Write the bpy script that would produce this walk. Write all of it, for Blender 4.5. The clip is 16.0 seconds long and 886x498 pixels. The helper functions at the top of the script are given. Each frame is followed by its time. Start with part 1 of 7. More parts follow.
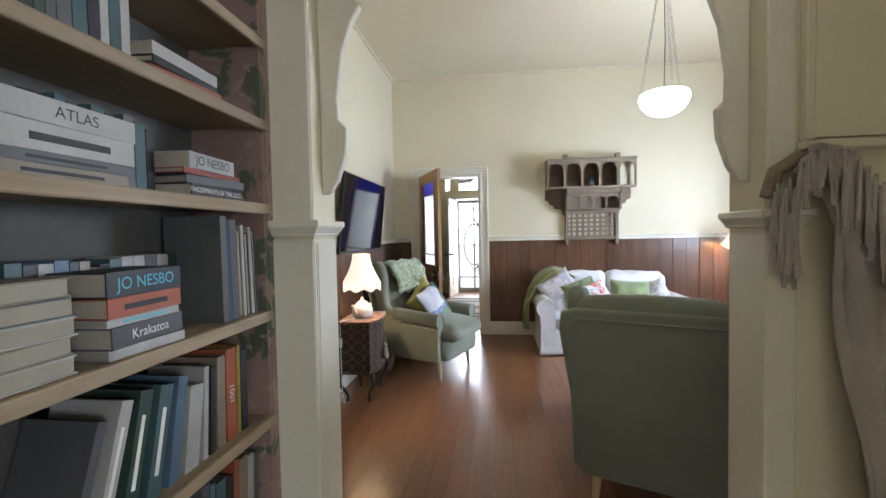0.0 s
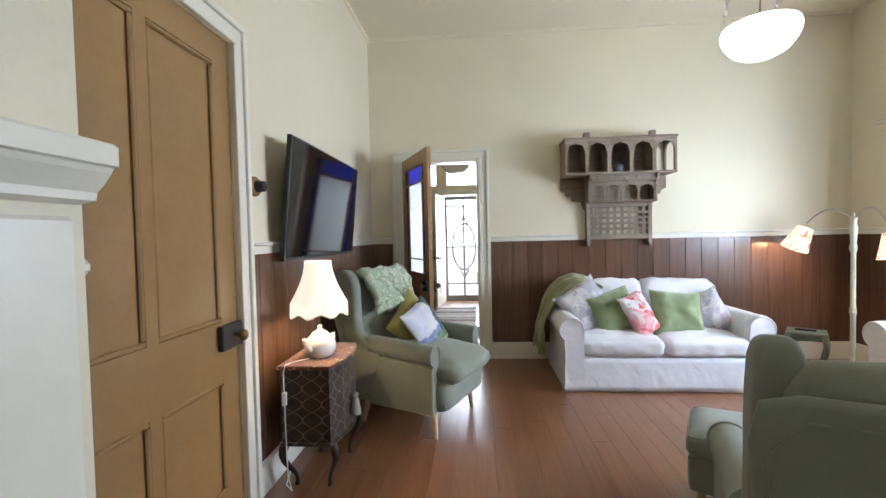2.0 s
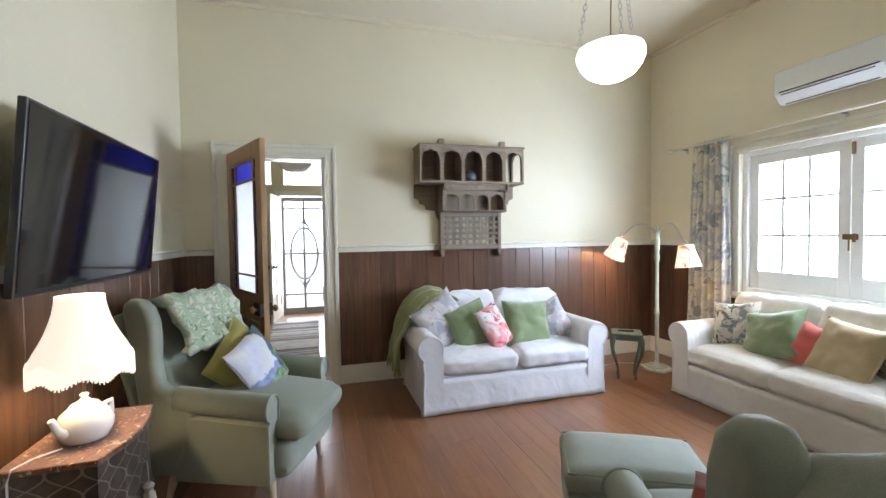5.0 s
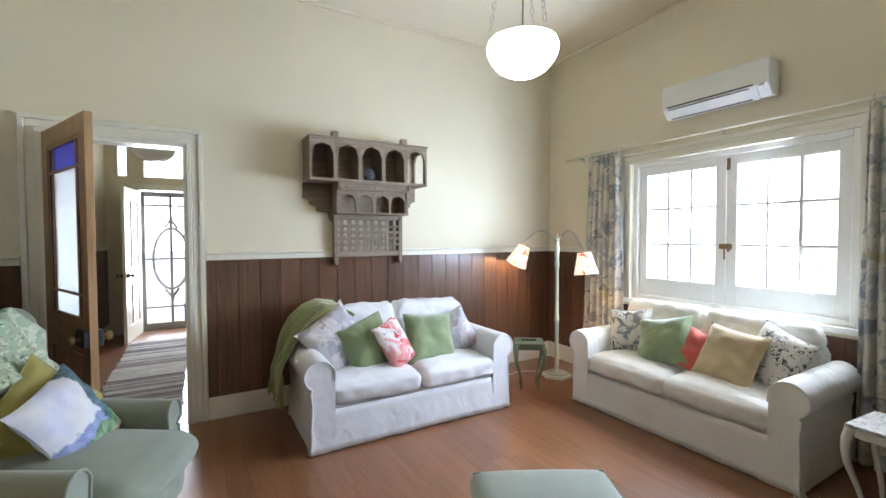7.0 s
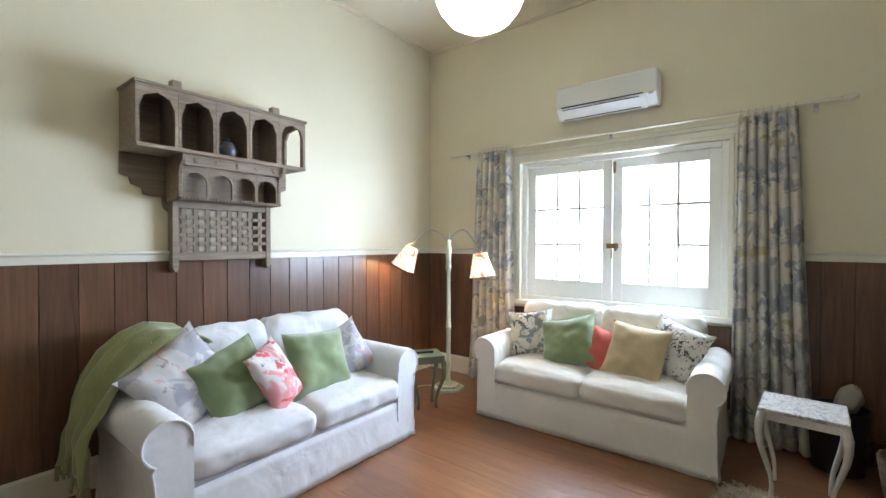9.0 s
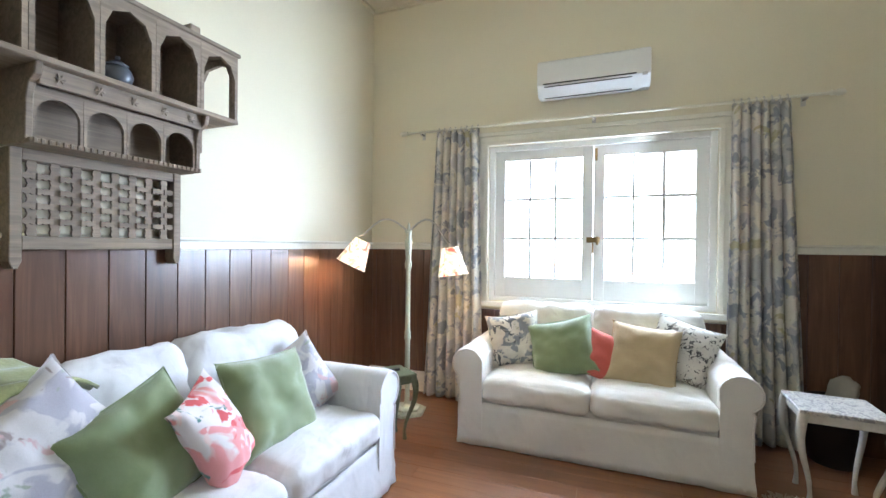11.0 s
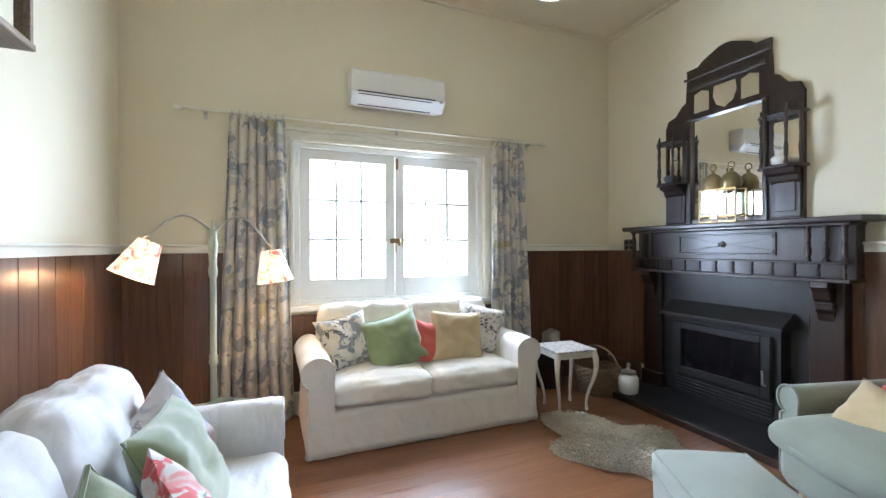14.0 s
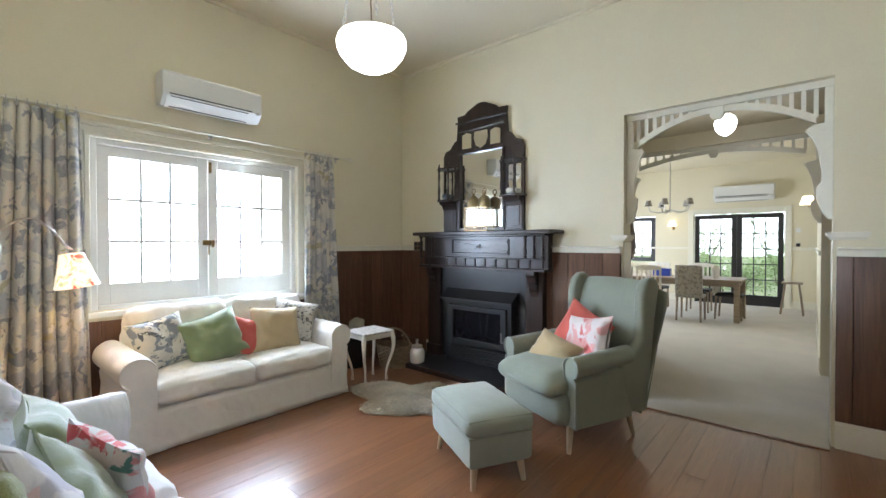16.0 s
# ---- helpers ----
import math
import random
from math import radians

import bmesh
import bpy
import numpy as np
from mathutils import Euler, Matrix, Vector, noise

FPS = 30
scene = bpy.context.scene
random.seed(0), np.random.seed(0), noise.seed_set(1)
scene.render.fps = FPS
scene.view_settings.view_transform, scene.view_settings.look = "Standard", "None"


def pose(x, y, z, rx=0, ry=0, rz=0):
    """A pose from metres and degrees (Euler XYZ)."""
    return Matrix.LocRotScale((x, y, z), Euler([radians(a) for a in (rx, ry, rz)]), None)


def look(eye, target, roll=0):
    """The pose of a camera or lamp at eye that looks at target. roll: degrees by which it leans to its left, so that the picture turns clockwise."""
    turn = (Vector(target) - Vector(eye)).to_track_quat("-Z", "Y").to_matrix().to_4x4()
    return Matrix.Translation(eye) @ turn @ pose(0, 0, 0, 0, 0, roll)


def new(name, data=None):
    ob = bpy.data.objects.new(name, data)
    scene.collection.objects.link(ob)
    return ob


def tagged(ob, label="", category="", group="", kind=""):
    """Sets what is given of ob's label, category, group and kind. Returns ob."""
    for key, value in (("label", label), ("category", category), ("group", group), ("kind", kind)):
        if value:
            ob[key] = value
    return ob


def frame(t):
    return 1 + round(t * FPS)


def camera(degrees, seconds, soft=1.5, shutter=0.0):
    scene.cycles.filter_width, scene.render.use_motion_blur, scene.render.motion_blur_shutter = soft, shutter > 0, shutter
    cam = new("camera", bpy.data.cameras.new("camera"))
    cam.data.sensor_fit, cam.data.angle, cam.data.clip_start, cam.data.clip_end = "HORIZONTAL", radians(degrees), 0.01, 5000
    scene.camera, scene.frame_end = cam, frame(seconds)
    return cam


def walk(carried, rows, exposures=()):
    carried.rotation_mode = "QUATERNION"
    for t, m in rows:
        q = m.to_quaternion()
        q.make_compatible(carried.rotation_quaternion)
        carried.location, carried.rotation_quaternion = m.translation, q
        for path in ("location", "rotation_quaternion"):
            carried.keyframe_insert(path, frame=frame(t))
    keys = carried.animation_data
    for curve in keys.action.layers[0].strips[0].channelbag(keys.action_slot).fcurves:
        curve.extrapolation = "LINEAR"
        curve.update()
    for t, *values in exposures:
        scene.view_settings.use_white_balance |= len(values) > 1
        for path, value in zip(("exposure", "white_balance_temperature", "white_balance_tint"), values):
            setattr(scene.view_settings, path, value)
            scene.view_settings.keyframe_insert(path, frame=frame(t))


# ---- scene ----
cam = camera(92.2, 16.0)
METRES, EYE, TILT, LEAN, TURN = 8.0, 1.5, 0.0, 0.0, 4.3
PATH = [
    (0, (0.459, 1.551, 1.460), (0.207, 3.534, 1.389), -1.1),
    (0.5, (0.389, 1.912, 1.463), (0.135, 3.894, 1.393), -1.1),
    (1, (0.333, 2.270, 1.461), (0.104, 4.256, 1.394), -1.3),
    (1.5, (0.278, 2.546, 1.440), (0.062, 4.533, 1.376), -1.3),
    (2, (0.200, 2.782, 1.423), (0.037, 4.774, 1.362), -1.3),
    (2.5, (0.135, 2.955, 1.422), (0.047, 4.952, 1.362), -1.2),
    (3, (0.095, 3.087, 1.420), (0.088, 5.086, 1.364), -1.1),
    (3.5, (0.069, 3.178, 1.442), (0.192, 5.173, 1.368), -0.7),
    (4, (0.085, 3.227, 1.468), (0.373, 5.205, 1.397), -0.6),
    (4.2, (0.091, 3.237, 1.471), (0.444, 5.205, 1.405), -0.7),
    (6.5, (0.266, 3.47, 1.579), (1.142, 5.266, 1.505), -0.3),
    (7, (0.297, 3.634, 1.542), (1.291, 5.368, 1.481), -0.2),
    (7.5, (0.322, 3.777, 1.575), (1.476, 5.409, 1.503), 0.0),
    (8, (0.324, 3.969, 1.553), (1.639, 5.474, 1.492), 0.1),
    (8.5, (0.301, 4.216, 1.517), (1.748, 5.596, 1.468), 0.2),
    (9, (0.255, 4.488, 1.474), (1.843, 5.704, 1.442), 0.1),
    (11.5, (0.595, 5.753, 1.369), (2.504, 6.35, 1.358), 0.5),
    (12, (0.687, 6.011, 1.368), (2.641, 6.437, 1.362), 0.3),
    (12.5, (0.742, 6.14, 1.347), (2.731, 6.352, 1.358), 0.4),
    (13, (0.706, 6.371, 1.361), (2.7, 6.216, 1.363), -0.0),
    (13.5, (0.586, 6.541, 1.388), (2.528, 6.064, 1.376), -0.2),
    (14, (0.455, 6.69, 1.382), (2.307, 5.936, 1.375), -0.2),
    (14.5, (0.332, 6.854, 1.404), (2.058, 5.845, 1.385), -0.1),
    (15, (0.169, 6.975, 1.439), (1.709, 5.699, 1.41), -0.1),
    (15.5, (0.066, 7.126, 1.448), (1.463, 5.695, 1.417), -0.0),
    (16, (-0.051, 7.213, 1.434), (1.257, 5.7, 1.409), 0.0),
]
walk(cam, [(t, look(eye, target, roll)) for t, eye, target, roll in PATH], [(0.0, 0.50, 5900, 14), (3.0, 0.44, 5850, 13), (7.5, 0.46, 5800, 12), (9.0, 0.50, 5750, 10), (13.0, 0.70, 5500, 12), (14.5, 0.54, 5700, 12), (16.0, 0.55, 5750, 11)])
# world, light and exposure ------------------------------------------------
world = bpy.data.worlds.new("sky")
scene.world = world
world.use_nodes = True
wn = world.node_tree
sky = wn.nodes.new("ShaderNodeTexSky")
sky.sky_type, sky.sun_disc = "NISHITA", False
sky.sun_elevation, sky.sun_rotation = radians(48), radians(290)
sky.dust_density = 4.0
wn.links.new(sky.outputs[0], wn.nodes["Background"].inputs[0])
wn.nodes["Background"].inputs[1].default_value = 0.15
sun = new("sun", bpy.data.lights.new("sun", "SUN"))
sun.data.energy, sun.data.angle, sun.data.color = 3.0, radians(10), (1.0, 0.96, 0.9)
sun.matrix_world = look((0, 0, 20), (9.4, -3.4, 9))


def window_light(name, at, towards, w, h, watts, colour):
    lamp = bpy.data.lights.new(name, "AREA")
    lamp.shape, lamp.size, lamp.size_y, lamp.energy, lamp.color = "RECTANGLE", w, h, watts, colour
    new(name, lamp).matrix_world = look(at, towards)


window_light("east_window_skylight", (4.42, 5.62, 1.62), (0.1, 7.05, 1.25), 1.6, 1.1, 146, (0.79, 0.89, 1.0))
window_light("front_door_skylight", (-0.1, 12.25, 1.35), (-0.1, 7, 1.2), 0.8, 2.0, 62, (0.88, 0.94, 1.0))
# Fill lamp added in an unseen opening to brighten dining room and passage.
window_light("dining_fill_lamp", (4.72, -2.2, 1.5), (0, -2.2, 1.2), 1.9, 1.1, 88, (0.92, 0.97, 1.0))


def bulb(name, at, watts, colour, radius=0.03):
    lamp = bpy.data.lights.new(name, "POINT")
    lamp.energy, lamp.color, lamp.shadow_soft_size = watts, colour, radius
    new(name, lamp).location = at


# materials ----------------------------------------------------------------
def nodes_of(name):
    m = bpy.data.materials.new(name)
    m.use_nodes = True
    t = m.node_tree
    return m, t, t.nodes["Principled BSDF"]


def coords(t, scale=(1, 1, 1), spin=(0, 0, 0)):
    c, p = t.nodes.new("ShaderNodeTexCoord"), t.nodes.new("ShaderNodeMapping")
    p.inputs["Scale"].default_value, p.inputs["Rotation"].default_value = scale, spin
    t.links.new(c.outputs["Object"], p.inputs["Vector"])
    return p.outputs[0]


def noise_at(t, vec, scale, detail=4, rough=0.55, distort=0.0):
    n = t.nodes.new("ShaderNodeTexNoise")
    n.inputs["Scale"].default_value, n.inputs["Detail"].default_value = scale, detail
    n.inputs["Roughness"].default_value, n.inputs["Distortion"].default_value = rough, distort
    t.links.new(vec, n.inputs["Vector"])
    return n.outputs["Fac"]


def ramp(t, fac, stops):
    r = t.nodes.new("ShaderNodeValToRGB")
    while len(r.color_ramp.elements) < len(stops):
        r.color_ramp.elements.new(0.5)
    for e, (at, c) in zip(r.color_ramp.elements, stops):
        e.position, e.color = at, (*c, 1)
    t.links.new(fac, r.inputs[0])
    return r.outputs[0]


def mix(t, fac, a, b, blend="MIX"):
    n = t.nodes.new("ShaderNodeMix")
    n.data_type, n.blend_type = "RGBA", blend
    for sock, v in ((n.inputs["Factor"], fac), (n.inputs["A"], a), (n.inputs["B"], b)):
        if isinstance(v, (float, int)):
            sock.default_value = v
        elif isinstance(v, tuple):
            sock.default_value = (*v, 1)
        else:
            t.links.new(v, sock)
    return n.outputs["Result"]


def bump(t, bsdf, fac, strength, distance):
    b = t.nodes.new("ShaderNodeBump")
    b.inputs["Strength"].default_value, b.inputs["Distance"].default_value = strength, distance
    t.links.new(fac, b.inputs["Height"])
    t.links.new(b.outputs[0], bsdf.inputs["Normal"])


def shade(c, k):
    return tuple(min(1, v * k) for v in c)


def paint(name, c, rough=0.5, var=0.06, grain=60, relief=0.15, coarse=1.3, metal=0.0, sheen=0.0, dist=0.002):
    """A painted, cast or plain surface with broad and fine variation."""
    m, t, b = nodes_of(name)
    v = coords(t)
    broad = ramp(t, noise_at(t, v, coarse, 5), [(0.3, shade(c, 1 - var)), (0.7, shade(c, 1 + var))])
    fine = ramp(t, noise_at(t, v, grain, 3), [(0.3, (1 - var,) * 3), (0.7, (1, 1, 1))])
    t.links.new(mix(t, 1.0, broad, fine, "MULTIPLY"), b.inputs["Base Color"])
    b.inputs["Roughness"].default_value, b.inputs["Metallic"].default_value = rough, metal
    b.inputs["Sheen Weight"].default_value = sheen
    bump(t, b, noise_at(t, v, grain, 4), relief, dist)
    return m


def wood(name, dark, light, along="z", rough=0.4, scale=1.0, relief=0.2, knots=True, coat=0.0, tones=(0.82, 1.12), worn=(0.09, 0.12)):
    """Timber: long grain, knots and a tint for each board."""
    m, t, b = nodes_of(name)
    k = {"x": (0.9, 14, 14), "y": (14, 0.9, 14), "z": (14, 14, 0.9)}[along]
    info = t.nodes.new("ShaderNodeObjectInfo")
    c, p = t.nodes.new("ShaderNodeTexCoord"), t.nodes.new("ShaderNodeMapping")
    p.inputs["Scale"].default_value = tuple(scale * a for a in k)
    shift = t.nodes.new("ShaderNodeVectorMath")
    shift.operation = "MULTIPLY_ADD"
    t.links.new(info.outputs["Random"], shift.inputs[0])
    shift.inputs[1].default_value = (7, 9, 5)
    t.links.new(c.outputs["Object"], shift.inputs[2])
    t.links.new(shift.outputs[0], p.inputs["Vector"])
    grain = noise_at(t, p.outputs[0], 1.6, 6, 0.62, 1.2)
    col = ramp(t, grain, [(0.28, dark), (0.52, tuple((a + d) / 2 for a, d in zip(dark, light))), (0.75, light)])
    if knots:
        q = t.nodes.new("ShaderNodeMapping")
        q.inputs["Scale"].default_value = {"x": (1.6, 4, 4), "y": (4, 1.6, 4), "z": (4, 4, 1.6)}[along]
        t.links.new(shift.outputs[0], q.inputs["Vector"])
        vor = t.nodes.new("ShaderNodeTexVoronoi")
        vor.inputs["Scale"].default_value = 0.9
        t.links.new(q.outputs[0], vor.inputs["Vector"])
        col = mix(t, ramp(t, vor.outputs["Distance"], [(0.04, (1, 1, 1)), (0.13, (0, 0, 0))]), col, shade(dark, 0.55))
    tone = t.nodes.new("ShaderNodeMapRange")
    tone.inputs["To Min"].default_value, tone.inputs["To Max"].default_value = tones
    t.links.new(info.outputs["Random"], tone.inputs["Value"])
    t.links.new(mix(t, 1.0, col, tone.outputs[0], "MULTIPLY"), b.inputs["Base Color"])
    wear = noise_at(t, coords(t), 2.2, 5)
    r = t.nodes.new("ShaderNodeMapRange")
    r.inputs["To Min"].default_value, r.inputs["To Max"].default_value = rough - worn[0], rough + worn[1]
    t.links.new(wear, r.inputs["Value"])
    t.links.new(r.outputs[0], b.inputs["Roughness"])
    b.inputs["Coat Weight"].default_value = coat
    b.inputs["Coat Roughness"].default_value = 0.2
    bump(t, b, grain, relief, 0.0015)
    return m


def cloth(name, c, weave=420, var=0.07, rough=0.85, relief=0.25, sheen=0.25):
    """Woven upholstery: thread relief, faint fading and creases."""
    m, t, b = nodes_of(name)
    v = coords(t)
    broad = ramp(t, noise_at(t, v, 5, 5), [(0.3, shade(c, 1 - var)), (0.7, shade(c, 1 + var))])
    thread = noise_at(t, coords(t, (1, 1, 1.8)), weave, 2)
    fine = ramp(t, thread, [(0.3, (0.84,) * 3), (0.7, (1, 1, 1))])
    t.links.new(mix(t, 1.0, broad, fine, "MULTIPLY"), b.inputs["Base Color"])
    b.inputs["Roughness"].default_value, b.inputs["Sheen Weight"].default_value = rough, sheen
    mixed = t.nodes.new("ShaderNodeMath")
    mixed.operation = "MULTIPLY_ADD"
    t.links.new(noise_at(t, v, 9, 4), mixed.inputs[0])
    mixed.inputs[1].default_value = 4.0
    t.links.new(thread, mixed.inputs[2])
    bump(t, b, mixed.outputs[0], relief, 0.003)
    return m


def printed(name, ground, blots, scale=9, rough=0.85, distort=1.5):
    """Printed cloth: blotches of colour over a ground, each with its own threshold and size."""
    m, t, b = nodes_of(name)
    col = ground
    for i, (c, size, cut) in enumerate(blots):
        v = coords(t, (1, 1, 1), (0.7 * i, 1.1 * i, 0.4 * i))
        f = noise_at(t, v, scale * size, 3, 0.6, distort)
        col = mix(t, ramp(t, f, [(cut, (0, 0, 0)), (cut + 0.035, (1, 1, 1))]), col, c)
    thread = noise_at(t, coords(t), 400, 2)
    t.links.new(mix(t, 1.0, col, ramp(t, thread, [(0.3, (0.87,) * 3), (0.7, (1, 1, 1))]), "MULTIPLY"), b.inputs["Base Color"])
    b.inputs["Roughness"].default_value, b.inputs["Sheen Weight"].default_value = rough, 0.2
    bump(t, b, thread, 0.2, 0.002)
    return m


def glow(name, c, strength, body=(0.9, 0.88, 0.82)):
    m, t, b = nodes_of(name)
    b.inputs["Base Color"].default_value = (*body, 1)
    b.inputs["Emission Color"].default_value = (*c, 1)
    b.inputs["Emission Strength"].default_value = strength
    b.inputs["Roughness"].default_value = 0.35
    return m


def glass(name, c=(1, 1, 1), rough=0.0, ior=1.45):
    m, t, b = nodes_of(name)
    b.inputs["Base Color"].default_value = (*c, 1)
    b.inputs["Transmission Weight"].default_value = 1
    b.inputs["Roughness"].default_value, b.inputs["IOR"].default_value = rough, ior
    return m


CREAM = paint("cream_wall_paint", (0.73, 0.67, 0.50), 0.55, 0.035, 90, 0.06, 0.9)
CEIL = paint("ceiling_paint", (0.75, 0.68, 0.52), 0.7, 0.03, 70, 0.06, 0.7)
TRIM = paint("cream_gloss_trim", (0.76, 0.73, 0.62), 0.3, 0.04, 40, 0.05, 2.0)
WHITE = paint("white_gloss_joinery", (0.82, 0.82, 0.78), 0.3, 0.03, 40, 0.05, 2.0)
FRETPAINT = paint("buff_fretwork_paint", (0.62, 0.54, 0.40), 0.42, 0.05, 40, 0.08, 2.0)
PANEL = wood("stained_pine_lining", (0.066, 0.029, 0.015), (0.182, 0.089, 0.047), "z", 0.30, 0.9, 0.12, True, 0.4, (0.80, 1.15), (0.04, 0.08))
FLOOR = wood("polished_floor_boards", (0.165, 0.070, 0.031), (0.255, 0.114, 0.050), "y", 0.28, 1.0, 0.06, False, 0.3, (0.90, 1.07), (0.02, 0.05))
TAN = paint("tan_gloss_door_paint", (0.29, 0.168, 0.066), 0.24, 0.06, 50, 0.08, 2.5)
CARPET = paint("cream_carpet", (0.52, 0.47, 0.39), 0.95, 0.08, 260, 0.7, 2.5, 0, 0.3)
BLACKJ = paint("black_joinery_paint", (0.022, 0.02, 0.02), 0.35, 0.1, 50, 0.05)
PANE = glass("window_glass")
FROST = glass("frosted_glass", (0.9, 0.94, 0.95), 0.45)
DUSKGLASS = glass("dusky_violet_glass", (0.05, 0.035, 0.22), 0.2)
BLUEGLASS = glass("blue_stained_glass", (0.05, 0.06, 0.75), 0.2)
MIRROR = paint("mirror_silver", (0.9, 0.9, 0.9), 0.02, 0.0, 40, 0.0, 1, 1.0)
IRON = paint("black_iron", (0.013, 0.012, 0.012), 0.55, 0.15, 80, 0.2)
BRASS = paint("aged_brass", (0.28, 0.19, 0.09), 0.35, 0.15, 60, 0.1, 3, 1.0)
LAWN = paint("lawn", (0.17, 0.20, 0.09), 0.95, 0.25, 30, 0.6, 0.8)
# Screen door metal darkened in its colour to read as a backlit silhouette.
OUTWHITE = paint("screen_backlit_grey", (0.24, 0.24, 0.23), 0.5, 0.04)


# mesh helpers ---------------------------------------------------------------
def box(bm, x0, x1, y0, y1, z0, z1, bevel=0.0, seg=1, m=None):
    v = [bm.verts.new((x, y, z)) for x in (x0, x1) for y in (y0, y1) for z in (z0, z1)]
    f = [bm.faces.new([v[i] for i in q]) for q in ((0, 1, 3, 2), (4, 6, 7, 5), (0, 4, 5, 1), (2, 3, 7, 6), (0, 2, 6, 4), (1, 5, 7, 3))]
    if bevel:
        e = {e for q in f for e in q.edges}
        r = bmesh.ops.bevel(bm, geom=list(e), offset=bevel, segments=seg, profile=0.5, affect="EDGES")
        v = list({w for q in r["faces"] for w in q.verts})
    if m is not None:
        for w in v:
            w.co = m @ w.co
    return v


def prism(bm, pts, lo, hi, axis="y", bevel=0.0, seg=2):
    """A flat outline pushed from lo to hi along an axis; pts are the two other axes in order."""
    def at(p, d):
        return {"x": (d, p[0], p[1]), "y": (p[0], d, p[1]), "z": (p[0], p[1], d)}[axis]
    a = [bm.verts.new(at(p, lo)) for p in pts]
    b = [bm.verts.new(at(p, hi)) for p in pts]
    n = len(pts)
    faces = [bm.faces.new(a), bm.faces.new(b[::-1])]
    rims = list(faces[0].edges) + list(faces[1].edges)
    for i in range(n):
        faces.append(bm.faces.new((a[i], b[i], b[(i + 1) % n], a[(i + 1) % n])))
    bmesh.ops.recalc_face_normals(bm, faces=faces)
    if bevel:
        bmesh.ops.bevel(bm, geom=rims, offset=bevel, segments=seg, profile=0.5, affect="EDGES")


def lathe(bm, profile, cx=0, cy=0, seg=20, cz=0):
    """A turned piece from (radius, height) pairs."""
    rings = []
    for r, z in profile:
        rings.append([bm.verts.new((cx + r * math.cos(2 * math.pi * i / seg), cy + r * math.sin(2 * math.pi * i / seg), cz + z)) for i in range(seg)])
    for a, b in zip(rings, rings[1:]):
        for i in range(seg):
            bm.faces.new((a[i], a[(i + 1) % seg], b[(i + 1) % seg], b[i]))
    for ring, flip in ((rings[0], True), (rings[-1], False)):
        bm.faces.new(ring[::-1] if flip else ring)
    return rings


def tube(bm, path, radius, seg=8, taper=None):
    """A round bar along a path of points."""
    path = [Vector(p) for p in path]
    rings = []
    up = Vector((0.13, 0.31, 0.94))
    for i, p in enumerate(path):
        d = (path[min(i + 1, len(path) - 1)] - path[max(i - 1, 0)]).normalized()
        if abs(d.dot(up)) > 0.96:
            up = Vector((0.94, 0.2, 0.1))
        s = d.cross(up).normalized()
        u = s.cross(d)
        r = radius if taper is None else radius * taper[i]
        rings.append([bm.verts.new(p + r * (math.cos(2 * math.pi * k / seg) * s + math.sin(2 * math.pi * k / seg) * u)) for k in range(seg)])
    for a, b in zip(rings, rings[1:]):
        for i in range(seg):
            bm.faces.new((a[i], a[(i + 1) % seg], b[(i + 1) % seg], b[i]))
    bm.faces.new(rings[0][::-1])
    bm.faces.new(rings[-1])


def softbox(bm, sx, sy, sz, r=0.05, n=10, crown=0.0, belly=0.0, wrinkle=0.004, freq=7.0, m=None, seed=0):
    """A stuffed block: rounded edges, crowned top, belly at the sides, small creases."""
    t = bmesh.new()
    bmesh.ops.create_cube(t, size=2)
    bmesh.ops.subdivide_edges(t, edges=t.edges[:], cuts=n, use_grid_fill=True)
    h = Vector((sx / 2, sy / 2, sz / 2))
    for v in t.verts:
        u = v.co.copy()
        p = Vector((u.x * h.x, u.y * h.y, u.z * h.z))
        inner = Vector([max(-a + r, min(a - r, c)) for a, c in zip(h, p)])
        d = p - inner
        if d.length > 1e-9:
            p = inner + d.normalized() * min(r, d.length if d.length < r else r)
        if u.z > 0:
            p.z += crown * (1 - u.x ** 2) * (1 - u.y ** 2) * u.z
        p.x += belly * u.x * (1 - u.z ** 2) * (1 - 0.5 * u.y ** 2)
        p.y += belly * u.y * (1 - u.z ** 2) * (1 - 0.5 * u.x ** 2)
        if wrinkle:
            q = p * freq + Vector((seed * 3.1, seed * 1.7, seed))
            p += p.normalized() * wrinkle * (noise.noise(q) + 0.6 * noise.noise(q * 2.3))
        v.co = p if m is None else m @ p
    join(bm, t)


def join(bm, other):
    """Adds another bmesh's geometry and frees it."""
    made = {v: bm.verts.new(v.co) for v in other.verts}
    for f in other.faces:
        g = bm.faces.new([made[v] for v in f.verts])
        g.smooth = f.smooth
    other.free()


def shape(name, bm, material, smooth=False):
    me = bpy.data.meshes.new(name)
    bmesh.ops.recalc_face_normals(bm, faces=bm.faces[:])
    if smooth:
        for f in bm.faces:
            f.smooth = True
    bm.to_mesh(me)
    bm.free()
    if smooth:
        me.set_sharp_from_angle(angle=radians(50))
    me.materials.append(material)
    return me


def part(name, bm, material, parent=None, label="", smooth=False, at=None):
    ob = new(name, shape(name, bm, material, smooth))
    ob.parent = parent
    if at is not None:
        ob.matrix_basis = at
    if label:
        ob["label"] = label
    return ob


def thing(name, label, category, m=None, group="", kind=""):
    ob = new(name)
    ob.empty_display_size = 0.1
    if m is not None:
        ob.matrix_basis = m
    return tagged(ob, label, category, group, kind)


def setting(name, bm, material, label, category, smooth=False):
    return tagged(part(name, bm, material, None, "", smooth), label, category, "", "structure")


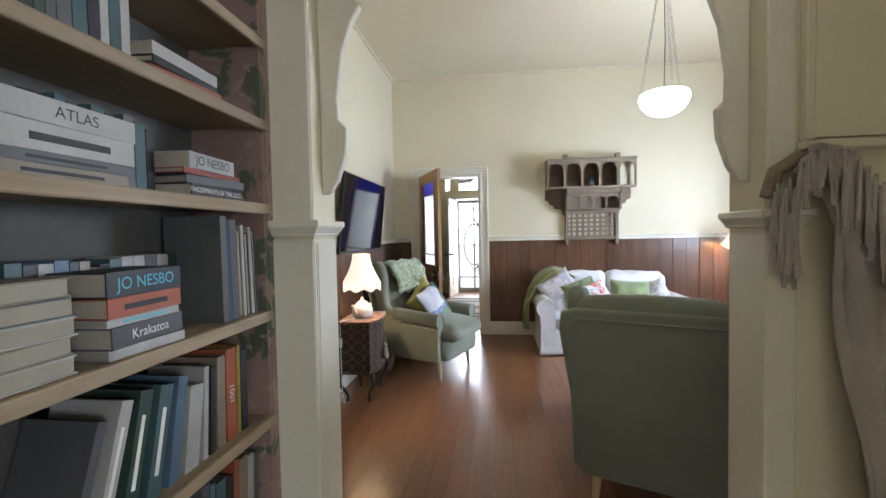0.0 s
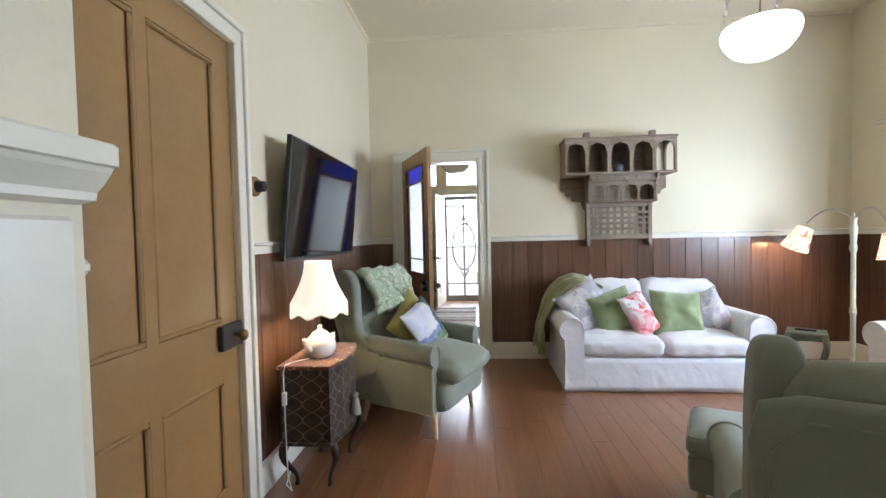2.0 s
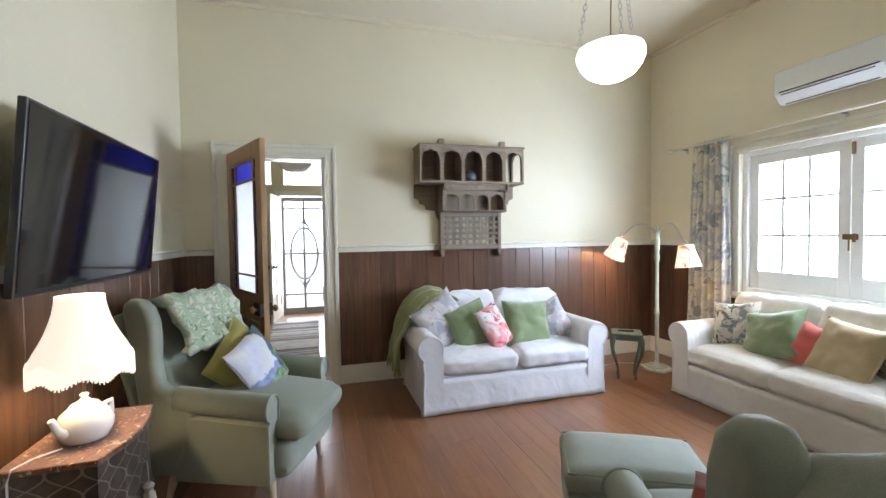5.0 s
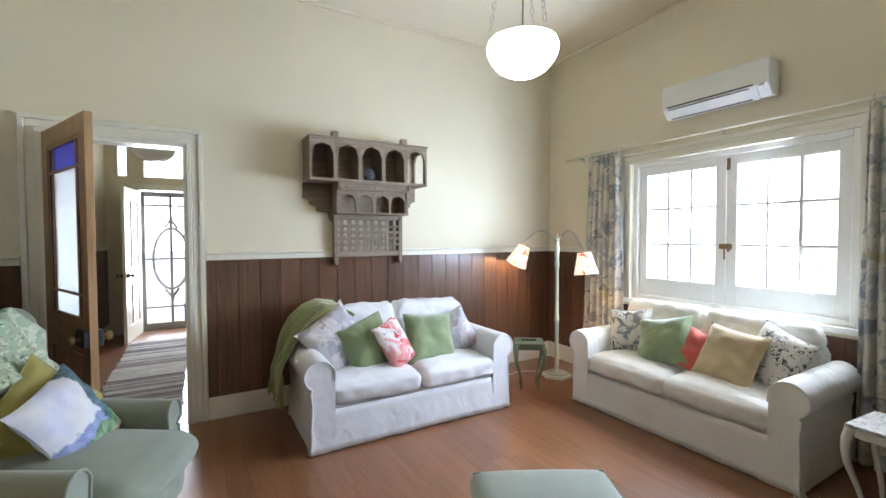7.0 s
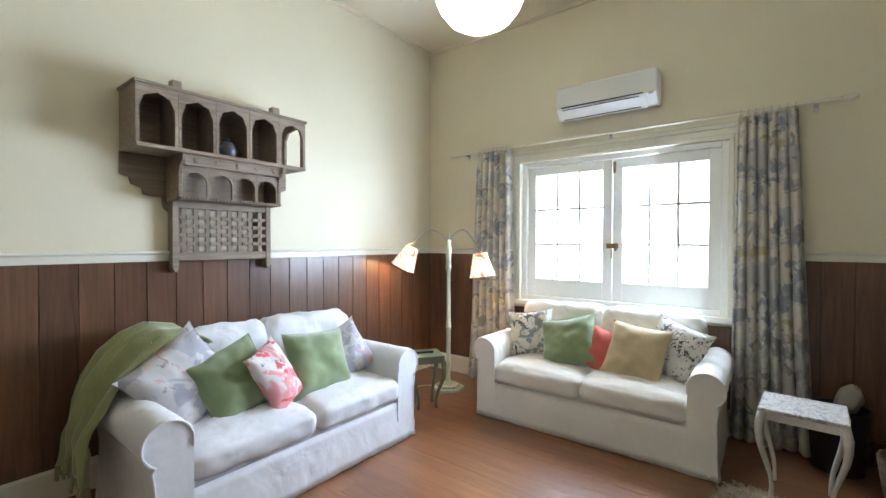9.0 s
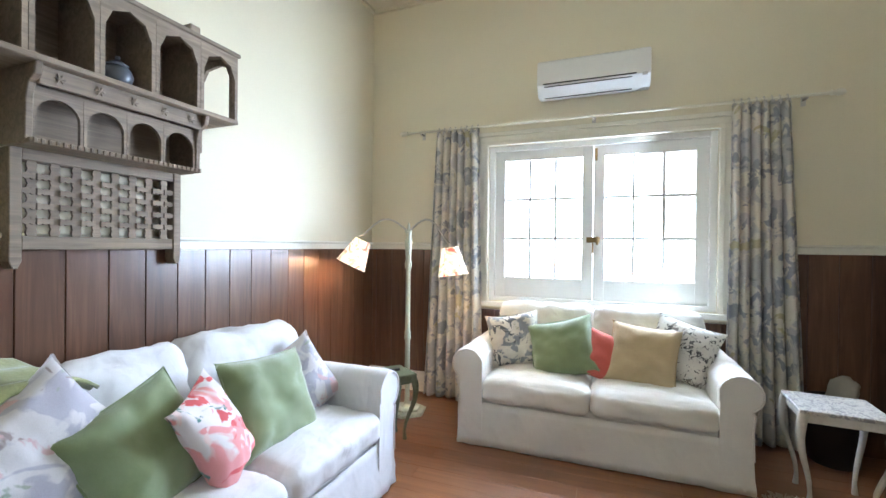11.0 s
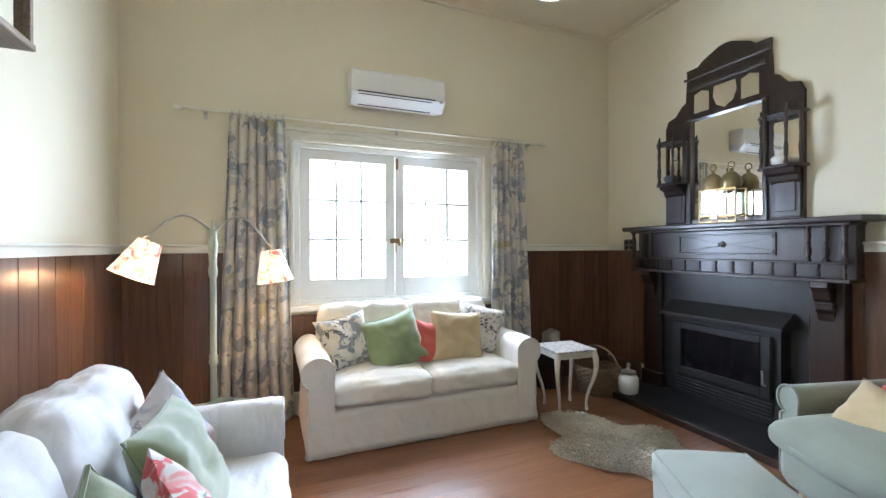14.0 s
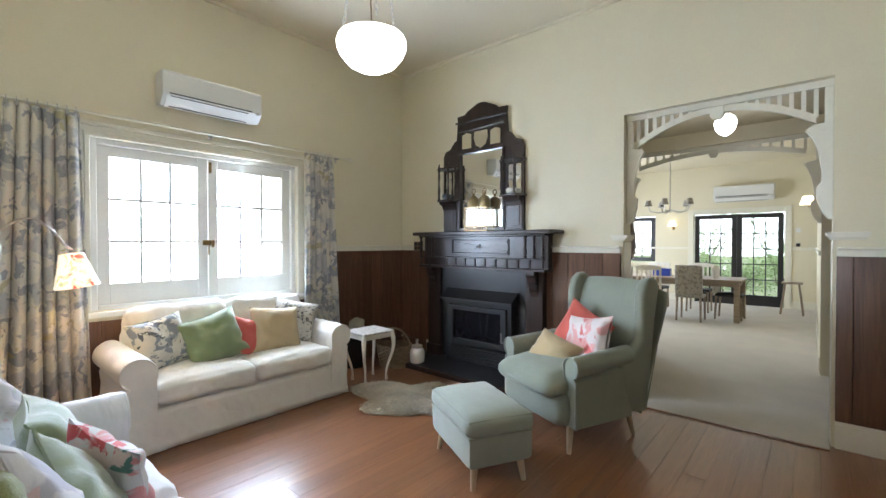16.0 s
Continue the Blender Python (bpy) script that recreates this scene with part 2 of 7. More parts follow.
def boxes(*bs):
    bm = bmesh.new()
    for b in bs:
        box(bm, *b)
    return bm


def wall_mesh(axis, face, back, lo, hi, top, openings):
    """A wall along an axis between two faces, with real holes."""
    bm = bmesh.new()
    cuts = sorted({lo, hi, *(a for o in openings for a in o[:2])})
    f, g = min(face, back), max(face, back)
    for a, b in zip(cuts, cuts[1:]):
        mid = (a + b) / 2
        hole = [o for o in openings if o[0] < mid < o[1]]
        spans = [(0, top)]
        for o in hole:
            spans = [s for z0, z1 in spans for s in ((z0, min(z1, o[2])), (max(z0, o[3]), z1)) if s[1] - s[0] > 1e-4]
        for z0, z1 in spans:
            box(bm, *((a, b, f, g) if axis == "x" else (f, g, a, b)), z0, z1)
    bmesh.ops.remove_doubles(bm, verts=bm.verts[:], dist=1e-5)
    return bm


# the plan -------------------------------------------------------------------
XW, XE, YS, YN, H = -1.03, 4.20, 3.15, 7.70, 3.70
DADO, SKIRT = 1.345, 0.19
OP0, OP1, OPZ = -0.165, 1.262, 2.615      # fretwork opening
ND0, ND1, NDZ = -0.66, 0.22, 2.29      # door to the hall
WD0, WD1, WDZ = 3.73, 4.865, 2.42       # tan door
WI0, WI1, WIZ0, WIZ1 = 4.74, 6.50, 0.90, 2.27

setting("wall_north", wall_mesh("x", YN, YN + 0.15, XW - 0.15, XE + 0.2, H, [(ND0, ND1, 0, NDZ)]), CREAM, "cream painted plaster wall of the sitting room", "wall")
setting("wall_east", wall_mesh("y", XE, XE + 0.2, YS - 0.20, YN, H, [(WI0, WI1, WIZ0, WIZ1)]), CREAM, "cream painted plaster wall with a wide window", "wall")
setting("wall_south", wall_mesh("x", YS, YS - 0.20, XW - 0.15, XE, H, [(OP0, OP1, 0, OPZ)]), CREAM, "cream painted wall with a wide fretwork opening", "wall")
setting("wall_west", wall_mesh("y", XW, XW - 0.15, YS, YN, H, [(WD0, WD1, 0, WDZ)]), CREAM, "cream painted plaster wall above dark timber lining", "wall")
setting("ceiling", boxes((XW - 0.15, XE + 0.2, YS - 0.20, YN + 0.15, H, H + 0.1)), CEIL, "plain off-white painted high ceiling", "ceiling")
floor = setting("floor", boxes((XW - 0.15, XE + 0.2, YS - 0.08, YN + 0.15, -0.12, -0.012)), IRON, "polished reddish-brown timber board floor", "floor")

# hall behind the north door
HW, HE, HN = -0.95, 0.75, 12.0
setting("hall_wall_west", boxes((HW - 0.1, HW, YN + 0.15, HN, 0, H)), CREAM, "cream hall wall above dark timber lining", "wall")
setting("hall_wall_east", boxes((HE, HE + 0.1, YN + 0.15, HN, 0, H)), CREAM, "cream hall wall", "wall")
setting("hall_wall_north", wall_mesh("x", HN, HN + 0.15, HW - 0.1, HE + 0.1, H, [(-0.52, 0.32, 0, 2.30), (-0.48, 0.32, 2.48, 3.05), (-0.82, -0.64, 2.48, 3.05)]), CREAM, "cream end wall of the hall with transom windows", "wall")
setting("hall_ceiling", boxes((HW - 0.1, HE + 0.1, YN + 0.15, HN + 0.15, H, H + 0.1)), CEIL, "off-white hall ceiling", "ceiling")
setting("hall_floor", boxes((HW, HE, YN + 0.15, HN + 0.15, -0.12, 0)), FLOOR, "dark polished timber hall floor", "floor")

# passage and dining room behind the fretwork opening
PW, PE, PS = -0.575, 2.30, 1.02
DW, DE, DS, DH = -0.14, 4.6, -4.9, 3.3
setting("passage_wall_west", boxes((PW - 0.1, PW, PS, YS - 0.20, 0, 3.1)), CREAM, "cream passage wall behind the bookcase", "wall")
setting("passage_wall_east", boxes((PE, PE + 0.1, PS, YS - 0.20, 0, 3.1)), CREAM, "cream painted passage wall", "wall")
setting("passage_wall_south", wall_mesh("x", PS, PS - 0.14, PW - 0.1, DE + 0.1, DH, [(-0.13, 1.90, 0, 2.66)]), CREAM, "cream wall with a second fretwork opening", "wall")
setting("passage_ceiling", boxes((PW - 0.1, PE + 0.1, PS, YS - 0.20, 2.84, 2.94)), CEIL, "white passage ceiling", "ceiling")
setting("carpet_floor", boxes((PW, PE, PS - 0.14, YS - 0.08, -0.12, 0.0), (DW - 0.1, DE + 0.1, DS - 0.1, PS - 0.14, -0.12, 0.0), (OP0 + 0.006, OP1 - 0.006, YS - 0.06, YS + 0.09, 0.0015, 0.007)), CARPET, "pale cream wall-to-wall carpet", "floor")
setting("dining_wall_west", boxes((DW - 0.1, DW, DS, PS - 0.14, 0, DH)), CREAM, "cream dining room wall", "wall")
# The hole in this wall is added, out of view, for the fill lamp.
setting("dining_wall_east", wall_mesh("y", DE, DE + 0.1, DS, PS - 0.14, DH, [(-3.2, -1.2, 0.9, 2.1)]), CREAM, "cream dining room wall", "wall")
setting("dining_wall_south", wall_mesh("x", DS, DS - 0.15, DW - 0.1, DE + 0.1, DH, [(0.40, 2.17, 0, 2.15), (3.05, 3.75, 0.95, 2.15)]), CREAM, "cream dining room wall with dark french doors", "wall")
setting("dining_ceiling", boxes((DW - 0.1, DE + 0.1, DS - 0.15, PS - 0.14, DH, DH + 0.1)), CEIL, "white dining room ceiling", "ceiling")
# Emissive ring added as overcast glare outside; it also lights the rooms.
FAR = glow("glowing_sky_standin", (0.90, 0.95, 1.0), 2.2)
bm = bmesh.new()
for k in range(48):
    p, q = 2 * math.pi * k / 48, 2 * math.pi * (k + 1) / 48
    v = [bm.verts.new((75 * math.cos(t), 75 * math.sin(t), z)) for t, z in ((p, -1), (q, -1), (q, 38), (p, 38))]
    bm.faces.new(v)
tagged(part("backdrop", bm, FAR), "glowing ring standing in for bright overcast sky", "backdrop", "", "structure")
# Slab added over the lawn; its pale colour stands for glare on the ground.
PALESLAB = paint("pale_glare_ground", (0.50, 0.49, 0.46), 0.85, 0.08, 50, 0.3, 1.5)
setting("pale_slab", boxes((-30, 74, 12.15, 60, -0.5, -0.06), (4.6, 74, -30, 12.15, -0.5, -0.12)), PALESLAB, "added pale slab whose colour stands in for glare outside", "pavement")
setting("ground", boxes((-80, 80, -80, 80, -0.9, -0.55)), LAWN, "green lawn outside the house", "ground")
# joinery of the sitting room ------------------------------------------------
rng = random.Random(7)


def run_boxes(axis, face, out, spans, z0, z1, bevel=0.0):
    """Lengths of moulding along a wall face; out is how far they stand off, signed."""
    bm = bmesh.new()
    for a, b in spans:
        lo, hi = sorted((face, face + out))
        box(bm, *((a, b, lo, hi) if axis == "x" else (lo, hi, a, b)), z0, z1, bevel)
    return bm


def moulding(name, axis, face, side, spans, label):
    """A dado rail: a flat with a nosed cap."""
    bm = run_boxes(axis, face, side * 0.018, spans, DADO, DADO + 0.05)
    join(bm, run_boxes(axis, face, side * 0.034, spans, DADO + 0.044, DADO + 0.066, 0.008))
    setting(name, bm, TRIM, label, "dado rail")


def skirting(name, axis, face, side, spans, mat=None):
    bm = run_boxes(axis, face, side * 0.022, spans, 0, SKIRT - 0.02)
    join(bm, run_boxes(axis, face, side * 0.016, spans, SKIRT - 0.022, SKIRT, 0.005))
    setting(name, bm, mat or TRIM, "dark stained timber skirting board" if mat else "cream painted timber skirting board", "skirting")


N_SPANS, W_SPANS = [(XW + 0.02, ND0 - 0.13), (ND1 + 0.13, XE - 0.02)], [(WD1 + 0.12, YN - 0.02), (YS, WD0 - 0.12)]
S_SPANS, E_SPANS = [(OP1 + 0.02, XE - 0.02), (XW + 0.02, OP0 - 0.02)], [(YS + 0.02, YN - 0.02)]
E_DADO = [(YS + 0.02, WI0 - 0.13), (WI1 + 0.13, YN - 0.02)]
for nm, ax, face, side, spans, dspans in (("north", "x", YN, -1, N_SPANS, N_SPANS), ("east", "y", XE, -1, E_SPANS, E_DADO),
                                          ("south", "x", YS, 1, S_SPANS, S_SPANS), ("west", "y", XW, 1, W_SPANS, W_SPANS)):
    moulding("dado_rail_" + nm, ax, face, side, dspans, "cream dado rail above dark timber lining")
    skirting("skirting_" + nm, ax, face, side, {"south": [(OP1 + 0.02, 1.84), S_SPANS[1]], "east": [(4.6, YN - 0.02)]}.get(nm, spans))
skirting("skirting_south_dark", "x", YS, 1, [(3.75, XE - 0.02)], PANEL)
skirting("skirting_east_dark", "y", XE, -1, [(YS + 0.02, 4.6)], PANEL)


BOARD = 0.172


def lining(name, axis, face, side, spans, top, anchor=2.825):
    """Vertical boards, each its own piece, with open joints."""
    base = setting(name, run_boxes(axis, face, side * 0.004, spans, SKIRT, top), IRON, "dark stained vertical pine board lining", "wall lining")
    for a, b in spans:
        first = a + (anchor - a) % BOARD
        cuts = [a] + [first + BOARD * k for k in range(int((b - first) / BOARD) + 1) if a + 0.02 < first + BOARD * k < b - 0.02] + [b]
        made = {}
        for p, q in zip(cuts, cuts[1:]):
            w, c = round(q - p, 4), (p + q) / 2
            if w not in made:
                bm = bmesh.new()
                box(bm, -w / 2 + 0.0012, w / 2 - 0.0012, -0.006, 0.006, SKIRT - 0.001, top, 0.003)
                made[w] = shape("board", bm, PANEL)
            o = new("board", made[w])
            o.parent = base
            o.matrix_basis = pose(c, face + side * 0.0095, 0) if axis == "x" else pose(face + side * 0.0095, c, 0, 0, 0, 90)


lining("lining_north", "x", YN, -1, [(XW + 0.002, N_SPANS[0][1]), (N_SPANS[1][0], XE - 0.002)], DADO)
lining("lining_east", "y", XE, -1, [(YS + 0.016, E_DADO[0][1]), (E_DADO[1][0], YN - 0.016)], DADO)
lining("lining_below_window", "y", XE, -1, [(WI0 - 0.13, WI1 + 0.13)], WIZ0 - 0.08)
lining("lining_south", "x", YS, 1, [(S_SPANS[0][0], XE - 0.002), (XW + 0.002, S_SPANS[1][1])], DADO)
lining("lining_west", "y", XW, 1, [(W_SPANS[0][0], YN - 0.016), (YS + 0.016, W_SPANS[1][1])], DADO)
lining("lining_hall", "y", HW, 1, [(YN + 0.17, HN - 0.02)], DADO)
setting("hall_dado_rail", run_boxes("y", HW, 0.03, [(YN + 0.17, HN - 0.02)], DADO, DADO + 0.06, 0.008), TRIM, "cream hall dado rail", "dado rail")
# dark picture-rail-free corner between wall and ceiling is plain: a slim scotia
bm = bmesh.new()
for b in ((XW, XE, YN - 0.03, YN), (XW, XE, YS, YS + 0.03), (XW, XW + 0.03, YS + 0.03, YN - 0.03), (XE - 0.03, XE, YS + 0.03, YN - 0.03)):
    box(bm, *b, H - 0.03, H)
setting("scotia", bm, CEIL, "slim off-white scotia at the ceiling", "trim")

# floor boards, running north
BW = 0.132
i = 0
x = XW - 0.002
lengths = {}
while x < XE - 0.01:
    w = min(BW, XE - x)
    cut = YS + rng.uniform(0.9, 3.8)
    for a, b in ((YS - 0.08, cut), (cut, YN + 0.02)):
        bm = bmesh.new()
        box(bm, -w / 2 + 0.0003, w / 2 - 0.0003, -(b - a) / 2 + 0.0003, (b - a) / 2 - 0.0003, -0.014, 0.0, 0.0009)
        o = part("floor_board", bm, FLOOR, floor)
        o.matrix_basis = pose(x + w / 2, (a + b) / 2, rng.uniform(-0.0006, 0.0))
    x += w
setting("threshold_strip", boxes((OP0 + 0.006, OP1 - 0.006, YS + 0.09, YS + 0.115, 0.0015, 0.009)), FLOOR, "slim timber strip between carpet and boards", "trim")


def architrave(name, axis, face, side, a0, a1, top, z0=0.0, width=0.12, sill=False):
    """A moulded surround: three steps on each of the two legs and the head."""
    bm = bmesh.new()
    for k, (i0, i1, d) in enumerate(((0.0, 0.035, 0.030), (0.035, 0.085, 0.020), (0.085, width, 0.034))):
        lo, hi = sorted((face, face + side * d))
        for s in ((a0 - i1, a0 - i0), (a1 + i0, a1 + i1)):
            z1 = top + i0 + 0.0005 * k
            box(bm, *((*s, lo, hi) if axis == "x" else (lo, hi, *s)), z0, z1, 0.004)
        s = (a0 - i1, a1 + i1)
        box(bm, *((*s, lo, hi) if axis == "x" else (lo, hi, *s)), top + i0, top + i1, 0.004)
    return setting(name, bm, TRIM, "cream moulded timber architrave", "architrave")


architrave("architrave_hall_door", "x", YN, -1, ND0, ND1, NDZ)
architrave("architrave_tan_door", "y", XW, 1, WD0, WD1, WDZ)
architrave("architrave_window", "y", XE, -1, WI0, WI1, WIZ1, WIZ0 - 0.02)
setting("jamb_lining_hall_door", boxes((ND0 - 0.002, ND0 + 0.025, YN - 0.02, YN + 0.17, 0, NDZ), (ND1 - 0.025, ND1 + 0.002, YN - 0.02, YN + 0.17, 0, NDZ), (ND0 + 0.025, ND1 - 0.025, YN - 0.02, YN + 0.17, NDZ - 0.025, NDZ + 0.002)), TRIM, "cream door jamb with a rebate", "door frame")
setting("hall_threshold", boxes((ND0, ND1, YN + 0.02, YN + 0.16, -0.03, 0.004)), FLOOR, "worn timber door threshold", "threshold")
part("strike_plate", boxes((ND1 - 0.032, ND1 - 0.0255, YN - 0.03, YN + 0.03, 0.86, 1.0)), IRON)
tagged(bpy.data.objects["strike_plate"], "black metal strike plate on the door jamb", "strike plate")


# doors ------------------------------------------------------------------------
def panel_door(name, w, h, material, label, m, panels, kind_label="door", rails=0.11):
    """A framed door in local x (0 at the hinge) with sunk, moulded panels; panels are (x0, x1, z0, z1)."""
    d = thing(name, label, kind_label, m)
    bm = bmesh.new()
    xs = sorted({0, w, *(p[0] for p in panels), *(p[1] for p in panels)})
    zs = sorted({0, h, *(p[2] for p in panels), *(p[3] for p in panels)})
    for a, b in zip(xs, xs[1:]):
        for c, e in zip(zs, zs[1:]):
            cx, cz = (a + b) / 2, (c + e) / 2
            if not any(p[0] < cx < p[1] and p[2] < cz < p[3] for p in panels):
                box(bm, a, b, -0.02, 0.02, c, e)
    bmesh.ops.remove_doubles(bm, verts=bm.verts[:], dist=1e-5)
    part("door_frame", bm, material, d)
    for x0, x1, z0, z1 in panels:
        q = bmesh.new()
        box(q, x0, x1, -0.008, 0.008, z0, z1)
        for s in (-1, 1):
            for a, b, c, e in ((x0, x1, z0, z0 + 0.022), (x0, x1, z1 - 0.022, z1), (x0, x0 + 0.022, z0 + 0.022, z1 - 0.022), (x1 - 0.022, x1, z0 + 0.022, z1 - 0.022)):
                lo, hi = sorted((s * 0.008, s * 0.023))
                box(q, a, b, lo, hi, c, e, 0.006)
        part("door_panel", q, material, d)
    return d


def rim_lock(parent, x, z, side, w=0.15, h=0.1):
    bm = bmesh.new()
    lo, hi = sorted((side * 0.02, side * 0.05))
    box(bm, x - w / 2, x + w / 2, lo, hi, z - h / 2, z + h / 2, 0.004)
    lock = part("rim_lock", bm, IRON, parent, "black iron rim lock")
    bm = bmesh.new()
    lathe(bm, [(0.012, 0), (0.012, 0.02), (0.026, 0.03), (0.03, 0.042), (0.022, 0.056), (0.004, 0.06)], 0, 0, 16)
    bmesh.ops.transform(bm, matrix=Matrix.Translation((x + 0.02, side * 0.05, z)) @ Matrix.Rotation(radians(-90 * side), 4, "X"), verts=bm.verts[:])
    part("knob", bm, BRASS, lock, "worn brass knob", True)


W8 = WD1 - WD0
wd = panel_door("tan_door", W8, WDZ, TAN, "closed tan gloss-painted four-panel timber door", pose(XW - 0.03, WD0, 0.0, 0, 0, 90),
                [(0.13, W8 / 2 - 0.03, 0.20, 0.75), (W8 / 2 + 0.03, W8 - 0.13, 0.20, 0.75), (0.13, W8 / 2 - 0.03, 1.03, 2.28), (W8 / 2 + 0.03, W8 - 0.13, 1.03, 2.28)], "door")
rim_lock(wd, W8 - 0.085, 0.955, -1, 0.17, 0.12)
setting("jamb_lining_tan_door", boxes((XW - 0.13, XW - 0.055, WD0, WD0 + 0.02, 0, WDZ), (XW - 0.13, XW - 0.055, WD1 - 0.02, WD1, 0, WDZ)), TRIM, "cream door jamb", "door frame")

LW = 0.90
hd = panel_door("hall_door", LW, 2.27, wood("pale_varnished_door", (0.24, 0.13, 0.05), (0.42, 0.26, 0.12), "z", 0.4, 1.0, 0.1, False),
                "half-open varnished timber door with frosted and blue glass", pose(ND0 + 0.03, YN - 0.045, 0.008, 0, 0, -65),
                [(0.12, LW - 0.12, 0.22, 0.82)], "door")
bm = bmesh.new()
for a, b, c, e in ((0.12, LW - 0.12, 1.02, 1.04), (0.12, LW - 0.12, 2.13, 2.15)):
    box(bm, a, b, -0.015, 0.015, c, e)
for z in (1.18, 1.97):
    box(bm, 0.12, LW - 0.12, -0.012, 0.012, z - 0.008, z + 0.008)
for x in (0.205, LW - 0.205):
    box(bm, x - 0.008, x + 0.008, -0.013, 0.013, 1.04, 2.13)
# the timber above and beside the glass, cut round it
fr = bpy.data.objects["door_frame.001"]
fm = bmesh.new()
for a, b, c, e in ((0, 0.12, 0, 2.27), (LW - 0.12, LW, 0, 2.27), (0.12, LW - 0.12, 0, 0.22), (0.12, LW - 0.12, 0.82, 1.02), (0.12, LW - 0.12, 2.15, 2.27)):
    box(fm, a, b, -0.02, 0.02, c, e)
bmesh.ops.remove_doubles(fm, verts=fm.verts[:], dist=1e-5)
fm.to_mesh(fr.data)
fm.free()
part("glazing_bars", bm, fr.data.materials[0], hd)
for a, b, mat, lab in ((0.12, 0.197, BLUEGLASS, "blue glass"), (0.213, LW - 0.213, FROST, "frosted glass"), (LW - 0.197, LW - 0.12, BLUEGLASS, "blue glass")):
    for c, e in ((1.04, 1.172), (1.188, 1.962), (1.978, 2.13)):
        use = FROST if (mat is FROST and 1.1 < (c + e) / 2 < 1.97) else (BLUEGLASS if mat is FROST else DUSKGLASS)
        part("pane", boxes((a, b, -0.004, 0.004, c, e)), use, hd, "frosted glass pane" if use is FROST else "deep blue glass pane" if use is BLUEGLASS else "dusky violet glass pane")
rim_lock(hd, LW - 0.08, 0.93, -1)
rim_lock(hd, LW - 0.08, 0.93, 1)
bm = bmesh.new()
for z in (0.3, 1.1, 1.85):
    lathe(bm, [(0.008, 0), (0.008, 0.09)], 0.0, 0.026, 10, z)
part("hinge", bm, IRON, hd, "black butt hinges")

# window -------------------------------------------------------------------
win = tagged(new("window_1"), "white casement window with small panes, shut", "window", "", "structure")
XF = XE + 0.055


def casement(y0, y1, z0, z1, name):
    st, bot, top = 0.085, 0.17, 0.085
    bm = bmesh.new()
    box(bm, XF, XF + 0.045, y0, y0 + st, z0, z1, 0.003)
    box(bm, XF, XF + 0.045, y1 - st, y1, z0, z1, 0.003)
    box(bm, XF, XF + 0.045, y0 + st, y1 - st, z0, z0 + bot, 0.003)
    box(bm, XF, XF + 0.045, y0 + st, y1 - st, z1 - top, z1, 0.003)
    gy, gz = (y1 - y0 - 2 * st) / 3, (z1 - z0 - bot - top) / 3
    for k in (1, 2):
        box(bm, XF + 0.006, XF + 0.04, y0 + st + k * gy - 0.011, y0 + st + k * gy + 0.011, z0 + bot, z1 - top, 0.003)
        box(bm, XF + 0.008, XF + 0.038, y0 + st, y1 - st, z0 + bot + k * gz - 0.011, z0 + bot + k * gz + 0.011, 0.003)
    sash = part("sash", bm, WHITE, win)
    for a in range(3):
        for b in range(3):
            p = part("pane", boxes((XF + 0.02, XF + 0.024, y0 + st + a * gy, y0 + st + (a + 1) * gy, z0 + bot + b * gz, z0 + bot + (b + 1) * gz)), PANE, sash)
            p.visible_shadow = False


fy = 0.05
bm = bmesh.new()
for b in ((WI0, WI0 + fy, WIZ0, WIZ1), (WI1 - fy, WI1, WIZ0, WIZ1), (WI0 + fy, WI1 - fy, WIZ1 - 0.045, WIZ1), (WI0 + fy, WI1 - fy, WIZ0, WIZ0 + 0.04)):
    box(bm, XE + 0.02, XE + 0.15, b[0], b[1], b[2], b[3], 0.004)
part("window_frame", bm, WHITE, win)
part("window_sill", boxes((XE - 0.06, XE + 0.02, WI0 - 0.14, WI1 + 0.14, WIZ0 - 0.045, WIZ0 - 0.005)), WHITE, win)
MY = (WI0 + WI1) / 2
casement(WI0 + fy, MY - 0.003, WIZ0 + 0.04, WIZ1 - 0.045, "south")
casement(MY + 0.003, WI1 - fy, WIZ0 + 0.04, WIZ1 - 0.045, "north")
bm = bmesh.new()
box(bm, XF - 0.012, XF, MY - 0.055, MY + 0.05, 1.42, 1.465, 0.003)
box(bm, XF - 0.03, XF - 0.012, MY - 0.045, MY - 0.025, 1.40, 1.47, 0.003)
box(bm, XF - 0.024, XF - 0.012, MY - 0.006, MY + 0.006, 1.33, 1.42, 0.003)
part("latch", bm, BRASS, win, "brass casement latch")
part("bolt", boxes((XF - 0.014, XF, MY - 0.03, MY - 0.008, 2.10, 2.20)), BRASS, win, "brass top bolt")

# fretwork openings ---------------------------------------------------------


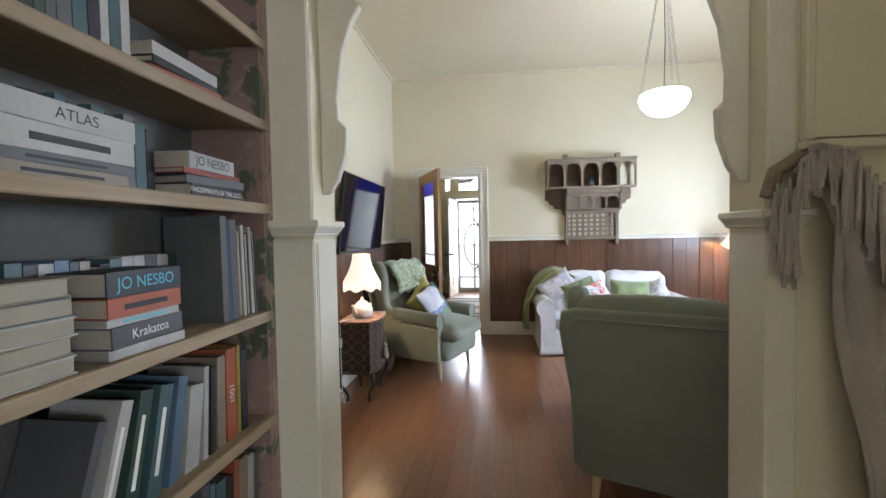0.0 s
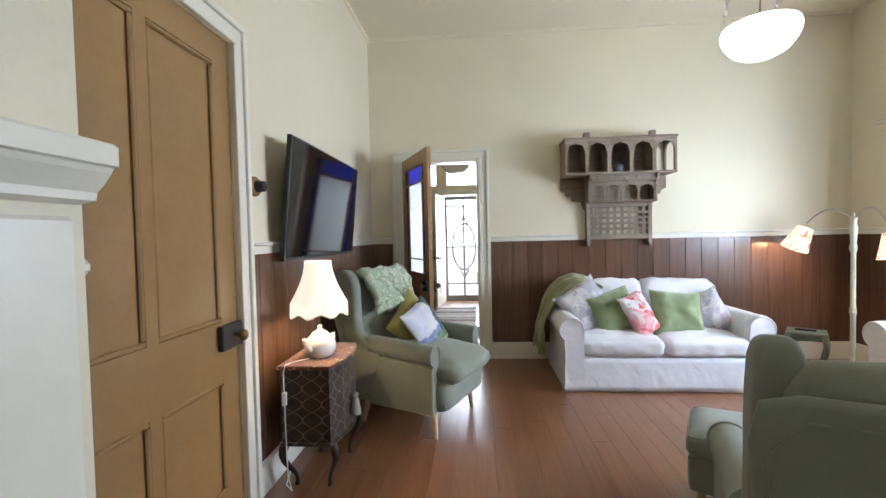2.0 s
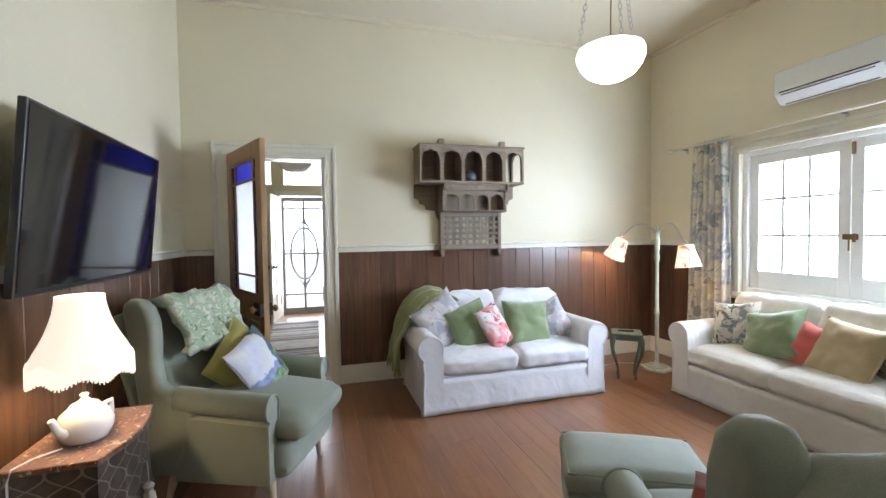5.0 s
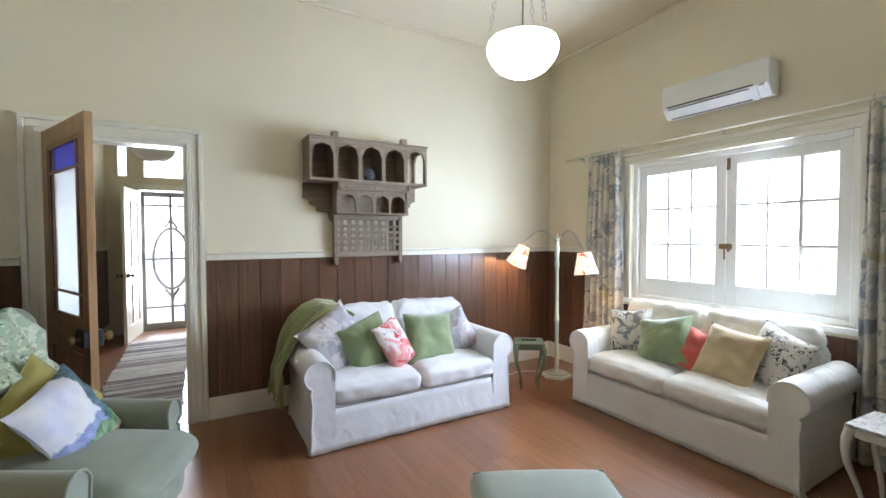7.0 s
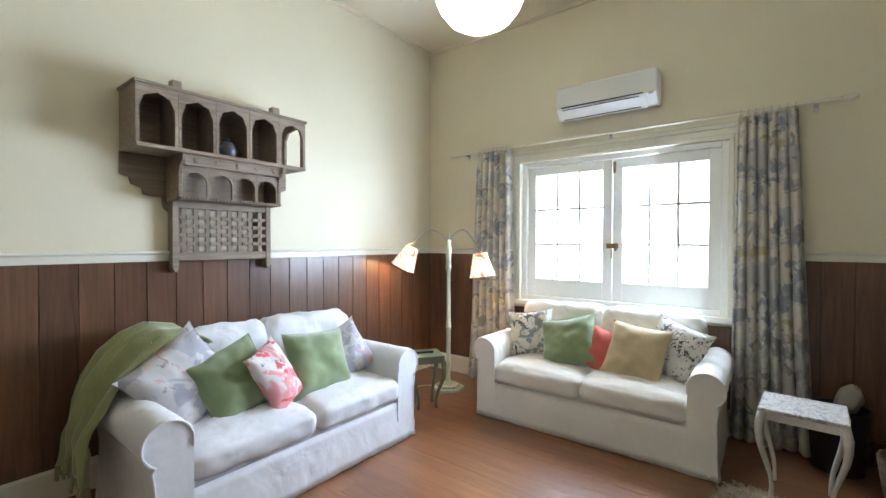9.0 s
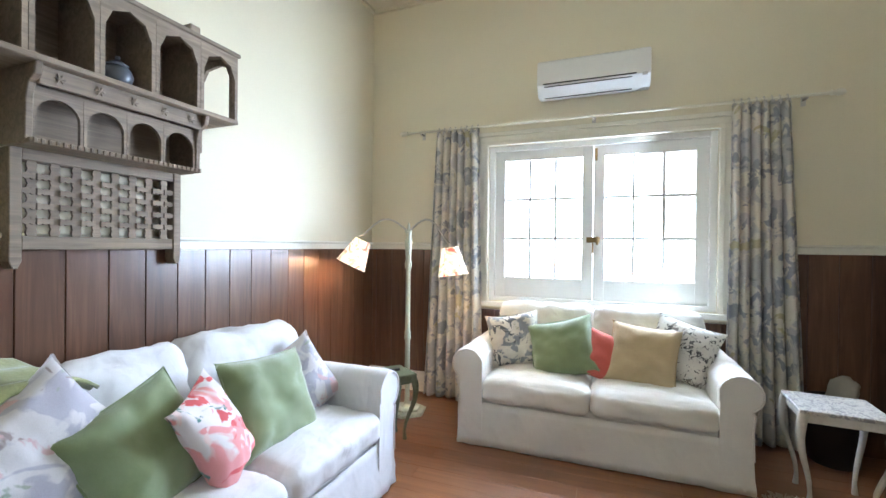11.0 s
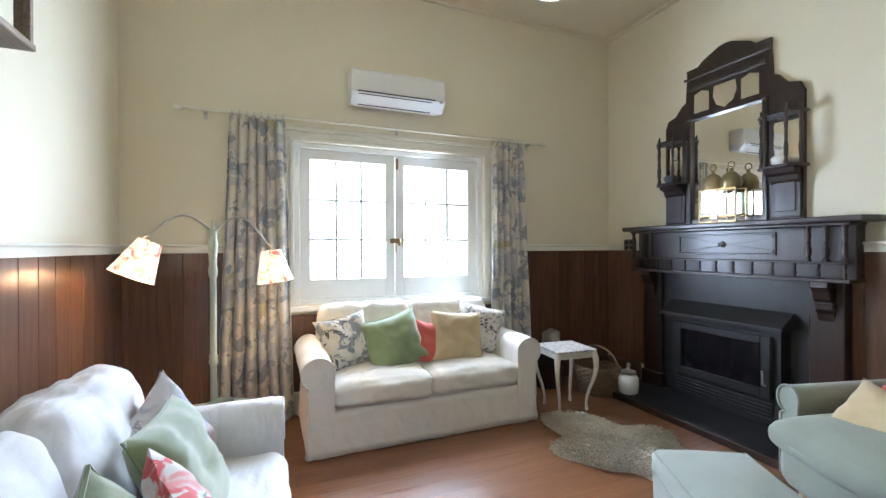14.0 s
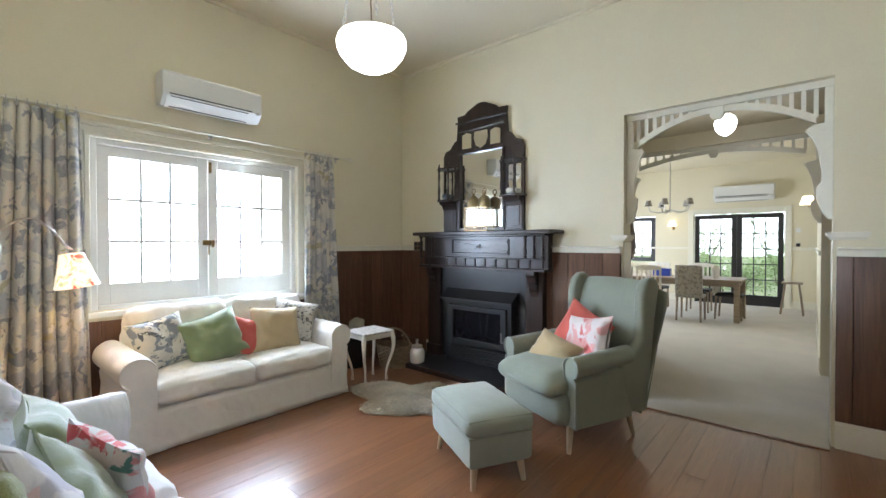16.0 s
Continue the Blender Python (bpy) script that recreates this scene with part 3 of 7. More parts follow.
def fretwork(name, a0, a1, top, y, label, dip=0.27):
    """A valance of slats over two arched boards, with shaped brackets at the posts."""
    f = thing(name, label, "fretwork")
    c, t = (a0 + a1) / 2, 0.032
    part("top_rail", boxes((a0, a1, y - 0.03, y + 0.03, top - 0.05, top)), TRIM, f)
    bm = bmesh.new()
    prism(bm, [(c - 0.05, top - 0.05), (c + 0.05, top - 0.05), (c + 0.05, top - 0.12), (c + 0.028, top - 0.155), (c - 0.028, top - 0.155), (c - 0.05, top - 0.12)], y - 0.026, y + 0.026, "y", 0.003, 1)
    part("centre_block", bm, TRIM, f)
    half = (a1 - a0) / 2
    for s in (-1, 1):
        def low(u):
            return top - 0.10 - dip * (u ** 1.9)
        pts_lo = [(c + s * (0.05 + u * (half - 0.05)), low(u)) for u in [k / 14 for k in range(13)]]
        pts_hi = [(p, q + 0.05 + 0.012 * k / 14) for k, (p, q) in enumerate(pts_lo)]
        bm = bmesh.new()
        prism(bm, pts_lo + pts_hi[::-1], y - t / 2, y + t / 2, "y")
        part("arch_board", bm, TRIM, f)
        e = c + s * half
        bm = bmesh.new()
        prism(bm, [(e, top - 0.05), (e - s * 0.05, top - 0.05), (e - s * 0.05, top - 0.30), (e - s * 0.13, top - 0.315), (e - s * 0.155, top - 0.345), (e - s * 0.12, top - 0.40), (e - s * 0.085, top - 0.50),
                   (e - s * 0.062, top - 0.66), (e - s * 0.066, top - 0.74), (e - s * 0.095, top - 0.77), (e - s * 0.09, top - 0.86), (e - s * 0.06, top - 0.95), (e - s * 0.028, top - 1.0), (e, top - 1.005)], y - t / 2 - 0.002, y + t / 2 + 0.002, "y", 0.004, 1)
        part("bracket", bm, TRIM, f)
        n = 8
        for k in range(n):
            u = 0.22 + 0.74 * k / (n - 1)
            px = c + s * (0.05 + u * (half - 0.05))
            if abs(px - e) < 0.06:
                continue
            part("slat", boxes((px - 0.014, px + 0.014, y - 0.009, y + 0.009, low(u) + 0.045, top - 0.045)), TRIM, f)
    return f


fretwork("fretwork_screen", OP0, OP1, OPZ, YS - 0.10, "cream painted timber fretwork valance in the opening")
fretwork("fretwork_screen", -0.13, 1.90, 2.66, PS - 0.07, "cream painted fretwork valance towards the dining room", 0.17)


def pilaster(x0, x1, y0, y1, top, name="pilaster"):
    bm = bmesh.new()
    box(bm, x0, x1, y0, y1, 0, 1.45, 0.006)
    p = setting(name, bm, TRIM, "cream painted square post with a moulded cap", "post")
    bm = bmesh.new()
    box(bm, x0 + 0.006, x1 - 0.006, y0 + 0.006, y1 - 0.006, 1.504, top, 0.004)
    part("upper_shaft", bm, TRIM, p)
    bm = bmesh.new()
    prof = ((0.002, 1.412), (0.012, 1.418), (0.013, 1.430), (0.020, 1.442), (0.030, 1.458), (0.033, 1.466), (0.040, 1.468), (0.040, 1.496), (0.034, 1.502), (0.002, 1.504))
    rings = [[bm.verts.new(q) for q in ((x0 - g, y0 - g, z + 0.012), (x1 + g, y0 - g, z + 0.012), (x1 + g, min(y1 + g, YS + 0.004), z + 0.012), (x0 - g, min(y1 + g, YS + 0.004), z + 0.012))] for g, z in ((q * 0.78, 1.504 - (1.504 - h) * 0.62) for q, h in prof)]
    for a, b in zip(rings, rings[1:]):
        for i in range(4):
            bm.faces.new((a[i], a[(i + 1) % 4], b[(i + 1) % 4], b[i]))
    bm.faces.new(rings[0][::-1])
    bm.faces.new(rings[-1])
    part("cap", bm, TRIM, p)
    return p


pilaster(OP0 - 0.16, OP0 + 0.004, YS - 0.213, YS - 0.008, OPZ, "post_west")
pilaster(OP1 - 0.004, OP1 + 0.085, YS - 0.213, YS - 0.008, OPZ, "post_east")
bm = bmesh.new()
for x in (OP0 + 0.004,):
    for k in (0.016, 0.030):
        box(bm, x, x + 0.003, YS - 0.213 + k, YS - 0.213 + k + 0.006, 0, 1.435, 0.0014)
setting("post_beads", bm, TRIM, "beaded edge on the opening post", "trim")
# cupboard panel on the passage side
bm = bmesh.new()
box(bm, OP1 + 0.10, PE, YS - 0.222, YS - 0.20, 1.72, 2.5)
box(bm, OP1 + 0.085, PE, YS - 0.235, YS - 0.20, 1.685, 1.712, 0.004)
box(bm, OP1 + 0.09, OP1 + 0.115, YS - 0.232, YS - 0.20, 1.712, 2.15, 0.004)
setting("passage_panel", bm, CREAM, "cream boarded panel with a small ledge", "wall panel")

# hall end: front door, screen door and transoms -----------------------------
fd = panel_door("front_door", 0.82, 2.26, TRIM, "open cream four-panel front door", pose(-0.53, HN - 0.03, 0.005, 0, 0, -97),
                [(0.1, 0.36, 0.22, 0.85), (0.46, 0.72, 0.22, 0.85), (0.1, 0.36, 1.08, 2.1), (0.46, 0.72, 1.08, 2.1)])
rim_lock(fd, 0.75, 0.98, -1, 0.08, 0.06)
rim_lock(fd, 0.75, 0.98, 1, 0.08, 0.06)
sd = thing("screen_door", "white security screen door with an oval motif", "screen door", pose(-0.10, HN + 0.09, 0.0))
bm = bmesh.new()
for b in ((-0.41, -0.355, 0, 2.28), (0.355, 0.41, 0, 2.28), (-0.355, 0.355, 0, 0.12), (-0.355, 0.355, 2.20, 2.28)):
    box(bm, b[0], b[1], -0.018, 0.018, b[2], b[3], 0.004)
part("screen_frame", bm, OUTWHITE, sd)
bm = bmesh.new()
for x in (0.0,):
    box(bm, x - 0.02, x + 0.02, -0.012, 0.012, 0.12, 2.20)
for z in (0.38, 1.18, 2.06):
    box(bm, -0.355, 0.355, -0.011, 0.011, z - 0.014, z + 0.014)
for k in range(11):
    x = -0.33 + 0.066 * k
    box(bm, x - 0.006, x + 0.006, -0.008, 0.008, 2.06, 2.20)
part("grille", bm, OUTWHITE, sd)
bm = bmesh.new()
tube(bm, [(0.25 * math.cos(2 * math.pi * k / 40), -0.004, 1.18 + 0.50 * math.sin(2 * math.pi * k / 40)) for k in range(41)], 0.023, 6)
for s in (-1, 1):
    tube(bm, [(0, -0.004, 1.18 + s * 0.72), (0.02, -0.004, 1.18 + s * 0.62), (0.10, -0.004, 1.18 + s * 0.50)], 0.022, 6)
    tube(bm, [(0, -0.004, 1.18 + s * 0.72), (-0.02, -0.004, 1.18 + s * 0.62), (-0.10, -0.004, 1.18 + s * 0.50)], 0.015, 6)
part("oval_motif", bm, OUTWHITE, sd, "oval scroll of bent bar")
for k, (a, b) in enumerate(((-0.48, 0.32), (-0.82, -0.64))):
    bm = bmesh.new()
    for c in ((a, a + 0.035, 2.48, 3.05), (b - 0.035, b, 2.48, 3.05), (a + 0.035, b - 0.035, 2.48, 2.515), (a + 0.035, b - 0.035, 3.015, 3.05)):
        box(bm, c[0], c[1], HN + 0.03, HN + 0.07, c[2], c[3], 0.003)
    setting("transom_window", bm, TRIM, "cream framed transom window above the front door", "window")
    p = part("transom_glass", boxes((a + 0.035, b - 0.035, HN + 0.045, HN + 0.05, 2.515, 3.015)), PANE)
    p.visible_shadow = False
    tagged(p, "clear transom glass pane", "window pane", "", "structure")
architrave("architrave_front_door", "x", HN, -1, -0.52, 0.32, 2.30, 0, 0.1)

# dining doors and window
def dark_glazing(name, x0, x1, z0, z1, cols, rows, label):
    w = tagged(new(name), label, "french doors" if z0 < 0.1 else "window", "", "structure")
    y0, y1 = DS - 0.09, DS - 0.045
    st, bot = 0.10, (0.24 if z0 < 0.1 else 0.1)
    bm = bmesh.new()
    box(bm, x0, x0 + st, y0, y1, z0, z1)
    box(bm, x1 - st, x1, y0, y1, z0, z1)
    box(bm, x0 + st, x1 - st, y0, y1, z0, z0 + bot)
    box(bm, x0 + st, x1 - st, y0, y1, z1 - st, z1)
    gw, gh = (x1 - x0 - 2 * st) / cols, (z1 - z0 - bot - st) / rows
    for k in range(1, cols):
        box(bm, x0 + st + k * gw - 0.011, x0 + st + k * gw + 0.011, y0 + 0.006, y1 - 0.006, z0 + bot, z1 - st)
    for k in range(1, rows):
        box(bm, x0 + st, x1 - st, y0 + 0.008, y1 - 0.008, z0 + bot + k * gh - 0.011, z0 + bot + k * gh + 0.011)
    part("door_leaf" if z0 < 0.1 else "window_frame", bm, BLACKJ, w)
    for a in range(cols):
        for b in range(rows):
            p = part("pane", boxes((x0 + st + a * gw, x0 + st + (a + 1) * gw, y0 + 0.02, y0 + 0.024, z0 + bot + b * gh, z0 + bot + (b + 1) * gh)), PANE, w)
            p.visible_shadow = False


dark_glazing("door_2", 0.42, 1.283, 0.0, 2.13, 3, 5, "black french door with small panes, shut")
dark_glazing("door_3", 1.287, 2.15, 0.0, 2.13, 3, 5, "black french door with small panes, shut")
dark_glazing("window_2", 3.07, 3.73, 0.97, 2.13, 2, 3, "black framed window with small panes")
bm = bmesh.new()
for a, b, c, e in ((0.28, 0.40, 0, 2.27), (2.17, 2.29, 0, 2.27), (0.40, 2.17, 2.15, 2.27)):
    box(bm, a, b, DS, DS + 0.025, c, e, 0.004)
setting("architrave_french_doors", bm, TRIM, "cream architrave round the dark french doors", "architrave")
setting("dining_dado_rail", boxes((2.29, DE, DS, DS + 0.03, 1.30, 1.35), (DW, 0.28, DS, DS + 0.03, 1.30, 1.35), (DW, DW + 0.03, DS + 0.03, PS - 0.14, 1.30, 1.35)), TRIM, "cream dining room dado rail", "dado rail")
setting("dining_skirting", boxes((2.29, DE, DS, DS + 0.02, 0, 0.16), (DW, 0.28, DS, DS + 0.02, 0, 0.16), (DW, DW + 0.02, DS + 0.02, PS - 0.14, 0, 0.16)), TRIM, "cream dining room skirting board", "skirting")
def landscape_print(name):
    """A painted view on cloth: pale sky, blue hills, a dark tree, green bank and a sand border."""
    m, t, b = nodes_of(name)
    c, sep = t.nodes.new("ShaderNodeTexCoord"), t.nodes.new("ShaderNodeSeparateXYZ")
    t.links.new(c.outputs["Object"], sep.inputs[0])

    def wavy(axis, scale, amount):
        n = t.nodes.new("ShaderNodeMath")
        n.operation = "MULTIPLY_ADD"
        t.links.new(noise_at(t, coords(t), scale, 4), n.inputs[0])
        n.inputs[1].default_value = amount
        t.links.new(sep.outputs[axis], n.inputs[2])
        return n.outputs[0]

    def step(fac, at, soft=0.006):
        r = t.nodes.new("ShaderNodeMapRange")
        r.inputs["From Min"].default_value, r.inputs["From Max"].default_value = at - soft, at + soft
        t.links.new(fac, r.inputs["Value"])
        return r.outputs[0]

    sky = ramp(t, noise_at(t, coords(t), 7, 3), [(0.35, (0.56, 0.58, 0.72)), (0.6, (0.70, 0.69, 0.70))])
    hills = ramp(t, noise_at(t, coords(t), 16, 4), [(0.35, (0.13, 0.17, 0.36)), (0.65, (0.34, 0.38, 0.60))])
    bank = ramp(t, noise_at(t, coords(t), 26, 4), [(0.35, (0.06, 0.13, 0.07)), (0.6, (0.26, 0.38, 0.20))])
    tree = ramp(t, noise_at(t, coords(t), 30, 4), [(0.35, (0.03, 0.07, 0.09)), (0.65, (0.13, 0.20, 0.24))])
    col = mix(t, step(wavy(2, 9, 0.16), 0.03), hills, sky)
    col = mix(t, step(wavy(0, 13, 0.12), 0.165), col, tree)
    col = mix(t, step(wavy(2, 11, 0.12), -0.04), bank, col)
    col = mix(t, step(sep.outputs[2], -0.165, 0.002), (0.55, 0.46, 0.34), col)
    thread = noise_at(t, coords(t), 400, 2)
    t.links.new(mix(t, 1.0, col, ramp(t, thread, [(0.3, (0.87,) * 3), (0.7, (1, 1, 1))]), "MULTIPLY"), b.inputs["Base Color"])
    b.inputs["Roughness"].default_value = 0.85
    bump(t, b, thread, 0.2, 0.002)
    return m


# cloths and paints of the furniture ------------------------------------------
SAGE = cloth("sage_green_upholstery", (0.24, 0.26, 0.205), 380, 0.06)
SAGE_L = cloth("sage_green_piping", (0.29, 0.315, 0.265), 380, 0.05)
GREENVEL = cloth("green_velvet", (0.205, 0.265, 0.115), 300, 0.16, 0.75, 0.45, 0.8)
CORAL = cloth("coral_cotton", (0.55, 0.10, 0.07), 350, 0.08)
BEIGE = cloth("sand_cotton", (0.50, 0.39, 0.22), 350, 0.07)
MUSTARD = cloth("mustard_cotton", (0.34, 0.29, 0.075), 350, 0.07)
OLIVE = cloth("olive_wool", (0.27, 0.29, 0.12), 160, 0.12, 0.95, 0.6, 0.5)
GREYWOOL = cloth("grey_brown_wool", (0.43, 0.385, 0.34), 120, 0.16, 0.95, 0.8, 0.4)
PALEFLORAL = printed("pale_floral_print", (0.64, 0.62, 0.63), [((0.44, 0.43, 0.50), 0.8, 0.50), ((0.60, 0.42, 0.44), 1.1, 0.60), ((0.34, 0.28, 0.28), 1.5, 0.63), ((0.36, 0.40, 0.34), 1.2, 0.64)], 7, 0.85, 0.7)
CORALFLORAL = printed("coral_floral_print", (0.72, 0.68, 0.68), [((0.72, 0.30, 0.30), 0.8, 0.50), ((0.62, 0.09, 0.10), 1.1, 0.56), ((0.10, 0.22, 0.20), 1.3, 0.63), ((0.78, 0.62, 0.60), 1.6, 0.62)], 6, 0.85, 0.7)
PINKFLORAL = printed("pink_peony_print", (0.74, 0.66, 0.64), [((0.74, 0.38, 0.36), 0.7, 0.48), ((0.64, 0.15, 0.14), 1.1, 0.57), ((0.78, 0.70, 0.68), 1.3, 0.60), ((0.16, 0.13, 0.12), 1.0, 0.70)], 5.5, 0.85, 0.7)
GREYFLORAL = printed("grey_floral_print", (0.62, 0.59, 0.50), [((0.24, 0.26, 0.28), 1.0, 0.50), ((0.09, 0.10, 0.11), 1.4, 0.57), ((0.36, 0.38, 0.26), 0.9, 0.63)], 9, 0.85, 0.7)
INKFLORAL = printed("ink_floral_print", (0.66, 0.63, 0.57), [((0.05, 0.05, 0.055), 1.6, 0.57), ((0.22, 0.20, 0.18), 1.1, 0.60)], 13)
QUILT = printed("green_floral_quilt", (0.34, 0.41, 0.28), [((0.54, 0.58, 0.46), 1.1, 0.52), ((0.40, 0.17, 0.17), 1.9, 0.64), ((0.12, 0.20, 0.09), 1.5, 0.60)], 12)
CURTAIN = printed("grey_blue_floral_curtain", (0.82, 0.78, 0.68), [((0.62, 0.61, 0.59), 0.7, 0.50), ((0.40, 0.41, 0.44), 1.05, 0.555), ((0.60, 0.55, 0.36), 0.9, 0.62)], 8, 0.85, 0.6)
ct = CURTAIN.node_tree
lets, both = ct.nodes.new("ShaderNodeBsdfTranslucent"), ct.nodes.new("ShaderNodeMixShader")
ct.links.new(ct.nodes["Principled BSDF"].inputs["Base Color"].links[0].from_socket, lets.inputs["Color"])
both.inputs[0].default_value = 0.3
ct.links.new(ct.nodes["Principled BSDF"].outputs[0], both.inputs[1])
ct.links.new(lets.outputs[0], both.inputs[2])
ct.links.new(both.outputs[0], ct.nodes["Material Output"].inputs["Surface"])
LANDSCAPE = landscape_print("painted_landscape_print")
DARKOAK = wood("dark_mahogany", (0.010, 0.005, 0.004), (0.036, 0.016, 0.011), "z", 0.34, 1.0, 0.1, False, 0.3)
GREYWOOD = wood("weathered_carved_wood", (0.16, 0.122, 0.088), (0.34, 0.27, 0.195), "x", 0.75, 1.4, 0.5, False)
PALEWOOD = wood("pale_beech", (0.42, 0.31, 0.19), (0.60, 0.47, 0.32), "z", 0.4, 1.2, 0.1, False)
TABLEWOOD = wood("dining_oak", (0.20, 0.15, 0.10), (0.36, 0.28, 0.20), "x", 0.45, 1.2, 0.1, False)
SHELFPINE = wood("raw_pine_shelf", (0.21, 0.155, 0.095), (0.35, 0.27, 0.175), "y", 0.6, 1.0, 0.2, True)
MINT = paint("mint_crackle_paint", (0.48, 0.52, 0.40), 0.5, 0.12, 60, 0.3, 6)
GREENPAINT = paint("worn_green_paint", (0.10, 0.115, 0.065), 0.5, 0.15, 60, 0.3, 6)
IVORY = paint("distressed_ivory_paint", (0.66, 0.62, 0.54), 0.5, 0.1, 50, 0.3, 8)
PLASTIC = paint("white_plastic", (0.74, 0.74, 0.72), 0.35, 0.02, 30, 0.0)
DARKPLASTIC = paint("black_plastic", (0.012, 0.012, 0.013), 0.35, 0.05, 60, 0.05)
SCREEN = paint("black_glossy_screen", (0.006, 0.006, 0.008), 0.07, 0.0, 40, 0.0)
PORCELAIN = paint("white_porcelain", (0.80, 0.79, 0.75), 0.12, 0.02, 10, 0.0)
CLAY = paint("blue_grey_stoneware", (0.10, 0.115, 0.14), 0.35, 0.2, 14, 0.2, 20)
SLATE = paint("black_slate_hearth", (0.02, 0.019, 0.02), 0.35, 0.2, 20, 0.2)
WICKER = wood("woven_wicker", (0.12, 0.08, 0.045), (0.26, 0.18, 0.10), "x", 0.7, 3.0, 0.6, False)
PAPER = paint("page_edges", (0.33, 0.30, 0.24), 0.9, 0.1, 200, 0.4)
STEEL = paint("satin_steel", (0.55, 0.53, 0.5), 0.35, 0.05, 60, 0.05, 3, 1.0)
PELT = paint("grey_brown_sheepskin", (0.60, 0.52, 0.38), 1.0, 0.22, 90, 1.0, 5, 0, 0.6, 0.02)
BOWL = glow("lit_opal_glass", (1.0, 0.92, 0.76), 7.0)
FRINGESHADE = glow("lit_cream_silk", (1.0, 0.86, 0.64), 0.62, (0.8, 0.74, 0.63))
SMALLGLOW = glow("lit_small_shade", (1.0, 0.82, 0.5), 3.0)


def lit_print(name):
    m, t, b = nodes_of(name)
    f = noise_at(t, coords(t), 13, 2, 0.5, 1.2)
    c = ramp(t, f, [(0.36, (0.42, 0.46, 0.26)), (0.40, (0.92, 0.78, 0.56)), (0.52, (0.92, 0.78, 0.56)), (0.59, (0.84, 0.50, 0.32)), (0.68, (0.70, 0.14, 0.08))])
    t.links.new(c, b.inputs["Base Color"])
    t.links.new(c, b.inputs["Emission Color"])
    b.inputs["Emission Strength"].default_value = 0.75
    return m


FLORALSHADE = lit_print("lit_floral_shade")


# soft furnishings -----------------------------------------------------------
def pillow_mesh(w, h, d, seed, n=18):
    bm = bmesh.new()
    sides = []
    for s in (-1, 1):
        g = []
        for i in range(n + 1):
            row = []
            for j in range(n + 1):
                u, v = 2 * i / n - 1, 2 * j / n - 1
                e = max(0.0, (1 - u ** 4) * (1 - v ** 4)) ** 0.55
                x = u * w / 2 * (1 - 0.07 * (1 - v * v)) * (1 + 0.03 * abs(v) ** 6)
                z = v * h / 2 * (1 - 0.07 * (1 - u * u)) * (1 + 0.03 * abs(u) ** 6)
                q = Vector((x * 9 + seed * 3.3, s * 2.0, z * 9 + seed))
                y = s * d / 2 * e * (1 + 0.26 * noise.noise(q) + 0.14 * noise.noise(q * 2.7)) + 0.016 * noise.noise(q * 0.5)
                y += 0.006 * e * math.sin(10 * math.atan2(v, u) + seed) * (u * u + v * v)
                row.append(bm.verts.new((x, y, z)))
            g.append(row)
        sides.append(g)
        for i in range(n):
            for j in range(n):
                bm.faces.new((g[i][j], g[i + 1][j], g[i + 1][j + 1], g[i][j + 1]))
    bmesh.ops.remove_doubles(bm, verts=bm.verts[:], dist=0.0045)
    return bm


def pillow(w, h, d, material, label, m, seed, piped=False):
    t = thing("cushion", label, "cushion", m)
    part("cover", pillow_mesh(w, h, d, seed), material, t, "", True)
    if piped:
        bm = bmesh.new()
        loop = []
        for k in range(49):
            a = 2 * math.pi * k / 48
            c, s = math.cos(a), math.sin(a)
            g = max(abs(c), abs(s))
            u, v = c / g, s / g
            loop.append((u * w / 2 * (1 - 0.07 * (1 - v * v)), 0.0, v * h / 2 * (1 - 0.07 * (1 - u * u))))
        tube(bm, loop, 0.005, 6)
        part("piping", bm, material, t)
    return t


def creased(name, colour):
    """Washed cotton cover: long soft creases over a fine weave."""
    m, t, b = nodes_of(name)
    v = coords(t)
    broad = ramp(t, noise_at(t, v, 4, 5), [(0.3, shade(colour, 0.95)), (0.7, shade(colour, 1.04))])
    thread = noise_at(t, v, 420, 2)
    t.links.new(mix(t, 1.0, broad, ramp(t, thread, [(0.3, (0.88,) * 3), (0.7, (1, 1, 1))]), "MULTIPLY"), b.inputs["Base Color"])
    b.inputs["Roughness"].default_value, b.inputs["Sheen Weight"].default_value = 0.9, 0.2
    big = noise_at(t, coords(t, (5, 10, 4), (0.3, 0.5, 0.4)), 1.0, 2, 0.45, 0.7)
    small = noise_at(t, coords(t, (13, 20, 10), (0.9, 0.2, 0.7)), 1.0, 2, 0.45, 0.5)
    s = t.nodes.new("ShaderNodeMath")
    s.operation = "MULTIPLY_ADD"
    t.links.new(small, s.inputs[0])
    s.inputs[1].default_value = 0.2
    t.links.new(big, s.inputs[2])
    fold = t.nodes.new("ShaderNodeMath")
    fold.operation = "PINGPONG"
    t.links.new(noise_at(t, coords(t, (3.2, 5, 2.4), (0.5, 0.9, 0.3)), 1.0, 1, 0.4, 1.0), fold.inputs[0])
    fold.inputs[1].default_value = 0.09
    sharp = t.nodes.new("ShaderNodeMath")
    sharp.operation = "MULTIPLY_ADD"
    t.links.new(fold.outputs[0], sharp.inputs[0])
    sharp.inputs[1].default_value = 0.5
    t.links.new(s.outputs[0], sharp.inputs[2])
    bump(t, b, sharp.outputs[0], 0.6, 0.026)
    return m


# One cotton in two tints: bluish for window light, cream for warm light.
COTTON = creased("cool_lit_cotton_cover", (0.76, 0.76, 0.79))
WARMLITCOTTON = creased("warm_lit_cotton_cover", (0.75, 0.715, 0.64))


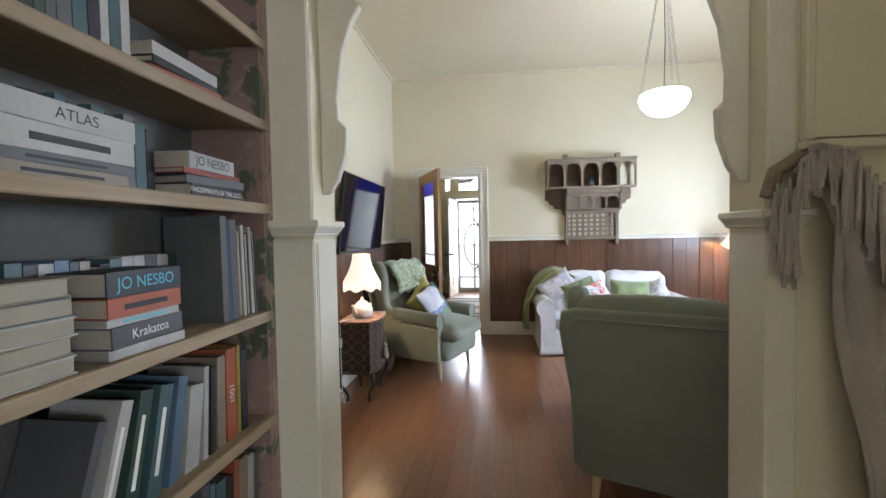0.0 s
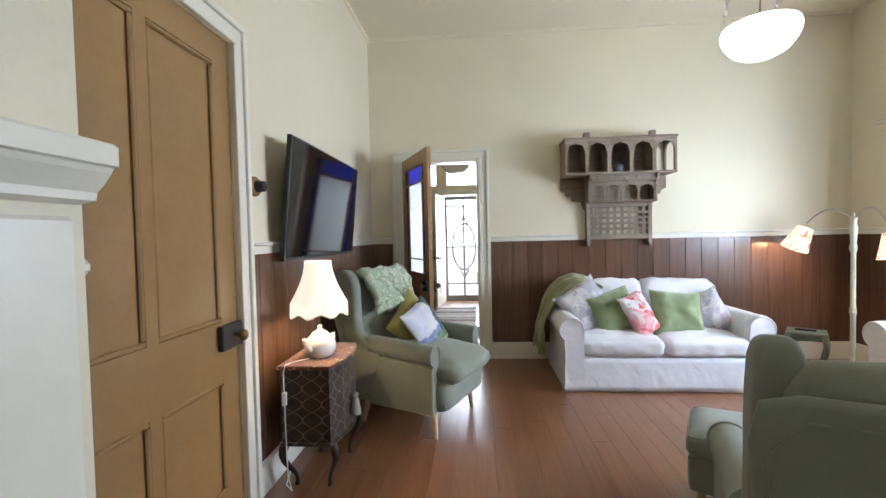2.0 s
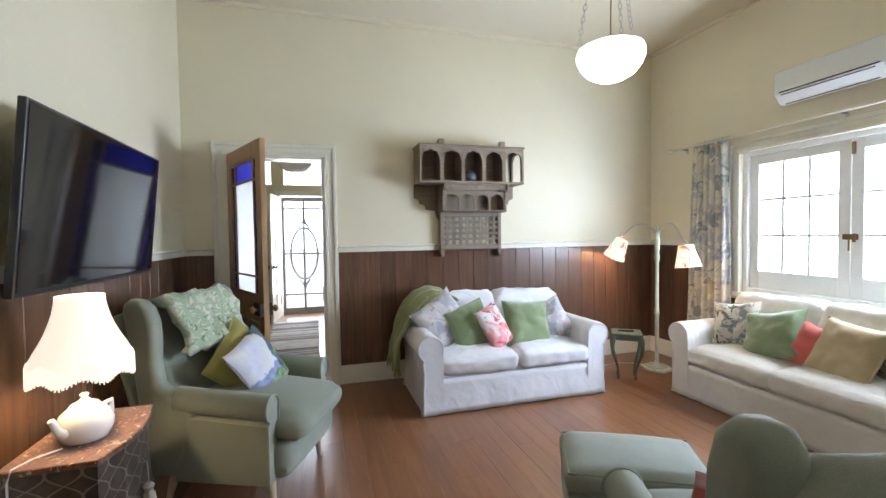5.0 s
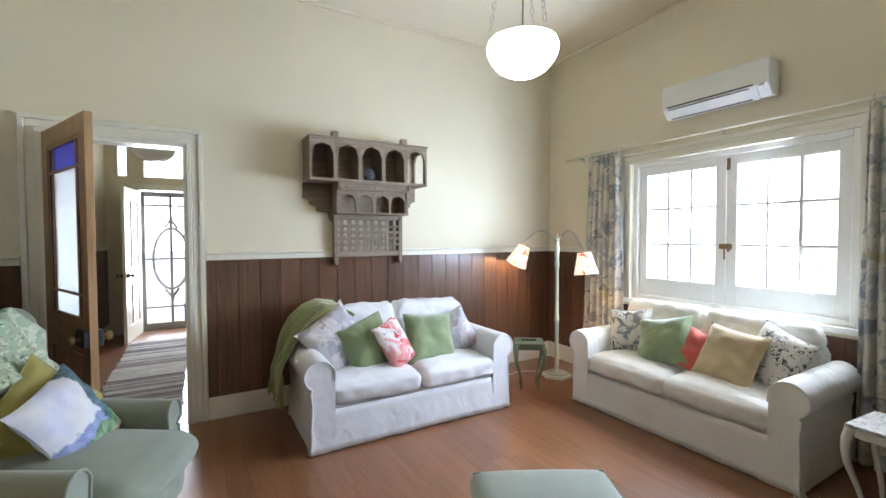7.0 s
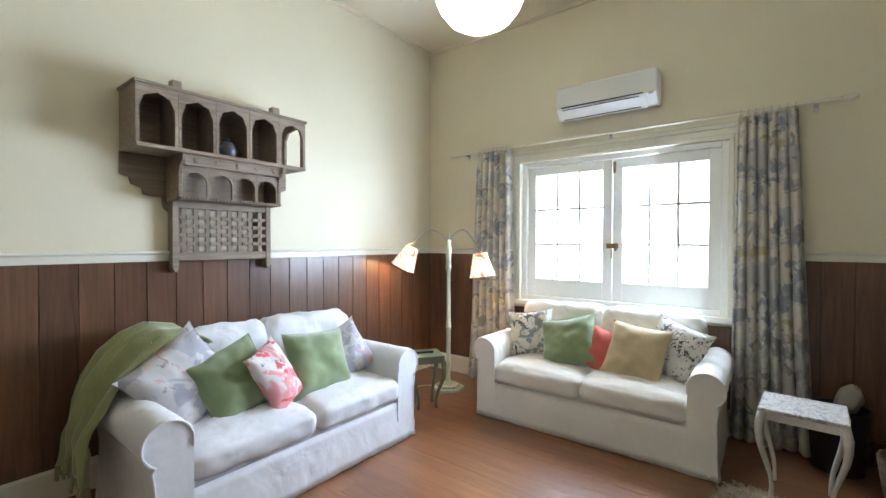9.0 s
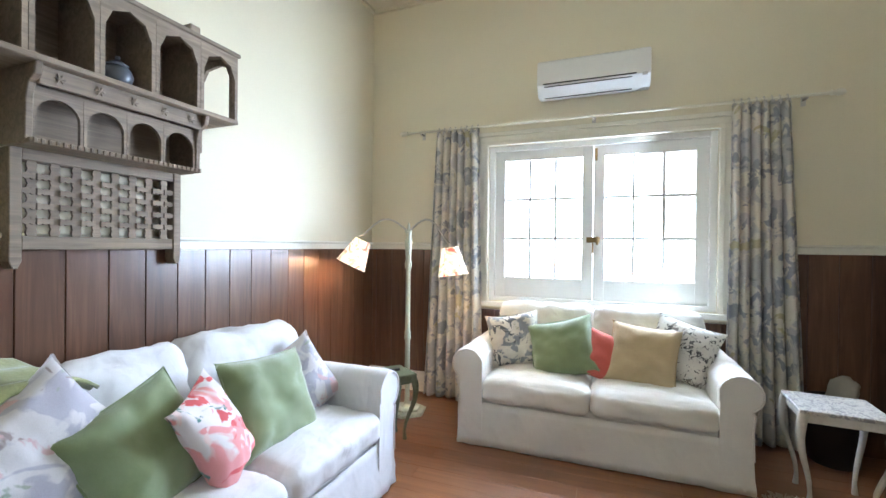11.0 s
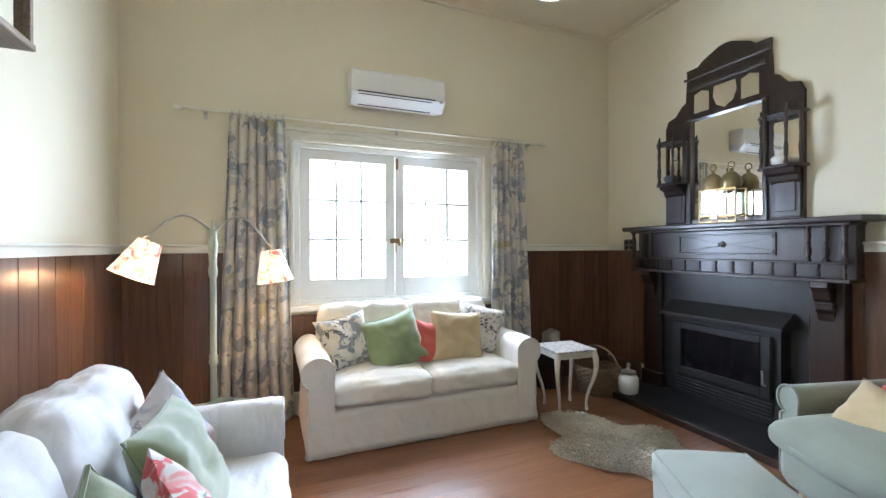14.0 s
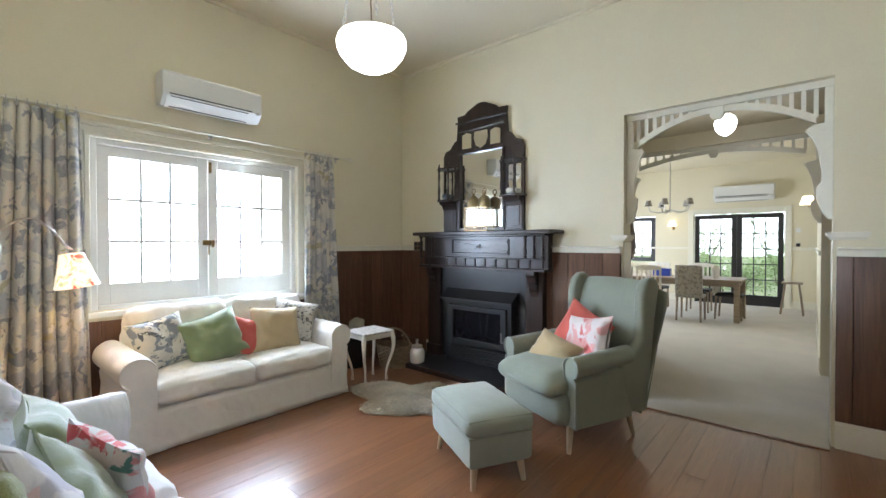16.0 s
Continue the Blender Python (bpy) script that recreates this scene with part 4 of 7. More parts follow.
def sofa(label, m, seed, cover):
    """A two-seat sofa in a loose cotton cover: rolled arms, two seat and two back cushions, a pleated skirt."""
    s = thing("sofa", label, "sofa", m)
    bm = bmesh.new()
    softbox(bm, 1.42, 0.80, 0.34, 0.02, 10, 0, 0, 0.003, 8, pose(0, 0.0, 0.17), seed)
    part("base", bm, cover, s, "", True)
    bm = bmesh.new()
    softbox(bm, 1.50, 0.20, 0.74, 0.07, 10, 0, 0.0, 0.006, 6, pose(0, 0.33, 0.40, 6), seed + 1)
    part("back_frame", bm, cover, s, "", True)
    for k, sx in enumerate((-1, 1)):
        bm = bmesh.new()
        softbox(bm, 0.70, 0.66, 0.165, 0.05, 24, 0.04, 0.012, 0.015, 8, pose(sx * 0.355, -0.11, 0.395, 1.5, 0, sx * 0.6), seed + 2 + k)
        part("seat_cushion", bm, cover, s, "", True)
        bm = bmesh.new()
        softbox(bm, 0.71, 0.21, 0.48, 0.075, 24, 0.0, 0.035, 0.022, 8, pose(sx * 0.357, 0.20, 0.70, -13, sx * 1.5, 0), seed + 5 + k)
        part("back_cushion", bm, cover, s, "", True)
        # rolled arm: upright with a scroll that leans outwards
        prof = [(0.70, 0.02), (0.70, 0.52)]
        for a in range(0, 231, 15):
            t = radians(165 - a)
            prof.append((0.805 + 0.108 * math.cos(t), 0.565 + 0.108 * math.sin(t)))
        prof += [(0.872, 0.45), (0.862, 0.36), (0.868, 0.20), (0.876, 0.02)]
        g = bmesh.new()
        cuts = 16
        rings = []
        for c in range(cuts + 1):
            y = -0.435 + 0.80 * c / cuts
            end = 1 - 0.18 * max(0, 1 - c / 1.6) ** 2
            ring = []
            for px, pz in prof:
                cx, cz = 0.785, 0.40
                qx, qz = cx + (px - cx) * (0.93 + 0.07 * end if pz > 0.4 else 1), cz + (pz - cz) * (1 - 0.04 * (1 - end) * 5 if pz > 0.4 else 1)
                w = 0.008 * noise.noise(Vector((px * 6, y * 6, pz * 6 + seed + k * 4)))
                ring.append(g.verts.new((sx * (qx + w), y, qz + w)))
            rings.append(ring)
        for a, b in zip(rings, rings[1:]):
            for i in range(len(prof)):
                g.faces.new((a[i], a[(i + 1) % len(prof)], b[(i + 1) % len(prof)], b[i]))
        g.faces.new(rings[0])
        g.faces.new(rings[-1])
        part("arm", g, cover, s, "", True)
        # piping round the arm front
        g = bmesh.new()
        tube(g, [(sx * (0.785 + (p - 0.785) * 0.985), -0.437, 0.4 + (q - 0.4) * 0.96 if q > 0.4 else q) for p, q in prof[1:-1]], 0.006, 6)
        part("arm_piping", g, cover, s)
    # skirt: a hanging sheet round three sides with corner pleats and uneven hem
    bm = bmesh.new()
    rim = [(-0.88, 0.40), (-0.88, -0.43), (0.88, -0.43), (0.88, 0.40)]
    pts = []
    for (x0, y0), (x1, y1) in zip(rim, rim[1:]):
        n = 34
        for k in range(n):
            u = k / n
            pts.append((x0 + (x1 - x0) * u, y0 + (y1 - y0) * u, min(u, 1 - u) * math.hypot(x1 - x0, y1 - y0)))
    pts.append((*rim[-1], 0))
    rows = []
    for r in range(7):
        z = 0.30 - 0.292 * r / 6
        row = []
        for i, (x, y, near) in enumerate(pts):
            f = r / 6
            q = 0.009 * f * noise.noise(Vector((x * 9 + z * 3, y * 9, seed))) + 0.007 * noise.noise(Vector((x * 16 - z * 14, y * 16, z * 6 + seed))) + 0.026 * f * math.exp(-near * 16) * math.sin(near * 70) + 0.014 * f * (1 + 0.8 * math.exp(-near * 9))
            nx, ny = (x / 0.88 if abs(x) > 0.875 else 0), (y / 0.43 if y < -0.425 else 0)
            row.append(bm.verts.new((x + (q - 0.03) * nx, y + (q - 0.006) * ny, z + 0.006 * f * noise.noise(Vector((x * 3, y * 3, 2.0 + seed))))))
        rows.append(row)
    for a, b in zip(rows, rows[1:]):
        for i in range(len(pts) - 1):
            bm.faces.new((a[i], a[i + 1], b[i + 1], b[i]))
    sk = part("skirt", bm, cover, s, "pleated cotton skirt", True)
    mod = sk.modifiers.new("thick", "SOLIDIFY")
    mod.thickness = 0.004
    return s


SN, SE = pose(1.825, 7.07, 0), pose(3.757, 5.595, 0, 0, 0, -90)
sofa("white cotton-covered two-seat sofa by the panelled wall", SN, 1, COTTON)
sofa("off-white cotton-covered two-seat sofa below the window", SE, 11, WARMLITCOTTON)
for base, rows in ((SN, (
        (0.47, 0.47, 0.15, PALEFLORAL, "pale floral cushion leaning on the sofa arm", -0.57, -0.02, 0.70, -24, -30, 16, False),
        (0.42, 0.42, 0.14, GREENVEL, "green velvet cushion on the white sofa", -0.34, -0.115, 0.66, -26, -17, 6, True),
        (0.28, 0.41, 0.12, CORALFLORAL, "coral and white floral cushion on the sofa", -0.14, -0.205, 0.655, -22, -18, 26, False),
        (0.46, 0.44, 0.15, GREENVEL, "large green velvet cushion on the white sofa", 0.235, -0.12, 0.645, -26, 3, -4, True),
        (0.40, 0.40, 0.12, PALEFLORAL, "faded floral cushion leaning on the arm", 0.53, -0.02, 0.63, -22, -26, -16, False))),
                   (SE, (
        (0.40, 0.40, 0.13, GREYFLORAL, "grey floral print cushion on the sofa", -0.56, -0.04, 0.675, -22, -9, 12, False),
        (0.47, 0.42, 0.16, GREENVEL, "green velvet cushion on the window sofa", -0.20, -0.09, 0.655, -28, -13, 4, True),
        (0.34, 0.34, 0.11, CORAL, "small coral cushion between other cushions", 0.10, -0.09, 0.615, -26, 18, 2, False),
        (0.43, 0.42, 0.14, BEIGE, "sand coloured cotton cushion on the sofa", 0.32, -0.12, 0.655, -28, 5, -8, True),
        (0.42, 0.42, 0.13, INKFLORAL, "black and white floral cushion by the arm", 0.56, 0.0, 0.68, -20, 14, -24, False)))):
    for k, (w, h, d, mat, lab, x, y, z, rx, ry, rz, piped) in enumerate(rows):
        pillow(w, h, d, mat, lab, base @ pose(x, y, z, rx, ry, rz), k * 1.7 + w * 10, piped)


def draped(name, material, label, category, grid, thick=0.006, fringe=None):
    """A cloth given as rows of points, thickened, with a knotted fringe along its last row."""
    t = thing(name, label, category)
    bm = bmesh.new()
    vs = [[bm.verts.new(p) for p in row] for row in grid]
    for a, b in zip(vs, vs[1:]):
        for i in range(len(a) - 1):
            bm.faces.new((a[i], a[i + 1], b[i + 1], b[i]))
    c = part("cloth", bm, material, t, "", True)
    s = c.modifiers.new("thick", "SOLIDIFY")
    s.thickness = thick
    if fringe:
        bm = bmesh.new()
        for p, l in fringe:
            r = random.Random(int(p[0] * 977 + p[2] * 331))
            dx, dy = r.uniform(-0.012, 0.012), r.uniform(-0.012, 0.012)
            tube(bm, [p, (p[0] + dx * 0.4, p[1] + dy * 0.4, p[2] - l * 0.5), (p[0] + dx, p[1] + dy, p[2] - l)], 0.006, 5, (0.8, 1.0, 1.15))
        part("fringe", bm, material, t, "twisted wool fringe")
    return t


# olive throw over the corner of the north sofa
path = [(-0.38, 0.86), (-0.50, 0.955), (-0.62, 0.99), (-0.74, 0.95), (-0.84, 0.86), (-0.905, 0.74), (-0.955, 0.62), (-0.985, 0.50), (-0.985, 0.42), (-0.985, 0.33)]
grid = []
for k in range(37):
    j = min(k // 4, 8)
    w = k / 4 - j
    px, pz = (path[j][q] + (path[j + 1][q] - path[j][q]) * w for q in (0, 1))
    f = k / 36
    nx, nz = -min(1.0, 0.2 + 1.3 * f), max(0.0, 1 - 1.5 * f)
    row = []
    for i in range(41):
        u = i / 40
        o = 0.016 + (0.010 + 0.020 * f) * math.sin(u * 24 + 2.2 * noise.noise(Vector((u * 2, f * 2.5, 1)))) + 0.03 * noise.noise(Vector((u * 4, f * 5, 4)))
        y = 0.06 + 0.40 * u - 0.10 * f * (1 - u) + 0.02 * noise.noise(Vector((u * 3, f * 6, 9)))
        slump = 0.10 * (1 - u) ** 2 * math.sin(math.pi * min(1, f * 1.3)) + 0.05 * f * math.sin(u * 9)
        row.append(SN @ Vector((px + nx * o, y, max(0.24, pz + nz * o - slump * (1 if f > 0.1 else f * 10)))))
    grid.append(row)
draped("throw_blanket", OLIVE, "olive green wool throw draped over the sofa corner", "throw", grid, 0.012, [(p, 0.08) for p in grid[-1]])


def wing_chair(label, m, k=1.12):
    """A wing chair: scrolled arms, deep wings, loose seat cushion and four tapered legs."""
    c = thing("wing_chair", label, "armchair", m @ Matrix.Diagonal((0.95 * k, 0.95 * k, k, 1)))
    bm = bmesh.new()
    softbox(bm, 0.62, 0.68, 0.22, 0.05, 10, 0, 0.022, 0.003, 7, pose(0, -0.105, 0.27))
    part("seat_base", bm, SAGE, c, "", True)
    bm = bmesh.new()
    softbox(bm, 0.575, 0.72, 0.155, 0.07, 14, 0.04, 0.028, 0.006, 6, pose(0, -0.16, 0.425, 3), 3)
    part("seat_cushion", bm, SAGE, c, "", True)
    bm = bmesh.new()
    for s in (-1, 1):
        tube(bm, [(s * 0.275, -0.48, 0.402), (s * 0.25, -0.518, 0.402), (s * 0.12, -0.538, 0.405), (0, -0.543, 0.405)], 0.006, 6)
    part("cushion_piping", bm, SAGE_L, c)
    # back: a gently bowed, leaning slab
    bm = bmesh.new()
    softbox(bm, 0.64, 0.13, 0.74, 0.06, 12, 0.02, 0.012, 0.003, 5, pose(0, 0.305, 0.655, -14), 5)
    part("backrest", bm, SAGE, c, "", True)
    for s in (-1, 1):
        side = [(0.27, 0.18), (0.315, 0.50), (0.385, 0.78), (0.45, 0.95), (0.445, 0.985), (0.415, 1.005), (0.36, 1.0), (0.305, 0.965), (0.268, 0.90), (0.25, 0.82), (0.24, 0.73), (0.21, 0.64), (0.13, 0.58), (0.0, 0.565), (0.02, 0.40), (0.10, 0.2)]
        side = [(y - 0.06 * max(0.0, z - 0.6) / 0.4, z + 0.05 * max(0.0, z - 0.6) / 0.4) for y, z in side]
        bm = bmesh.new()
        lo, hi = sorted((s * 0.285, s * 0.375))
        prism(bm, side, lo, hi, "x", 0.032, 4)
        for v in bm.verts:
            if v.co.z > 0.6:
                v.co.x -= s * 0.005 * (v.co.z - 0.6) / 0.4
        part("wing", bm, SAGE, c, "", True)
        # arm with a rolled top, front facing and piping
        prof = [(0.275, 0.18), (0.275, 0.50)]
        for a in range(0, 241, 20):
            t = radians(170 - a)
            prof.append((0.330 + 0.060 * math.cos(t), 0.535 + 0.062 * math.sin(t)))
        prof += [(0.372, 0.46), (0.372, 0.18)]
        g = bmesh.new()
        rings = []
        for r in range(9):
            u = r / 8
            y = -0.385 + 0.50 * u
            rings.append([g.verts.new((s * (px + 0.012 * (1 - u) * (px - 0.3) * 6), y, pz + (0.03 * u if pz > 0.4 else 0) - (0.0 if pz > 0.4 else 0))) for px, pz in prof])
        for a, b in zip(rings, rings[1:]):
            for i in range(len(prof)):
                g.faces.new((a[i], a[(i + 1) % len(prof)], b[(i + 1) % len(prof)], b[i]))
        g.faces.new(rings[0])
        g.faces.new(rings[-1])
        part("arm", g, SAGE, c, "", True)
        g = bmesh.new()
        tube(g, [(s * (px + 0.012 * (px - 0.3) * 6), -0.388, pz) for px, pz in prof], 0.0065, 6)
        part("arm_piping", g, SAGE_L, c)
    bm = bmesh.new()
    prism(bm, [(-0.325, 0.16), (0.325, 0.16), (0.35, 0.5), (0.39, 0.9), (0.375, 0.985), (0.31, 1.005), (-0.31, 1.005), (-0.375, 0.985), (-0.39, 0.9), (-0.35, 0.5)], 0.0, 0.03, "y", 0.012, 2)
    bmesh.ops.transform(bm, matrix=pose(0, 0.215, 0.0, -13.5), verts=bm.verts[:])
    part("back_panel", bm, SAGE, c, "", True)
    g = bmesh.new()
    tube(g, [Vector(pose(0, 0.247, 0.0, -13.5) @ Vector(p)) for p in ((-0.34, 0, 0.2), (-0.35, 0, 0.5), (-0.355, 0, 0.88), (-0.30, 0, 0.955), (0.30, 0, 0.955), (0.355, 0, 0.88), (0.35, 0, 0.5), (0.34, 0, 0.2))], 0.004, 6)
    part("back_piping", g, SAGE, c)
    for x, y, dy in ((-0.28, -0.34, -0.02), (0.28, -0.34, -0.02), (-0.26, 0.20, 0.05), (0.26, 0.20, 0.05)):
        bm = bmesh.new()
        tube(bm, [(x, y, 0.19), (x * 1.02, y + dy * 0.5, 0.09), (x * 1.04, y + dy, 0.0)], 0.026, 10, (1.0, 0.8, 0.55))
        part("leg", bm, PALEWOOD, c, "pale tapered wooden leg", True)
    return c


C1, C2 = pose(-0.35, 6.15, 0, 0, 0, 67), pose(1.325, 3.99, 0, 0, 0, 157)
wing_chair("sage green wing chair beside the hall door", C1)
wing_chair("sage green wing chair with its back to the opening", C2)
pillow(0.42, 0.42, 0.12, LANDSCAPE, "cushion printed with a blue mountain landscape", C1 @ pose(0.07, -0.10, 0.69, -30, -14, 8), 2.0)
pillow(0.44, 0.40, 0.13, MUSTARD, "mustard yellow cushion behind the printed one", C1 @ pose(0.10, 0.03, 0.71, -26, -38, 2), 4.0, True)
pillow(0.44, 0.44, 0.14, CORAL, "coral red cushion on the green wing chair", C2 @ pose(-0.10, 0.10, 0.69, -18, 24, 4), 5.0, True)
pillow(0.46, 0.42, 0.13, PINKFLORAL, "pink peony print cushion on the wing chair", C2 @ pose(0.10, -0.03, 0.68, -22, -8, -4), 6.5)
pillow(0.38, 0.28, 0.12, BEIGE, "small sand coloured cushion on the chair", C2 @ pose(-0.02, -0.24, 0.60, -34, 14, 10), 7.0)
# folded quilt over the back of the first wing chair
grid = []
prof = [(0.19, 0.80), (0.17, 0.84), (0.20, 0.92), (0.24, 1.02), (0.29, 1.10), (0.37, 1.14), (0.45, 1.11), (0.50, 1.02)]
for k, (y, z) in enumerate(prof):
    row = []
    for i in range(21):
        u = i / 20
        w = 0.56
        b = 0.045 * noise.noise(Vector((u * 7, k * 0.8, 9))) + 0.016 * math.sin(u * 15 + k)
        row.append(C1 @ Vector((0.05 - w / 2 + w * u + 0.02 * math.sin(k), y - b - 0.04, z + b * 0.8 + 0.035)))
    grid.append(row)
draped("folded_quilt", QUILT, "green floral quilt folded over the chair back", "quilt", grid, 0.05)


def ottoman(label, m):
    o = thing("ottoman", label, "footstool", m)
    bm = bmesh.new()
    softbox(bm, 0.635, 0.425, 0.20, 0.03, 10, 0, 0.006, 0.002, 6, pose(0, 0, 0.235))
    part("base", bm, SAGE_L, o, "", True)
    bm = bmesh.new()
    softbox(bm, 0.65, 0.44, 0.12, 0.045, 12, 0.03, 0.006, 0.004, 5, pose(0, 0, 0.37))
    part("cushion_top", bm, SAGE_L, o, "", True)
    bm = bmesh.new()
    for z in (0.315, 0.413):
        lp = [(sx * (0.65 / 2 - 0.012), sy * (0.44 / 2 - 0.012), z) for sx, sy in ((-1, -1), (1, -1), (1, 1), (-1, 1), (-1, -1))]
        tube(bm, lp, 0.006, 6)
    part("piping", bm, SAGE, o)
    for sx in (-1, 1):
        for sy in (-1, 1):
            bm = bmesh.new()
            tube(bm, [(sx * 0.255, sy * 0.15, 0.16), (sx * 0.275, sy * 0.17, 0.0)], 0.025, 10, (1.0, 0.6))
            part("leg", bm, PALEWOOD, o, "pale tapered wooden leg", True)


ottoman("pale sage footstool in front of the wing chair", pose(1.586, 4.965, 0, 0, 0, -28))


# sheepskin -------------------------------------------------------------------
def sheepskin():
    t = thing("sheepskin_rug", "grey-brown sheepskin lying on the floorboards", "rug", pose(2.72, 4.46, 0.002, 0, 0, 12))
    bm = bmesh.new()
    r = random.Random(3)
    n, rings = 72, 12
    centre = bm.verts.new((0, 0, 0.04))
    prev = None
    for k in range(1, rings + 1):
        f = k / rings
        ring = []
        for i in range(n):
            a = 2 * math.pi * i / n
            rad = 0.44 + 0.07 * math.cos(2 * a) + 0.09 * math.cos(4 * a + 0.6) + 0.035 * math.sin(7 * a)
            z = (0.042 - 0.03 * f ** 3) + 0.012 * noise.noise(Vector((9 * math.cos(a) * f, 9 * math.sin(a) * f, 1)))
            ring.append(bm.verts.new((1.12 * rad * f * math.cos(a), 1.0 * rad * f * math.sin(a), z if k < rings else 0.002)))
        for i in range(n):
            bm.faces.new((prev[i], prev[(i + 1) % n], ring[(i + 1) % n], ring[i]) if prev else (centre, ring[i], ring[(i + 1) % n]))
        prev = ring
    part("pelt", bm, PELT, t, "", True)
    bm = bmesh.new()
    for _ in range(5200):
        a, f = r.uniform(0, 2 * math.pi), math.sqrt(r.random())
        rad = 0.44 + 0.07 * math.cos(2 * a) + 0.09 * math.cos(4 * a + 0.6) + 0.035 * math.sin(7 * a)
        x, y = 1.12 * rad * f * math.cos(a), rad * f * math.sin(a)
        z = 0.042 - 0.03 * f ** 3
        dx, dy = r.uniform(-0.03, 0.03) + 0.02 * math.cos(a), r.uniform(-0.03, 0.03) + 0.02 * math.sin(a)
        w = 0.004
        p = [bm.verts.new(q) for q in ((x - w, y, z), (x + w, y + w, z), (x + dx * 0.7, y + dy * 0.7, z + 0.018), (x + dx, y + dy, z + 0.012))]
        bm.faces.new((p[0], p[1], p[2]))
        bm.faces.new((p[1], p[3], p[2]))
    tagged(part("fleece", bm, PELT, t, "tufted fleece"), kind="stuff")


sheepskin()


# curtains, rod and air conditioners ----------------------------------------------
def curtain(y0, y1, b0, b1, seed, label):
    t = thing("curtain", label, "curtain", group="curtains at the window")
    bm = bmesh.new()
    cols, rows_ = 110, 26
    vs = []
    for r in range(rows_ + 1):
        f = r / rows_
        row = []
        for i in range(cols + 1):
            u = i / cols
            y = (y0 + (y1 - y0) * u) * (1 - f) + (b0 + (b1 - b0) * u) * f
            ph = u * 2 * math.pi * 6.5 + 1.6 * noise.noise(Vector((u * 3, f * 1.2, seed))) * (0.6 + f)
            amp = (0.032 + 0.026 * f) * (0.75 + 0.5 * noise.noise(Vector((u * 5, 3, seed))))
            x = 4.10 + amp * math.sin(ph) + 0.010 * noise.noise(Vector((u * 9, f * 5, seed)))
            row.append(bm.verts.new((x, y + 0.008 * math.cos(ph), 2.40 - 2.385 * f + (0.02 * noise.noise(Vector((u * 6, 1, seed))) if r == rows_ else 0))))
        vs.append(row)
    for a, b in zip(vs, vs[1:]):
        for i in range(cols):
            bm.faces.new((a[i], a[i + 1], b[i + 1], b[i]))
    c = part("fabric", bm, CURTAIN, t, "", True)
    c.modifiers.new("thick", "SOLIDIFY").thickness = 0.003
    for k in range(8):
        bm = bmesh.new()
        y = y0 + (y1 - y0) * (k + 0.5) / 8
        tube(bm, [(4.13 + 0.02 * math.cos(a * math.pi / 6), y, 2.437 + 0.02 * math.sin(a * math.pi / 6)) for a in range(13)], 0.003, 5)
        box(bm, 4.095, 4.135, y - 0.012, y + 0.012, 2.385, 2.42, 0.003)
        part("ring", bm, STEEL, t, "small metal curtain ring and hook")


curtain(6.56, 6.98, 6.50, 7.08, 1.0, "floral curtain in grey and cream drawn to the side")
curtain(4.33, 4.69, 4.22, 4.72, 5.0, "floral curtain in grey and cream drawn to the side")
rod = thing("curtain_rod", "white painted curtain rod with turned ends", "curtain rod")
bm = bmesh.new()
tube(bm, [(4.13, 4.12, 2.437), (4.13, 7.27, 2.437)], 0.011, 12)
part("pole", bm, TRIM, rod, "", True)
for y, s in ((4.12, -1), (7.27, 1)):
    bm = bmesh.new()
    lathe(bm, [(0.011, 0), (0.02, 0.012), (0.014, 0.024), (0.024, 0.05), (0.02, 0.075), (0.006, 0.09)], 0, 0, 14)
    bmesh.ops.transform(bm, matrix=Matrix.Translation((4.13, y, 2.437)) @ Matrix.Rotation(radians(-90 * s), 4, "X"), verts=bm.verts[:])
    part("finial", bm, TRIM, rod, "", True)
for y in (4.24, 5.62, 7.14):
    bm = bmesh.new()
    box(bm, 4.13, XE, y - 0.008, y + 0.008, 2.415, 2.43, 0.002)
    box(bm, XE - 0.006, XE, y - 0.015, y + 0.015, 2.38, 2.46, 0.002)
    part("bracket", bm, STEEL, rod, "small metal bracket")


